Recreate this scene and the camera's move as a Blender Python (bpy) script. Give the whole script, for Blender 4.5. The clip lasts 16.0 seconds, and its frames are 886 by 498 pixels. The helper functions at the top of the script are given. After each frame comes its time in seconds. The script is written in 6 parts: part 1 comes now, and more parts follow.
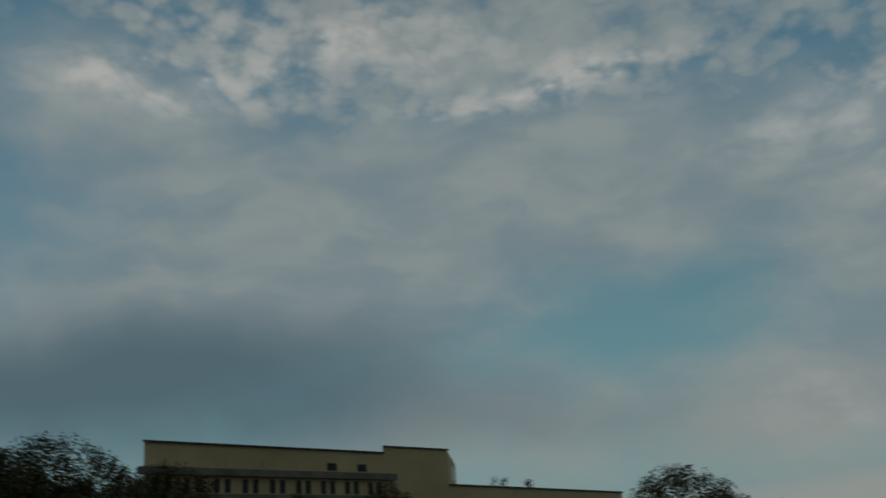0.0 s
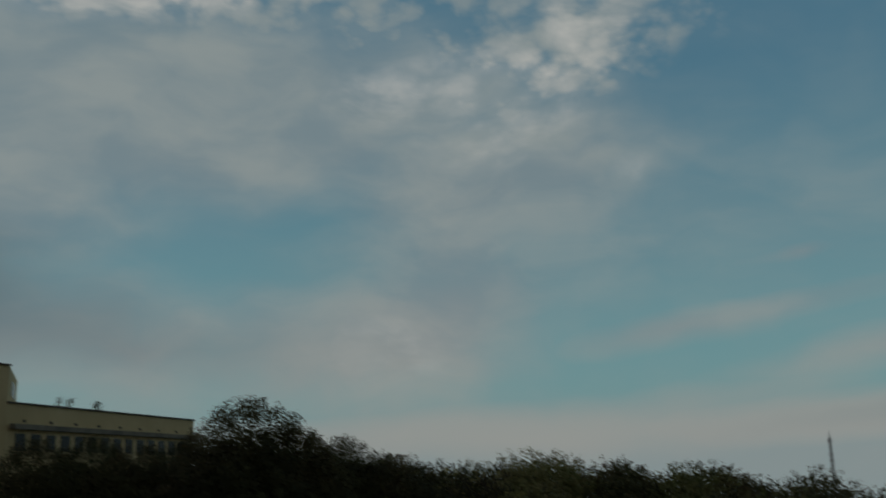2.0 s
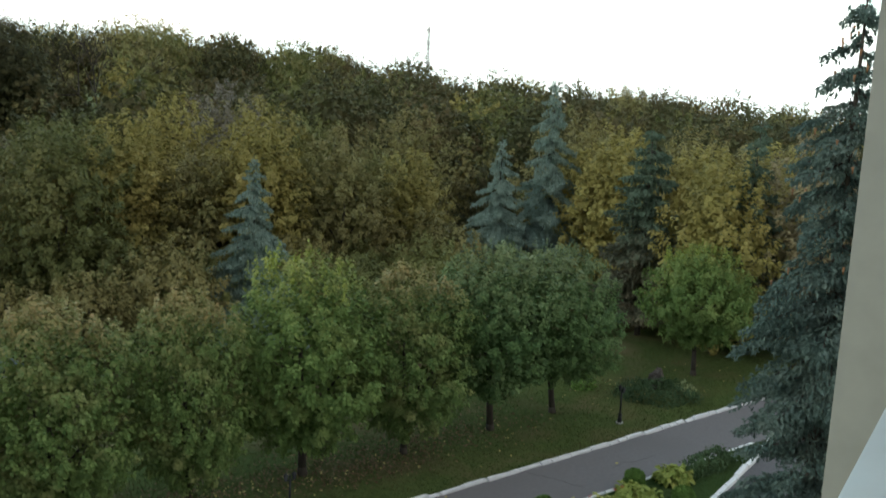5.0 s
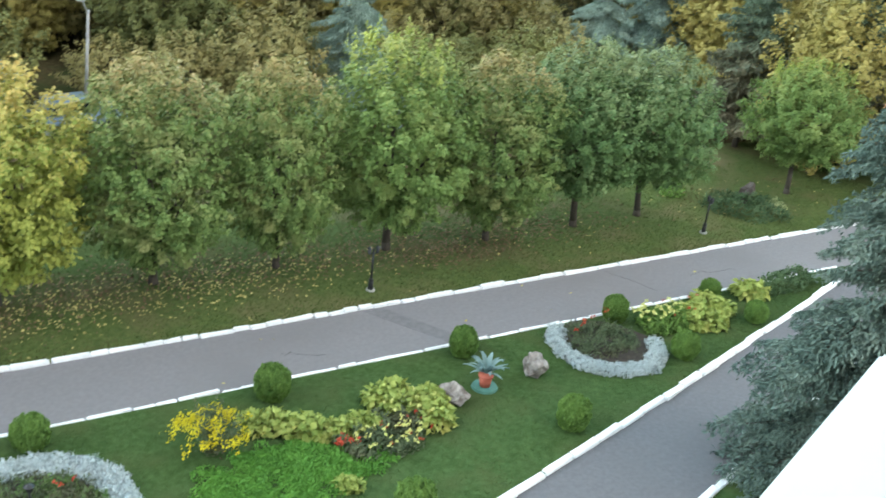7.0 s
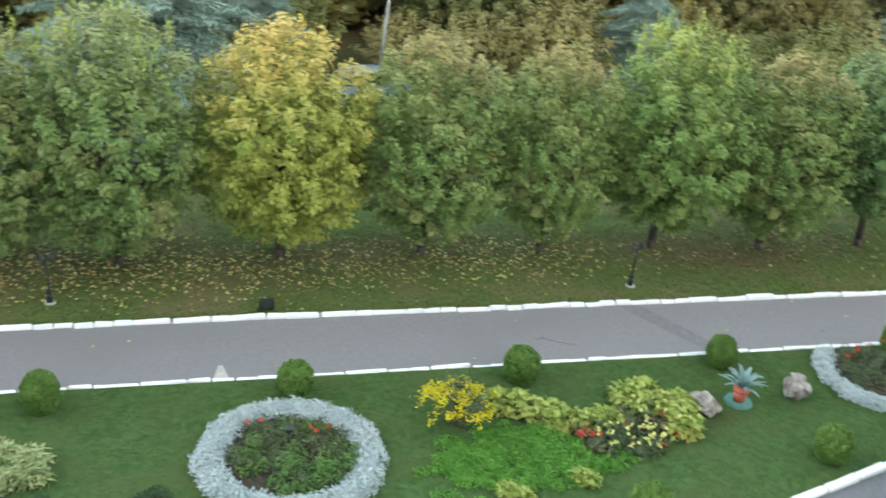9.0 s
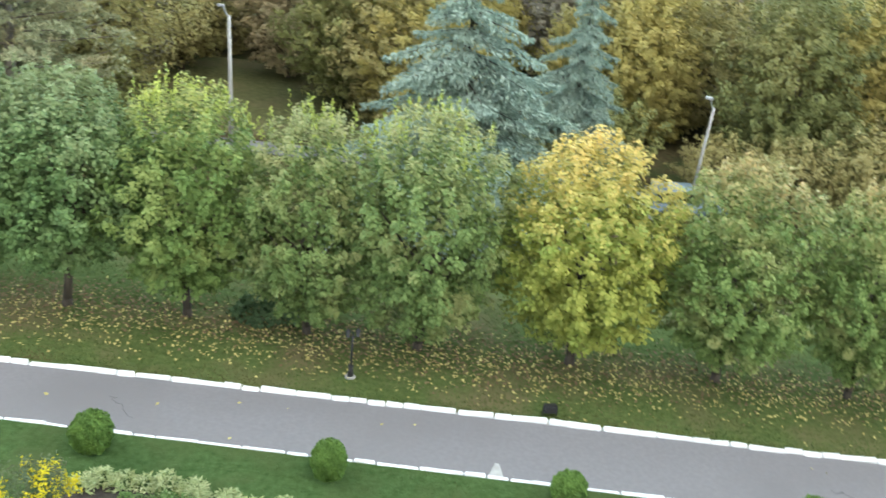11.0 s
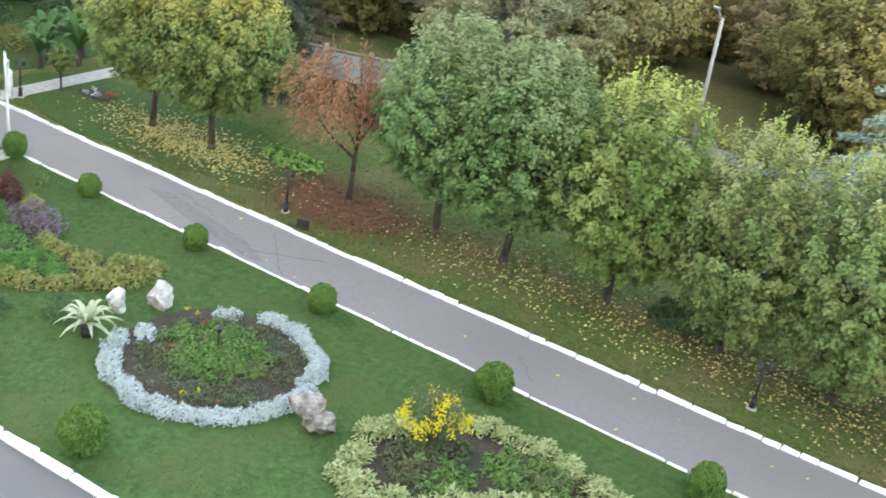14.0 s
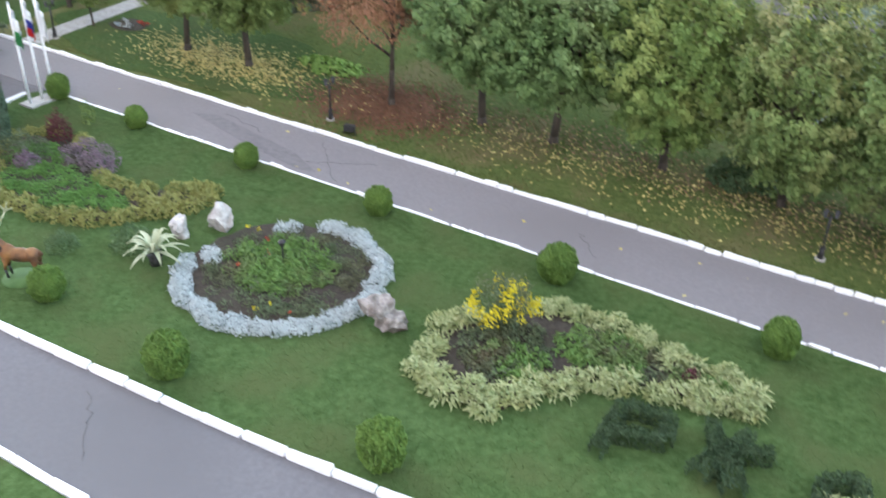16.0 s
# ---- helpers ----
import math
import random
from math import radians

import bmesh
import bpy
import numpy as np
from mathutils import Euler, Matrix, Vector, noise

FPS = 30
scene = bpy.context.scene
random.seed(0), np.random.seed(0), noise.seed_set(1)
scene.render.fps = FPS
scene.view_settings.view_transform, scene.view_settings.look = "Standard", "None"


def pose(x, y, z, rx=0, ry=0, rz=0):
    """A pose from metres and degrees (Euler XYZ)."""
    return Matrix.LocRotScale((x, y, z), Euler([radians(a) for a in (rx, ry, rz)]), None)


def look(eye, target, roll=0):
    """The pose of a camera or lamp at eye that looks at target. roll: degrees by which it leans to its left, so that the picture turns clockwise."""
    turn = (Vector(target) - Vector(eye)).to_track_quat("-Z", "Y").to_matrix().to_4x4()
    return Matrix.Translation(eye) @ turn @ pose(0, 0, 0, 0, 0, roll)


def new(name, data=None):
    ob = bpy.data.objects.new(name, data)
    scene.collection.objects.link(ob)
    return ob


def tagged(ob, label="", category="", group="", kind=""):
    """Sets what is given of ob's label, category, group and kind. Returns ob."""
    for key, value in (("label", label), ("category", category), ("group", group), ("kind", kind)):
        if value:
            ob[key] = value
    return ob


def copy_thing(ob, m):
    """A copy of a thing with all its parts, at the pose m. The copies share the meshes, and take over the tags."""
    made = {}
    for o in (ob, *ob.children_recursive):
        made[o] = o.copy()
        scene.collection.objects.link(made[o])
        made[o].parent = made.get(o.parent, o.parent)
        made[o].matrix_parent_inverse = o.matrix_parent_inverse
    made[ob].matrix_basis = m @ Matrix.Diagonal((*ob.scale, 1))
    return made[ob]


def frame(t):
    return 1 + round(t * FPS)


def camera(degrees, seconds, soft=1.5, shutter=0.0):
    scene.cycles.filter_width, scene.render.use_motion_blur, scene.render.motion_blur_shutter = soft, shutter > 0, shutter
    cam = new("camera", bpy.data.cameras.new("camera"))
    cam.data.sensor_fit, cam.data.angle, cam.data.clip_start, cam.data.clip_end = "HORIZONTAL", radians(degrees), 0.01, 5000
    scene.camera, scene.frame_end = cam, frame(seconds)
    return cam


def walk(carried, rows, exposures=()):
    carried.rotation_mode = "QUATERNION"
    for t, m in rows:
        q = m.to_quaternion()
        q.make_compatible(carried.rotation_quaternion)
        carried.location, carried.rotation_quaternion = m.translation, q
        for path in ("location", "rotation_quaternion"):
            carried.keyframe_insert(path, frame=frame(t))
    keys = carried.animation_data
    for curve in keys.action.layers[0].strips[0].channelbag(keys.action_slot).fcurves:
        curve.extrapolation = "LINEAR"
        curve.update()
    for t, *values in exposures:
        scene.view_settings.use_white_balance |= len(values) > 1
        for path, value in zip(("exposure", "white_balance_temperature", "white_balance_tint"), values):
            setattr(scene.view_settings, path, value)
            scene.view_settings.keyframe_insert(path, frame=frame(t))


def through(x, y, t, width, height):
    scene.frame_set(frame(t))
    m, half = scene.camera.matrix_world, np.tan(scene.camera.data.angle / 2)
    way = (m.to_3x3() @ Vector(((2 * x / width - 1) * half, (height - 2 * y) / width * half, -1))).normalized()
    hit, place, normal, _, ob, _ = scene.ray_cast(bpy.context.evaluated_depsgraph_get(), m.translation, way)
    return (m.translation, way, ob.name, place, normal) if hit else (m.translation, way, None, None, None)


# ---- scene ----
# The camera stands on a fourth-floor balcony and pans from the sky down over the garden.
cam = camera(48.0, 16.0, soft=1.55, shutter=0.4)
PATH = [
    (0.0, (-0.01, 0.009, 12.84), (-0.241, 1.897, 13.456), -3.6),
    (0.5, (-0.008, 0.006, 12.843), (-0.024, 1.918, 13.426), -2.76),
    (1.0, (-0.005, 0.004, 12.844), (0.16, 1.914, 13.413), -3.04),
    (1.5, (0.004, 0.003, 12.849), (0.347, 1.897, 13.39), -2.15),
    (2.0, (0.004, 0.003, 12.849), (0.55, 1.874, 13.299), -1.83),
    (2.5, (0.006, -0.001, 12.843), (0.715, 1.834, 13.202), -2.33),
    (3.0, (0.0, -0.008, 12.837), (0.853, 1.781, 13.106), -2.36),
    (3.5, (0.001, -0.015, 12.833), (1.026, 1.697, 12.967), 0.25),
    (4.0, (-0.002, -0.019, 12.834), (1.17, 1.597, 12.708), 0.4),
    (4.2, (-0.002, -0.02, 12.834), (1.209, 1.559, 12.642), 0.44),
    (6.3, (-0.001, -0.032, 12.811), (1.162, 1.456, 12.154), 5.09),
    (6.5, (-0.003, -0.032, 12.815), (1.122, 1.468, 12.119), 6.03),
    (7.0, (-0.014, -0.034, 12.828), (1.003, 1.491, 12.029), 6.71),
    (7.5, (-0.02, -0.035, 12.837), (0.907, 1.525, 11.996), 8.66),
    (8.0, (-0.012, -0.019, 12.837), (0.807, 1.574, 11.947), 7.17),
    (8.5, (-0.002, -0.003, 12.83), (0.68, 1.649, 11.932), 6.74),
    (9.0, (0.005, 0.011, 12.829), (0.54, 1.727, 11.953), 6.5),
    (9.2, (0.008, 0.019, 12.827), (0.458, 1.76, 11.951), 7.09),
    (11.3, (0.019, 0.037, 12.822), (-0.134, 1.901, 12.114), 7.95),
    (11.5, (0.015, 0.038, 12.823), (-0.211, 1.899, 12.128), 9.77),
    (12.0, (0.007, 0.035, 12.823), (-0.401, 1.872, 12.146), 8.99),
    (12.5, (0.002, 0.033, 12.821), (-0.544, 1.802, 12.064), 9.1),
    (13.0, (0.002, 0.024, 12.827), (-0.668, 1.753, 12.078), 9.23),
    (13.5, (0.003, -0.003, 12.83), (-0.798, 1.67, 12.082), 9.38),
    (14.0, (-0.004, -0.02, 12.832), (-0.856, 1.578, 11.984), 10.1),
    (14.5, (-0.009, -0.029, 12.835), (-0.961, 1.511, 11.984), 8.66),
    (15.0, (-0.011, -0.037, 12.824), (-1.043, 1.46, 11.992), 5.87),
    (15.5, (0.005, -0.032, 12.818), (-0.994, 1.43, 11.888), 3.61),
    (16.0, (0.019, -0.03, 12.814), (-0.857, 1.431, 11.767), 1.83),
]
walk(cam, [(t, look(eye, target, roll)) for t, eye, target, roll in PATH],
     exposures=[(0.0, -1.87, 6500, 10), (1.0, -1.87, 6500, 10), (2.5, -1.8, 6500, 10), (3.0, -1.7, 6500, 10), (3.5, -1.42, 6500, 10), (4.0, -1.02, 6600, 10), (4.2, -0.82, 6600, 10),
                (5.0, 1.2, 7000, 10), (6.3, 2.86, 6900, 10), (9.2, 2.85, 7050, 9), (11.3, 3.2, 7100, 12), (13.0, 3.22, 7150, 13), (14.5, 3.1, 7050, 18), (15.0, 3.12, 7050, 21), (16.0, 2.92, 6850, 24)])

# ---- world and sun ----
SUN_AZ, SUN_EL = radians(-70), radians(14)


def build_world():
    w = bpy.data.worlds.new("evening_sky")
    scene.world = w
    w.use_nodes = True
    nt = w.node_tree
    nt.nodes.clear()
    N, L = nt.nodes.new, nt.links.new

    def math_node(op, a, b=None, c=None):
        n = N("ShaderNodeMath")
        n.operation = op
        for k, v in enumerate((a, b, c)):
            if v is None:
                continue
            if isinstance(v, (int, float)):
                n.inputs[k].default_value = v
            else:
                L(v, n.inputs[k])
        return n.outputs[0]

    def noise_tex(vec, scale, detail, rough=0.55, distort=0.0):
        n = N("ShaderNodeTexNoise")
        n.inputs["Scale"].default_value = scale
        n.inputs["Detail"].default_value = detail
        n.inputs["Roughness"].default_value = rough
        n.inputs["Distortion"].default_value = distort
        L(vec, n.inputs["Vector"])
        return n.outputs["Fac"], n.outputs["Color"]

    def smooth(v, a, b):
        n = N("ShaderNodeMapRange")
        n.interpolation_type = "SMOOTHSTEP"
        n.inputs[1].default_value, n.inputs[2].default_value = a, b
        L(v, n.inputs[0])
        return n.outputs[0]

    def mix(f, a, b):
        n = N("ShaderNodeMix")
        n.data_type = "RGBA"
        if isinstance(f, float):
            n.inputs["Factor"].default_value = f
        else:
            L(f, n.inputs["Factor"])
        for key, v in ((6, a), (7, b)):
            if isinstance(v, tuple):
                n.inputs[key].default_value = (*v, 1)
            else:
                L(v, n.inputs[key])
        return n.outputs[2]

    sky = N("ShaderNodeTexSky")
    sky.sky_type = "NISHITA"
    sky.sun_disc = False
    sky.sun_elevation, sky.sun_rotation = SUN_EL, SUN_AZ
    sky.air_density, sky.dust_density, sky.ozone_density = 1.0, 1.0, 1.5
    tc = N("ShaderNodeTexCoord")
    sep = N("ShaderNodeSeparateXYZ")
    L(tc.outputs["Generated"], sep.inputs[0])
    az = math_node("MULTIPLY", math_node("ARCTAN2", sep.outputs[0], sep.outputs[1]), 57.3)
    el = math_node("MULTIPLY", math_node("ARCSINE", sep.outputs[2]), 57.3)
    comb = N("ShaderNodeCombineXYZ")
    L(az, comb.inputs[0])
    L(el, comb.inputs[1])
    flat = comb.outputs[0]
    # wisps: the clouds' outlines are drawn out by two scales of noise
    _, wob = noise_tex(flat, 0.11, 3, 0.5)
    sub = N("ShaderNodeVectorMath")
    sub.operation = "MULTIPLY_ADD"
    L(wob, sub.inputs[0])
    sub.inputs[1].default_value = (8, 4, 0)
    sub.inputs[2].default_value = (-4, -2, 0)
    add = N("ShaderNodeVectorMath")
    add.operation = "ADD"
    L(flat, add.inputs[0])
    L(sub.outputs[0], add.inputs[1])
    wisp = add.outputs[0]
    thin = N("ShaderNodeVectorMath")
    thin.operation = "MULTIPLY_ADD"
    L(wob, thin.inputs[0])
    thin.inputs[1].default_value = (8, 1.6, 0)
    thin.inputs[2].default_value = (-4, -0.8, 0)
    level = N("ShaderNodeVectorMath")
    level.operation = "ADD"
    L(flat, level.inputs[0])
    L(thin.outputs[0], level.inputs[1])
    drawn = level.outputs[0]

    def bank(places, lines=None):
        """Soft elliptic cloud banks: azimuth, elevation, half width, half height (degrees), lean, weight."""
        total = 0.0
        for a, e, sx, sy, lean, k in places:
            m = N("ShaderNodeMapping")
            m.vector_type = "TEXTURE"
            m.inputs["Location"].default_value = (a, e, 0)
            m.inputs["Rotation"].default_value = (0, 0, radians(lean))
            m.inputs["Scale"].default_value = (sx, sy, 1)
            L(lines or wisp, m.inputs["Vector"])
            g = N("ShaderNodeTexGradient")
            g.gradient_type = "SPHERICAL"
            L(m.outputs[0], g.inputs[0])
            total = math_node("MULTIPLY_ADD", g.outputs["Fac"], k, total)
        return total

    cover = bank([(-12, 20, 25, 8.5, 0, 1.8), (8, 21.5, 21, 7, -4, 1.7), (-27, 26.5, 12, 5.5, 0, 1.3), (-25, 12, 27, 7.5, 0, 1.7),
                  (13, 8, 10, 9, 0, 0.9), (21, 17, 14, 4.5, 14, 1.2), (-2, 7.5, 19, 4.5, 0, 1.2), (17, 10, 8, 5, 40, 0.5), (38, 14, 24, 7, 8, 0.45), (22, 12, 14, 6, 20, 0.4)])
    ripple = bank([(-4, 29.5, 34, 7, 0, 1.0), (24, 24, 13, 6, 25, 0.8)])
    streak = bank([(30, 7.8, 12, 1.7, 6, 1.0), (18, 2.5, 30, 2.8, 0, 1.1), (48, 2.4, 22, 1.9, 0, 1.2), (41, 6.0, 16, 2.0, 8, 0.9), (46, 10.3, 15, 1.6, 8, 0.7), (35.6, 11.4, 4, 1.0, 8, 0.9)], drawn)
    wide = N("ShaderNodeVectorMath")
    wide.operation = "MULTIPLY"
    L(wisp, wide.inputs[0])
    wide.inputs[1].default_value = (0.6, 1.35, 1)
    fine, _ = noise_tex(wide.outputs[0], 0.24, 5, 0.5, 0.0)
    cells = N("ShaderNodeVectorMath")
    cells.operation = "MULTIPLY"
    L(flat, cells.inputs[0])
    cells.inputs[1].default_value = (0.75, 1.2, 1)
    puff, _ = noise_tex(cells.outputs[0], 0.42, 8, 0.58, 0.35)
    curl = N("ShaderNodeVectorMath")
    curl.operation = "MULTIPLY"
    L(wisp, curl.inputs[0])
    curl.inputs[1].default_value = (0.55, 1.25, 1)
    lace, _ = noise_tex(curl.outputs[0], 0.44, 9, 0.58, 0.15)
    billow = N("ShaderNodeTexVoronoi")
    billow.voronoi_dimensions, billow.feature, billow.normalize = "2D", "SMOOTH_F1", True
    billow.inputs["Scale"].default_value = 0.42
    billow.inputs["Detail"].default_value = 2.5
    billow.inputs["Roughness"].default_value = 0.55
    billow.inputs["Smoothness"].default_value = 0.35
    L(cells.outputs[0], billow.inputs["Vector"])
    heap = smooth(billow.outputs["Distance"], 0.5, 0.14)
    rest = smooth(el, 32, 46)
    cloud = smooth(math_node("MULTIPLY_ADD", fine, 0.7, math_node("ADD", cover, math_node("MULTIPLY", rest, 0.6))), 0.1, 1.75)
    cloud = math_node("MAXIMUM", cloud, math_node("MULTIPLY", smooth(ripple, 0.0, 0.25), smooth(math_node("MULTIPLY_ADD", heap, 0.45, math_node("MULTIPLY_ADD", puff, 1.2, ripple)), 0.82, 1.6)))
    cloud = math_node("MAXIMUM", cloud, math_node("MULTIPLY", smooth(math_node("MULTIPLY_ADD", fine, 0.5, streak), 0.3, 1.25), 0.75))
    lit = bank([(-27, 26.8, 13, 2.6, 0, 0.85), (1, 27.0, 15, 1.7, 7, 1.05), (14.3, 22.8, 8, 3.0, 10, 0.6), (27.8, 16.6, 2.6, 1.1, 12, 0.6), (25, 24.5, 10, 6, 30, 0.75),
                (-14, 30.0, 26, 4.6, 0, 0.95), (12.9, 7.0, 6.5, 3.6, 0, 0.55), (-11, 20, 15, 5, 0, 0.3), (19, 20, 11, 7, 0, 0.42)])
    bright = smooth(math_node("MULTIPLY", lit, math_node("MULTIPLY_ADD", heap, 0.75, math_node("MULTIPLY_ADD", lace, 3.2, -1.0))), 0.12, 1.75)
    slate = smooth(bank([(-24, 10, 27, 6.5, 0, 1.8), (47, 2.2, 26, 1.5, 0, 0.5), (56, 3.6, 20, 0.8, 3, 0.35), (2, 7.2, 14, 3, 0, 0.5)]), 0.0, 1.3)
    low = smooth(el, 13, 1)
    zenith = smooth(el, 26, 56)
    blue = mix(0.2, mix(smooth(el, 26, 4), (1.15, 2.95, 4.15), (2.3, 4.95, 5.3)), sky.outputs[0])
    blue = mix(smooth(el, 5.5, 0.5), blue, (3.7, 4.55, 4.6))
    grey = mix(smooth(fine, 0.3, 0.7), (2.9, 3.9, 4.3), (4.1, 4.8, 4.8))
    grey = mix(low, grey, (5.25, 5.2, 4.8))
    grey = mix(slate, grey, (1.4, 2.3, 2.75))
    grey = mix(bright, grey, (7.2, 7.3, 6.9))
    front = N("ShaderNodeVectorMath")
    front.operation = "SCALE"
    L(mix(cloud, blue, grey), front.inputs[0])
    front.inputs["Scale"].default_value = 1.6
    # Unseen sky: dimmed overhead and west, brightened east to light the far building.
    whole = mix(zenith, front.outputs[0], (0.6, 0.8, 1.0))
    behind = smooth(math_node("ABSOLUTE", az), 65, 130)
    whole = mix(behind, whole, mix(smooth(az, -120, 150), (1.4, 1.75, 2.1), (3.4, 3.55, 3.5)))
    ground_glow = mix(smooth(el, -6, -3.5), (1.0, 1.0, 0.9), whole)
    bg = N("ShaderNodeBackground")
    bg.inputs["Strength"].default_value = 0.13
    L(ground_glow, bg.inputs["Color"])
    out = N("ShaderNodeOutputWorld")
    L(bg.outputs[0], out.inputs["Surface"])


build_world()
sun_data = bpy.data.lights.new("sun", "SUN")
sun_data.energy, sun_data.angle, sun_data.color = 0.5, radians(60), (1.0, 0.93, 0.84)
sun = new("sun", sun_data)
sun.matrix_world = look((math.sin(SUN_AZ) * 50, math.cos(SUN_AZ) * 50, 50 * math.tan(SUN_EL)), (0, 0, 0))

# ---- materials ----
def surface(name, low, high, scale=3.0, rough=0.8, bump=0.2, scale2=0.4, third=None, metal=0.0, depth=0.03, islands=0.0, objects=0.0, through=0.0, stretch=(1, 1, 1), detail=6.0, bump_scale=None, spec=0.4, top=None):
    """Two scales of noise between two colours, a third in patches; islands and objects: how far each leaf or piece differs."""
    m = bpy.data.materials.new(name)
    m.use_nodes = True
    nt = m.node_tree
    N, L = nt.nodes.new, nt.links.new
    p = nt.nodes["Principled BSDF"]
    out = nt.nodes["Material Output"]
    tc = N("ShaderNodeTexCoord")
    mp = N("ShaderNodeMapping")
    mp.inputs["Scale"].default_value = stretch
    L(tc.outputs["Object"], mp.inputs["Vector"])

    def noise_at(s, d=detail):
        n = N("ShaderNodeTexNoise")
        n.inputs["Scale"].default_value, n.inputs["Detail"].default_value = s, d
        L(mp.outputs[0], n.inputs["Vector"])
        return n.outputs["Fac"]

    def mixed(f, a, b):
        n = N("ShaderNodeMix")
        n.data_type = "RGBA"
        L(f, n.inputs["Factor"])
        for k, v in ((6, a), (7, b)):
            if isinstance(v, tuple):
                n.inputs[k].default_value = (*v, 1)
            else:
                L(v, n.inputs[k])
        return n.outputs[2]

    def ranged(v, a, b):
        n = N("ShaderNodeMapRange")
        n.inputs[1].default_value, n.inputs[2].default_value = a, b
        L(v, n.inputs[0])
        return n.outputs[0]

    fine = noise_at(scale)
    f = ranged(fine, 0.3, 0.7)
    if islands or objects:
        geo, info = N("ShaderNodeNewGeometry"), N("ShaderNodeObjectInfo")
        a = N("ShaderNodeMath")
        a.operation = "MULTIPLY_ADD"
        L(geo.outputs["Random Per Island"], a.inputs[0])
        a.inputs[1].default_value = islands
        L(f, a.inputs[2])
        b = N("ShaderNodeMath")
        b.operation = "MULTIPLY_ADD"
        L(info.outputs["Random"], b.inputs[0])
        b.inputs[1].default_value = objects
        L(a.outputs[0], b.inputs[2])
        f = ranged(b.outputs[0], 0.0, 1.0 + islands + objects)
    col = mixed(f, low, high)
    if third:
        col = mixed(ranged(noise_at(scale2, 4.0), 0.48, 0.68), col, third)
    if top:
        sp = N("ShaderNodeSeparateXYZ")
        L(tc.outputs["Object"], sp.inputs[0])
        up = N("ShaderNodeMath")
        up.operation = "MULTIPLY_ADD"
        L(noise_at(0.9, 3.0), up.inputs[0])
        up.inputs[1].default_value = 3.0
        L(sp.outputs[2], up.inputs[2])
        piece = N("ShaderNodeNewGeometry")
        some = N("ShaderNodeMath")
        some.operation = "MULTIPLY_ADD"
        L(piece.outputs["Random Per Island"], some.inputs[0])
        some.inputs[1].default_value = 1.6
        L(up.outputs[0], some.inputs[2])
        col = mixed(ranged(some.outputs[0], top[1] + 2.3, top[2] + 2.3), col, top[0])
    L(col, p.inputs["Base Color"])
    p.inputs["Roughness"].default_value = rough
    p.inputs["Metallic"].default_value = metal
    p.inputs["Specular IOR Level"].default_value = spec
    if bump:
        bp = N("ShaderNodeBump")
        bp.inputs["Strength"].default_value = bump
        bp.inputs["Distance"].default_value = depth
        L(noise_at(bump_scale, 8.0) if bump_scale else fine, bp.inputs["Height"])
        L(bp.outputs[0], p.inputs["Normal"])
    if through:
        tr, mx = N("ShaderNodeBsdfTranslucent"), N("ShaderNodeMixShader")
        L(col, tr.inputs["Color"])
        mx.inputs[0].default_value = through
        L(p.outputs[0], mx.inputs[1])
        L(tr.outputs[0], mx.inputs[2])
        L(mx.outputs[0], out.inputs["Surface"])
    return m


def leafy(name, low, high, third=None, tree=0.35, scale2=0.7, rough=0.6, leaf=0.75, bump=0.0, spec=0.15, top=None):
    return surface(name, low, high, 2.6, rough, bump, scale2, third, depth=0.25, islands=leaf, objects=tree, through=0.2, spec=spec, top=top)


GRASS = surface("mown_grass", (0.034, 0.067, 0.02), (0.07, 0.118, 0.042), 7.0, 0.95, 0.5, 0.6, (0.066, 0.09, 0.034), bump_scale=40.0, detail=12, spec=0.05)
PARK = surface("park_grass", (0.062, 0.094, 0.03), (0.115, 0.145, 0.05), 6.0, 0.95, 0.5, 0.35, (0.15, 0.128, 0.066), bump_scale=35.0, detail=10, spec=0.05)
DRY_GRASS = surface("dry_olive_grass", (0.092, 0.102, 0.044), (0.155, 0.155, 0.07), 3.0, 0.95, 0.5, 0.3, (0.16, 0.135, 0.072), bump_scale=30.0, detail=10, spec=0.05)
WOOD_FLOOR = surface("leaf_littered_ground", (0.05, 0.04, 0.02), (0.11, 0.085, 0.04), 4.0, 1.0, 0.6, 0.5, (0.045, 0.06, 0.022), bump_scale=25.0, detail=10, spec=0.05)
LITTER = surface("fallen_leaf", (0.26, 0.2, 0.06), (0.58, 0.5, 0.2), 2.0, 0.8, 0.0, islands=1.0)
BROWN_LITTER = surface("brown_leaf_litter", (0.12, 0.082, 0.045), (0.25, 0.17, 0.09), 2.0, 0.9, 0.0, islands=1.0)
LITTER_RED = surface("fallen_red_leaf", (0.1, 0.045, 0.025), (0.2, 0.095, 0.05), 2.0, 0.8, 0.0, islands=1.0)
ASPHALT = surface("worn_asphalt", (0.172, 0.161, 0.17), (0.2, 0.188, 0.197), 9.0, 0.9, 0.2, 0.18, (0.168, 0.156, 0.161), bump_scale=90.0, detail=10)
DRIVE = surface("dark_asphalt", (0.112, 0.105, 0.114), (0.138, 0.13, 0.14), 9.0, 0.9, 0.2, 0.2, (0.112, 0.105, 0.112), bump_scale=90.0, detail=10)
CRACK = surface("crack_dirt", (0.08, 0.074, 0.076), (0.12, 0.112, 0.114), 8.0, 0.95, 0.2)
PATCH = surface("asphalt_mend", (0.138, 0.13, 0.138), (0.176, 0.166, 0.176), 6.0, 0.9, 0.3, bump_scale=70.0)
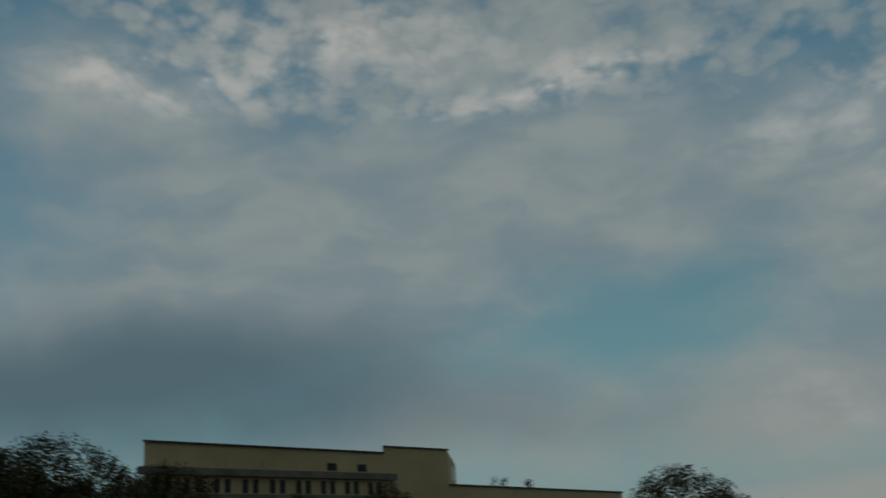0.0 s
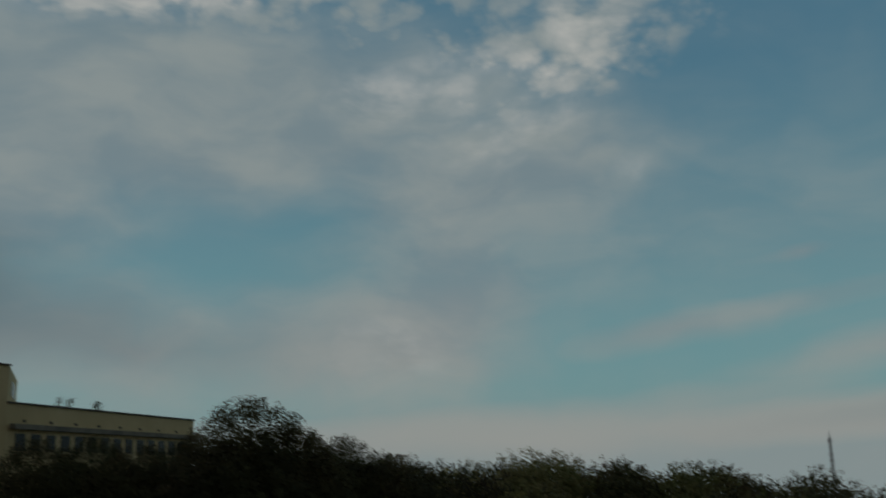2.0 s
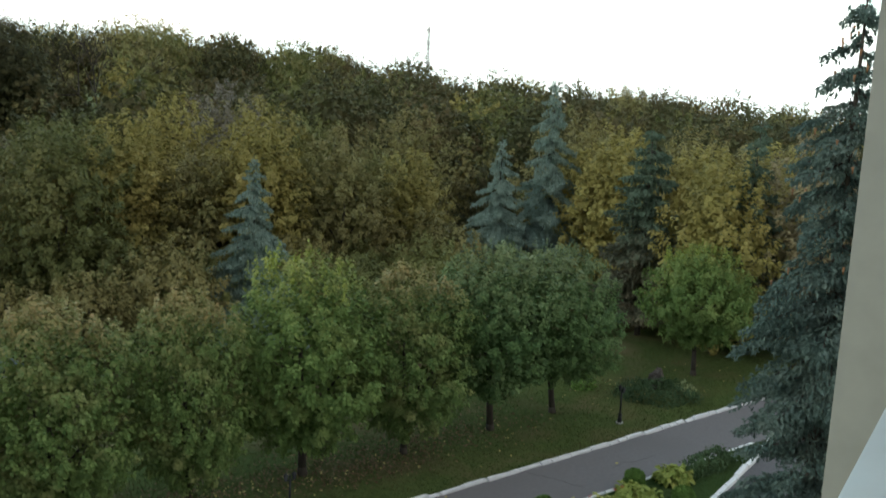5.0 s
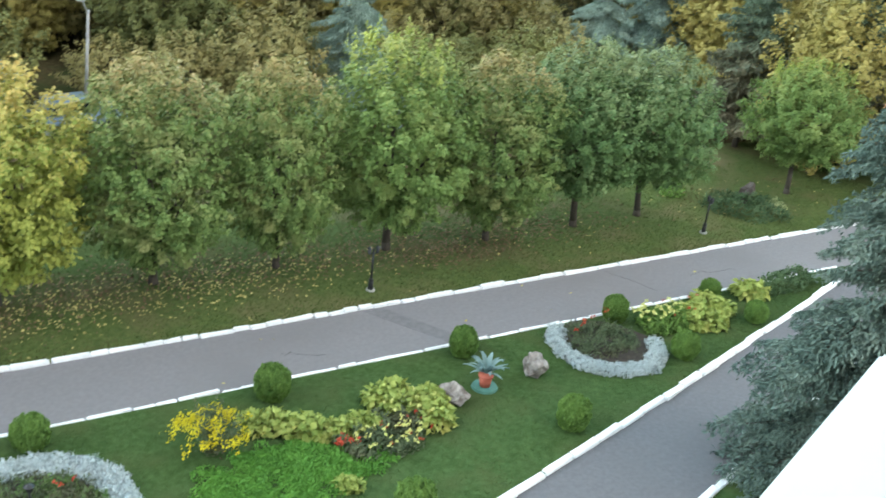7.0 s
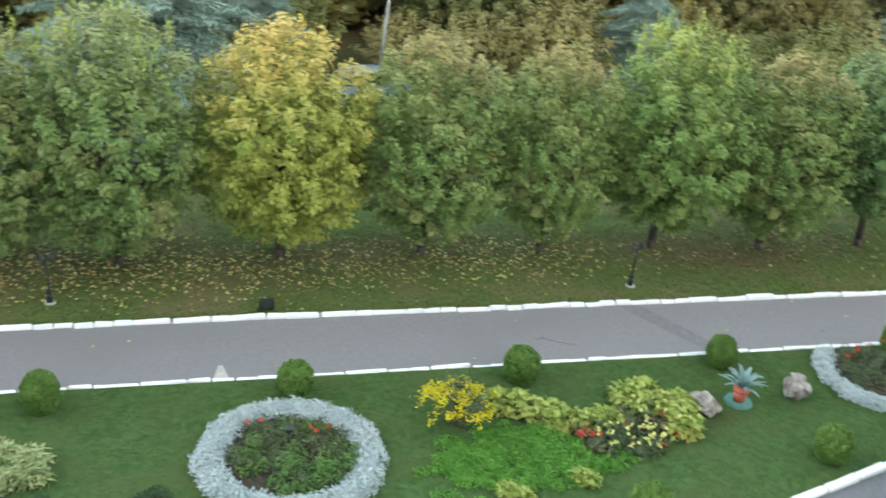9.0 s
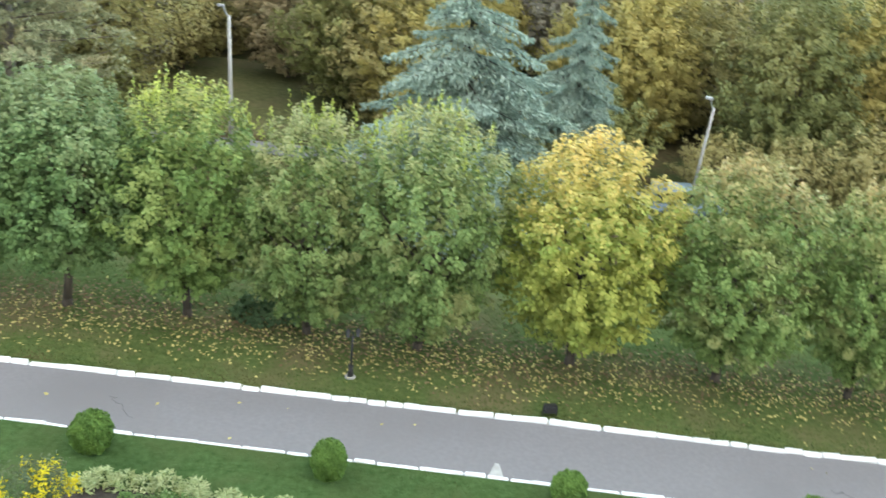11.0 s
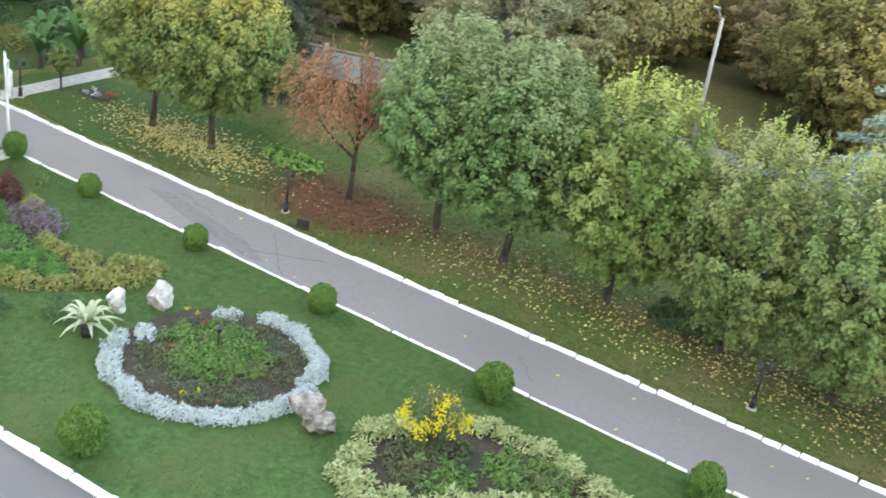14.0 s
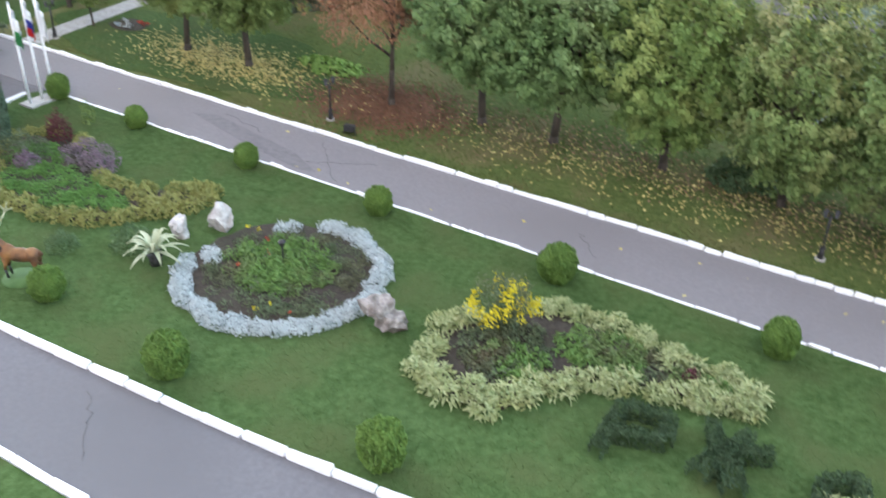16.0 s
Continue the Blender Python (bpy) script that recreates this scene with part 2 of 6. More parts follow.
WHITE_KERB = surface("whitewashed_kerb", (0.76, 0.76, 0.78), (0.88, 0.88, 0.9), 6.0, 0.85, 0.3, 2.5, (0.68, 0.68, 0.69), objects=0.4)
SOIL = surface("bed_soil", (0.024, 0.018, 0.013), (0.058, 0.044, 0.034), 9.0, 1.0, 0.8, 1.2, (0.04, 0.038, 0.024), bump_scale=30.0)
BARK = surface("bark", (0.035, 0.028, 0.022), (0.09, 0.072, 0.058), 6.0, 0.95, 0.6, stretch=(1, 1, 0.25))
PALE_BARK = surface("pale_bark", (0.12, 0.1, 0.08), (0.24, 0.21, 0.18), 6.0, 0.95, 0.6, stretch=(1, 1, 0.25))
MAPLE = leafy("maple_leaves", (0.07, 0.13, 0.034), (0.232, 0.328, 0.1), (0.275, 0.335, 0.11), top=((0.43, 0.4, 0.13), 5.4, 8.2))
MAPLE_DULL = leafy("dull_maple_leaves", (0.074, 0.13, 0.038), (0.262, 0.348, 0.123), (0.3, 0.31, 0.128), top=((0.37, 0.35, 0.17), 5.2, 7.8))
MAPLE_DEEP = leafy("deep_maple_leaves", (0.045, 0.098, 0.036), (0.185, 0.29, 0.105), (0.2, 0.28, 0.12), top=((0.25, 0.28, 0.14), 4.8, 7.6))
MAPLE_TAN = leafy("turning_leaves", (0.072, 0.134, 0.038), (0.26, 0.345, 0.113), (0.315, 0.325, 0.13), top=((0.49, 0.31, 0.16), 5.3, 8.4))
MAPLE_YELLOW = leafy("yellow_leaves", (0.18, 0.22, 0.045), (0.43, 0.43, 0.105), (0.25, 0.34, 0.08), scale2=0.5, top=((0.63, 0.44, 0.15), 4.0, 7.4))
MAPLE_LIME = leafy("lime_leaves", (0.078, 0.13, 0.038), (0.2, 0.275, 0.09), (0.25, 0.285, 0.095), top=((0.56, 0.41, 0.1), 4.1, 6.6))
MAPLE_RED = leafy("rusty_leaves", (0.16, 0.075, 0.045), (0.4, 0.2, 0.125), (0.34, 0.2, 0.1))
GREY_TIPS = leafy("grey_shoot_tips", (0.12, 0.18, 0.08), (0.28, 0.32, 0.17))
TIPS = leafy("yellow_shoot_tips", (0.2, 0.27, 0.06), (0.46, 0.48, 0.13))
SPRUCE = leafy("spruce_needles", (0.03, 0.058, 0.05), (0.17, 0.235, 0.205), (0.17, 0.215, 0.185))
PALE_SPRUCE = leafy("pale_spruce_needles", (0.1, 0.16, 0.135), (0.42, 0.51, 0.43), (0.28, 0.36, 0.305))
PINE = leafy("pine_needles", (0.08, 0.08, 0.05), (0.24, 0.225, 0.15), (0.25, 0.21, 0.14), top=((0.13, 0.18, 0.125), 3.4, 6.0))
DARK_PINE = leafy("fir_needles", (0.05, 0.075, 0.05), (0.17, 0.21, 0.145), (0.16, 0.17, 0.115))
# Maple leaves in a darker green that stands in for shade near the firs.
MAPLE_SHADE = leafy("shade_toned_leaves", (0.055, 0.1, 0.05), (0.16, 0.23, 0.12), (0.15, 0.2, 0.105))
PALE_PINE = leafy("pale_pine_needles", (0.15, 0.16, 0.09), (0.48, 0.48, 0.29), (0.43, 0.37, 0.22), leaf=0.8)
WOOD_GREEN = leafy("wood_green", (0.1, 0.115, 0.04), (0.28, 0.28, 0.1), (0.3, 0.25, 0.1), tree=1.3, scale2=0.13, leaf=0.45)
WOOD_OCHRE = leafy("wood_ochre", (0.17, 0.148, 0.06), (0.41, 0.35, 0.145), (0.29, 0.3, 0.12), tree=1.3, scale2=0.13, leaf=0.45)
WOOD_YELLOW = leafy("wood_yellow", (0.25, 0.215, 0.065), (0.48, 0.41, 0.14), (0.42, 0.33, 0.12), tree=1.0, scale2=0.13, leaf=0.45)
WOOD_DARK = leafy("wood_dark", (0.045, 0.052, 0.025), (0.16, 0.155, 0.065), (0.18, 0.13, 0.06), tree=1.0, scale2=0.13, leaf=0.45)
WOOD_GREY = leafy("bare_grey_twigs", (0.15, 0.13, 0.1), (0.36, 0.32, 0.26), (0.32, 0.29, 0.19), tree=1.0, scale2=0.13, leaf=0.45)
WOOD_PALE = leafy("wood_pale", (0.24, 0.19, 0.11), (0.54, 0.44, 0.26), (0.44, 0.37, 0.19), tree=1.0, scale2=0.13, leaf=0.45)
TOPIARY = leafy("clipped_bush", (0.05, 0.11, 0.025), (0.19, 0.31, 0.075), tree=0.3)
DARK_BUSH = leafy("dark_bush", (0.04, 0.08, 0.035), (0.13, 0.2, 0.095), tree=0.3)
HEDGE = leafy("dark_box_leaves", (0.022, 0.05, 0.022), (0.075, 0.115, 0.06), tree=0.2)
SILVER = leafy("silver_cineraria", (0.3, 0.36, 0.37), (0.68, 0.73, 0.74))
HOSTA = leafy("variegated_hosta", (0.14, 0.2, 0.06), (0.54, 0.56, 0.32), (0.32, 0.35, 0.13))
GOURD = leafy("large_pale_leaves", (0.13, 0.2, 0.04), (0.46, 0.5, 0.15), (0.38, 0.34, 0.1))
TURF = leafy("grass_blades", (0.05, 0.092, 0.028), (0.084, 0.135, 0.049), (0.082, 0.11, 0.042), scale2=0.5, spec=0.05)
PARK_TURF = leafy("dull_grass_blades", (0.07, 0.11, 0.034), (0.13, 0.175, 0.058), (0.16, 0.14, 0.07), scale2=0.4, spec=0.05)
GOLD_BUSH = leafy("gold_green_shrub", (0.12, 0.15, 0.042), (0.37, 0.36, 0.13), (0.27, 0.25, 0.085))
HERB = leafy("bright_ground_cover", (0.06, 0.17, 0.025), (0.16, 0.36, 0.07))
MID_HERB = leafy("lush_bed_plants", (0.055, 0.14, 0.032), (0.155, 0.315, 0.085))
SOFT_HERB = leafy("green_bed_plants", (0.06, 0.125, 0.034), (0.17, 0.3, 0.085), (0.15, 0.17, 0.085))
DULL_HERB = leafy("dull_bed_plants", (0.05, 0.075, 0.04), (0.16, 0.2, 0.11), (0.12, 0.1, 0.06))
YELLOW_FLOWER = leafy("yellow_flowers", (0.5, 0.4, 0.015), (0.78, 0.66, 0.05))
RED_FLOWER = leafy("red_flowers", (0.4, 0.04, 0.03), (0.65, 0.13, 0.07))
PALE_FLOWER = leafy("pale_yellow_flowers", (0.5, 0.52, 0.14), (0.75, 0.72, 0.32))
PURPLE = leafy("purple_asters", (0.11, 0.085, 0.1), (0.31, 0.215, 0.285), (0.1, 0.11, 0.08))
MAROON = leafy("maroon_leaves", (0.05, 0.015, 0.018), (0.16, 0.05, 0.06))
AGAVE_BLUE = leafy("blue_agave", (0.12, 0.2, 0.2), (0.32, 0.42, 0.42))
AGAVE_STRIPE = leafy("striped_agave", (0.24, 0.29, 0.18), (0.62, 0.62, 0.45))
BANANA = leafy("banana_leaves", (0.04, 0.1, 0.032), (0.13, 0.235, 0.085))
STONE = surface("quartz_rock", (0.085, 0.068, 0.06), (0.38, 0.335, 0.315), 5.0, 0.75, 1.0, 3.2, (0.12, 0.092, 0.08))
DARK_STONE = surface("brown_rock", (0.05, 0.038, 0.034), (0.16, 0.125, 0.11), 5.0, 0.8, 0.8, 1.6, (0.08, 0.06, 0.05))
WHITE_STONE = surface("white_rock", (0.24, 0.22, 0.21), (0.62, 0.6, 0.59), 5.0, 0.75, 0.8, 1.6, (0.32, 0.27, 0.25))
BLACK_IRON = surface("black_iron", (0.012, 0.012, 0.013), (0.03, 0.03, 0.032), 12.0, 0.5, 0.1)
LAMP_GLASS = surface("smoked_lamp_glass", (0.04, 0.04, 0.044), (0.08, 0.08, 0.088), 6.0, 0.25, 0.0)
COPING_TILE = surface("glazed_coping", (0.47, 0.475, 0.475), (0.54, 0.545, 0.545), 3.0, 0.4, 0.05)
WHITE_PAINT = surface("white_paint", (0.78, 0.78, 0.8), (0.86, 0.86, 0.87), 4.0, 0.45, 0.05)
CONCRETE = surface("concrete", (0.3, 0.29, 0.28), (0.45, 0.44, 0.43), 4.0, 0.9, 0.3, 0.9, (0.36, 0.34, 0.32))
PLASTER = surface("ochre_plaster", (0.62, 0.5, 0.27), (0.72, 0.59, 0.34), 0.35, 0.9, 0.1, 0.06, (0.57, 0.46, 0.25))
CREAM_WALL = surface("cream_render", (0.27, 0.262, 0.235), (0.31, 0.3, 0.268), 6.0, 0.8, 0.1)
LIT_WINDOW = surface("lit_window_glass", (0.7, 0.6, 0.36), (0.8, 0.7, 0.45), 0.8, 0.4, 0.0)
LIT_WINDOW.node_tree.nodes["Principled BSDF"].inputs["Emission Color"].default_value = (1.0, 0.78, 0.42, 1)
LIT_WINDOW.node_tree.nodes["Principled BSDF"].inputs["Emission Strength"].default_value = 0.55
SLAB_GREY = surface("weathered_slab", (0.2, 0.185, 0.15), (0.29, 0.27, 0.22), 1.5, 0.9, 0.2, 0.4, (0.17, 0.16, 0.14))
WINDOW_DARK = surface("dark_window_glass", (0.012, 0.012, 0.013), (0.025, 0.025, 0.026), 1.0, 0.25, 0.0, spec=0.2)
# Balcony floor: the dimness behind the parapet is put into this colour.
FLOOR_IN_SHADE = surface("shade_toned_floor", (0.03, 0.05, 0.055), (0.05, 0.075, 0.08), 3.0, 0.5, 0.1)
ROOF_EDGE = surface("roof_edge", (0.08, 0.07, 0.06), (0.14, 0.12, 0.1), 2.0, 0.8, 0.1)
FLAG_GREEN = surface("green_cloth", (0.02, 0.2, 0.06), (0.04, 0.28, 0.1), 3.0, 0.9, 0.1)
FLAG_BLUE = surface("blue_cloth", (0.03, 0.05, 0.3), (0.05, 0.08, 0.38), 3.0, 0.9, 0.1)
FLAG_RED = surface("red_cloth", (0.5, 0.02, 0.02), (0.62, 0.05, 0.04), 3.0, 0.9, 0.1)
DEER_COAT = surface("painted_deer_brown", (0.04, 0.02, 0.012), (0.2, 0.082, 0.03), 2.2, 0.55, 0.1, 2.6, (0.26, 0.12, 0.04))
TERRACOTTA = surface("red_pot", (0.34, 0.075, 0.045), (0.46, 0.12, 0.08), 5.0, 0.7, 0.1)
TEAL_PAINT = surface("teal_paint", (0.05, 0.15, 0.12), (0.09, 0.21, 0.17), 5.0, 0.6, 0.1)
BLACK_POT = surface("black_pot", (0.012, 0.012, 0.012), (0.03, 0.03, 0.03), 5.0, 0.6, 0.1)
BLUE_CAR = surface("grey_blue_paint", (0.12, 0.17, 0.22), (0.17, 0.22, 0.27), 3.0, 0.35, 0.0, metal=0.2)
FENCE_BLUE = surface("fence_sheet", (0.3, 0.36, 0.42), (0.38, 0.44, 0.5), 3.0, 0.5, 0.0)
BIG_LEAF = leafy("bright_broad_leaves", (0.1, 0.2, 0.045), (0.27, 0.42, 0.12))
MOUND = leafy("weeping_evergreen", (0.04, 0.075, 0.045), (0.14, 0.2, 0.13), tree=0.3)
RED_PAINT = surface("red_paint", (0.35, 0.03, 0.02), (0.5, 0.06, 0.05), 6.0, 0.5, 0.1, 5.0, (0.5, 0.35, 0.2))
STEEL = surface("grey_steel", (0.3, 0.3, 0.31), (0.42, 0.42, 0.43), 5.0, 0.5, 0.1, metal=0.5)


# ---- helpers for things ----
def mesh_of(name, verts, faces, material, smooth=False):
    me = bpy.data.meshes.new(name)
    me.from_pydata(verts, [], faces)
    me.materials.append(material)
    if smooth:
        me.polygons.foreach_set("use_smooth", [True] * len(me.polygons))
    me.update()
    return me


def bm_mesh(name, bm, material, smooth=False):
    me = bpy.data.meshes.new(name)
    bm.to_mesh(me)
    bm.free()
    me.materials.append(material)
    if smooth:
        me.polygons.foreach_set("use_smooth", [True] * len(me.polygons))
    return me


def part(name, me, parent, label="", m=None):
    ob = new(name, me)
    ob.parent = parent
    if m is not None:
        ob.matrix_basis = m
    if label:
        tagged(ob, label)
    return ob


def thing(name, label, category, group="", m=None):
    ob = new(name)
    if m is not None:
        ob.matrix_basis = m
    return tagged(ob, label, category, group)


def box(bm, x0, y0, z0, x1, y1, z1, bevel=0.0):
    r = bmesh.ops.create_cube(bm, size=1.0, matrix=Matrix.LocRotScale(((x0 + x1) / 2, (y0 + y1) / 2, (z0 + z1) / 2), None, (x1 - x0, y1 - y0, z1 - z0)))
    if bevel:
        vs = set(r["verts"])
        bmesh.ops.bevel(bm, geom=[e for e in bm.edges if e.verts[0] in vs and e.verts[1] in vs], offset=bevel, segments=2, affect="EDGES")


def tube(bm, a, b, r0, r1, sides=8, cap=True):
    a, b = Vector(a), Vector(b)
    d = b - a
    m = Matrix.Translation((a + b) / 2) @ d.to_track_quat("Z", "Y").to_matrix().to_4x4()
    bmesh.ops.create_cone(bm, cap_ends=cap, segments=sides, radius1=r0, radius2=r1, depth=d.length, matrix=m)


def unit(v):
    return v / (np.linalg.norm(v, axis=-1, keepdims=True) + 1e-9)


def leaves(rng, places, normals, length, width, fold=0.25, droop=0.0, along=None, loose=0.55):
    """Pointed leaves, each two triangles folded along the midrib: returns vertices and faces."""
    n = len(places)
    nor = unit(normals * 0.8 + rng.normal(size=(n, 3)) * loose)
    t = rng.normal(size=(n, 3)) if along is None else along + rng.normal(size=(n, 3)) * 0.35
    t = t + np.array([0, 0, -droop])
    t = unit(t - nor * (t * nor).sum(1, keepdims=True))
    b = np.cross(nor, t)
    ln = length * rng.uniform(0.6, 1.3, (n, 1))
    wd = width * rng.uniform(0.6, 1.3, (n, 1))
    v0 = places - t * ln * 0.45
    v1 = places + b * wd * 0.5 + nor * wd * fold
    v2 = places + t * ln * 0.55
    v3 = places - b * wd * 0.5 + nor * wd * fold
    verts = np.stack([v0, v1, v2, v3], 1).reshape(-1, 3)
    k = np.arange(n)[:, None] * 4
    faces = np.concatenate([k + [0, 1, 2], k + [0, 2, 3]])
    return verts, faces


def sphere_dirs(rng, n):
    return unit(rng.normal(size=(n, 3)))


def join(lists):
    verts, faces, base = [], [], 0
    for v, f in lists:
        verts.append(v)
        faces.append(f + base)
        base += len(v)
    return np.concatenate(verts).tolist(), np.concatenate(faces).tolist()


def spray_crown(rng, height, base, radius, count, per, leaf, upright=1.0, loose=1.0):
    """A crown of leafy shoots that fan out from the limbs: upright on top, spreading at the sides, hanging below."""
    half = (height - base) / 2
    mid = base + half * 0.92
    k = np.arange(count) + 0.5
    ph, th = np.arccos(1 - 2 * k / count), np.pi * (1 + 5**0.5) * k
    d = unit(np.stack([np.cos(th) * np.sin(ph), np.sin(th) * np.sin(ph), np.cos(ph)], 1) + rng.normal(size=(count, 3)) * 0.09)
    w = rng.uniform(0, 6.28, 6)
    az = np.arctan2(d[:, 1], d[:, 0])
    lump = 1 + 0.07 * np.sin(3 * az + w[0] + 2.5 * d[:, 2]) + 0.06 * np.sin(5 * d[:, 0] + w[1]) * np.cos(6 * d[:, 2] + w[2]) + rng.normal(size=count) * 0.06 * loose
    up = np.where(d[:, 2] > 0, half * 1.08, half * 0.92)
    rad = radius * (1 - 0.16 * np.clip(d[:, 2], 0, 1) ** 2 - 0.1 * np.clip(-d[:, 2], 0, 1))
    tip = np.stack([d[:, 0] * rad * lump, d[:, 1] * rad * lump, mid + d[:, 2] * up * np.minimum(lump, 1.06)], 1)
    rise = np.clip(0.55 + 0.9 * d[:, 2], -0.15, 1.5) * upright
    aim = unit(d * np.array([1, 1, 0.35]) + np.column_stack([d[:, 0] * 0, d[:, 0] * 0, rise]) + rng.normal(size=d.shape) * 0.16)
    length = radius * rng.uniform(0.22, 0.4, (count, 1))
    s = np.tile((np.arange(per)[None, :] + rng.random((1, per))) / per, (count, 1)).reshape(-1, 1)
    aim_n, tip_n, len_n, d_n = (np.repeat(q, per, 0) for q in (aim, tip, length, d))
    s = s ** 0.65
    wide = radius * 0.105 * (1.2 - 0.7 * s)
    off = unit(rng.normal(size=(len(s), 3)) + aim_n * 0.3) * wide * rng.uniform(0.5, 1.25, (len(s), 1))
    pts = tip_n - aim_n * len_n * (0.9 - s) + off
    nor = unit(unit(off) * 0.45 + np.array([0, 0, 0.8]) + d_n * 0.4)
    main = leaves(rng, pts, nor, leaf, leaf * 0.95, 0.12, 0.55, unit(off) + aim_n * 0.5, 0.2)
    n = count * 9
    g = sphere_dirs(rng, n)
    deep = np.stack([g[:, 0] * radius * 0.8, g[:, 1] * radius * 0.8, g[:, 2] * half * 0.86], 1) * rng.uniform(0.55, 0.92, (n, 1)) + np.array([0, 0, mid])
    core = leaves(rng, deep, g + np.array([0, 0, 0.5]), leaf * 1.7, leaf * 1.5)
    return join([main, core])


def trunk_mesh(rng, base, height, r0, spread, material, limbs=7, name="trunk"):
    bm = bmesh.new()
    lean = rng.normal(size=2) * 0.06
    prev, pr = Vector((0, 0, -0.15)), r0 * 1.35
    for k, z in enumerate((0.25, base * 0.6 + 0.3, base + 0.4, height * 0.6)):
        p = Vector((lean[0] * z, lean[1] * z, z))
        r = r0 * (1.0 - 0.18 * k)
        tube(bm, prev, p, pr, r, 9)
        prev, pr = p, r
    for k in range(limbs):
        a = k * 2.4 + rng.uniform(-0.4, 0.4)
        z = base + 0.1 + rng.uniform(0, 0.25) * height
        s = Vector((lean[0] * z, lean[1] * z, z))
        e = s + Vector((math.cos(a) * spread * 0.62, math.sin(a) * spread * 0.62, height * rng.uniform(0.2, 0.36)))
        m = s.lerp(e, 0.5) + Vector((0, 0, -0.12))
        tube(bm, s, m, r0 * 0.5, r0 * 0.32, 6)
        tube(bm, m, e, r0 * 0.32, r0 * 0.1, 6)
    return bm_mesh(name, bm, material, True)


def conifer(name, label, category, group, rng, height, radius, material, whorl=0.42, per=9, spray=0.2, step=0.22, bare=0.6, droop=0.35, bark=BARK, power=0.85, cones=0, vary=0.3):
    """Whorls of drooping boughs, each a spine with side sprays of needle tufts."""
    tree = thing(name, label, category, group)
    bm = bmesh.new()
    tube(bm, (0, 0, -0.15), (0, 0, height * 0.5), 0.012 * height + 0.04, 0.007 * height + 0.02, 9)
    tube(bm, (0, 0, height * 0.5), (0, 0, height * 0.985), 0.007 * height + 0.02, 0.012, 7)
    P, A, Nn = [], [], []
    z = bare
    while z < height * 0.99:
        full = radius * ((1 - z / height) ** power) + 0.08
        count = max(4, int(per * (0.55 + 0.45 * (1 - z / height))))
        a0 = rng.uniform(0, 6.28)
        for k in range(count):
            a = a0 + 6.283 * k / count + rng.uniform(-0.25, 0.25)
            ln = full * rng.uniform(0.87 - vary, 0.87 + vary)
            hang = droop * rng.uniform(0.6, 1.4)
            dirv = np.array([math.cos(a), math.sin(a), 0.0])
            side = np.array([-math.sin(a), math.cos(a), 0.0])
            zz = z + rng.uniform(-0.5, 0.5) * whorl
            if ln > 0.5:
                tube(bm, (0, 0, zz), tuple(dirv * ln * 0.8 + np.array([0, 0, zz - hang * ln * 0.45])), 0.03 + 0.004 * ln, 0.008, 4, False)
            n = max(2, int(ln / step))
            for j in range(n):
                q = (j + 0.6) / n
                p = dirv * ln * q + np.array([0, 0, zz - hang * ln * (q**1.4) * 0.6 + 0.12 * ln * max(0, q - 0.75)])
                w = 0.33 * ln * (1 - q) ** 0.6 * min(1, q * 3 + 0.3) + 0.06
                m = max(1, int(w / step) + 1)
                for s in (-1, 1):
                    for i in range(m):
                        o = (i + 0.5) / m * w * s
                        P.append(p + side * o + dirv * abs(o) * 0.5 - np.array([0, 0, abs(o) * 0.35]) + rng.normal(size=3) * 0.03)
                        A.append(dirv + side * s * 0.7 + np.array([0, 0, -0.25]))
                        Nn.append(np.array([0, 0, 1.0]) + dirv * 0.35)
                        if (i + j) % 2:
                            P.append(P[-1] + np.array([0, 0, -0.28 * spray - 0.05]) + rng.normal(size=3) * 0.04)
                            A.append(dirv * 0.5 + np.array([0, 0, -0.7]))
                            Nn.append(dirv + np.array([0, 0, 0.3]))
        z += whorl
    part("trunk", bm_mesh("trunk", bm, bark, True), tree)
    P, A, Nn = np.array(P), unit(np.array(A)), np.array(Nn)
    lists = [leaves(rng, P, Nn, spray * 1.7, spray * 0.62, 0.2, 0.25, A), leaves(rng, P + np.array([0, 0, -0.03]), np.roll(Nn, 1, 1) + Nn * 0.4, spray * 1.5, spray * 0.5, 0.2, 0.4, A)]
    t = np.linspace(0.93, 1.0, 10)
    top = np.stack([t * 0, t * 0, t * height], 1)
    lists.append(leaves(rng, top, sphere_dirs(rng, 10), spray, spray * 0.3))
    v, f = join(lists)
    part("crown", mesh_of("crown", v, f, material), tree)
    if cones:
        cb = bmesh.new()
        for k in range(cones):
            zc = rng.uniform(0.55, 0.95) * height
            rr = radius * ((1 - zc / height) ** power) * rng.uniform(0.6, 0.95)
            a = rng.uniform(0, 6.28)
            p = (math.cos(a) * rr, math.sin(a) * rr, zc - 0.25 * rr)
            tube(cb, p, (p[0], p[1], p[2] - 0.13), 0.028, 0.012, 6)
        part("cone_cluster", bm_mesh("cone_cluster", cb, surface("cone_brown", (0.22, 0.1, 0.05), (0.38, 0.2, 0.1), 8.0), True), tree, "small brown cones hanging near the top")["kind"] = "stuff"
    return tree


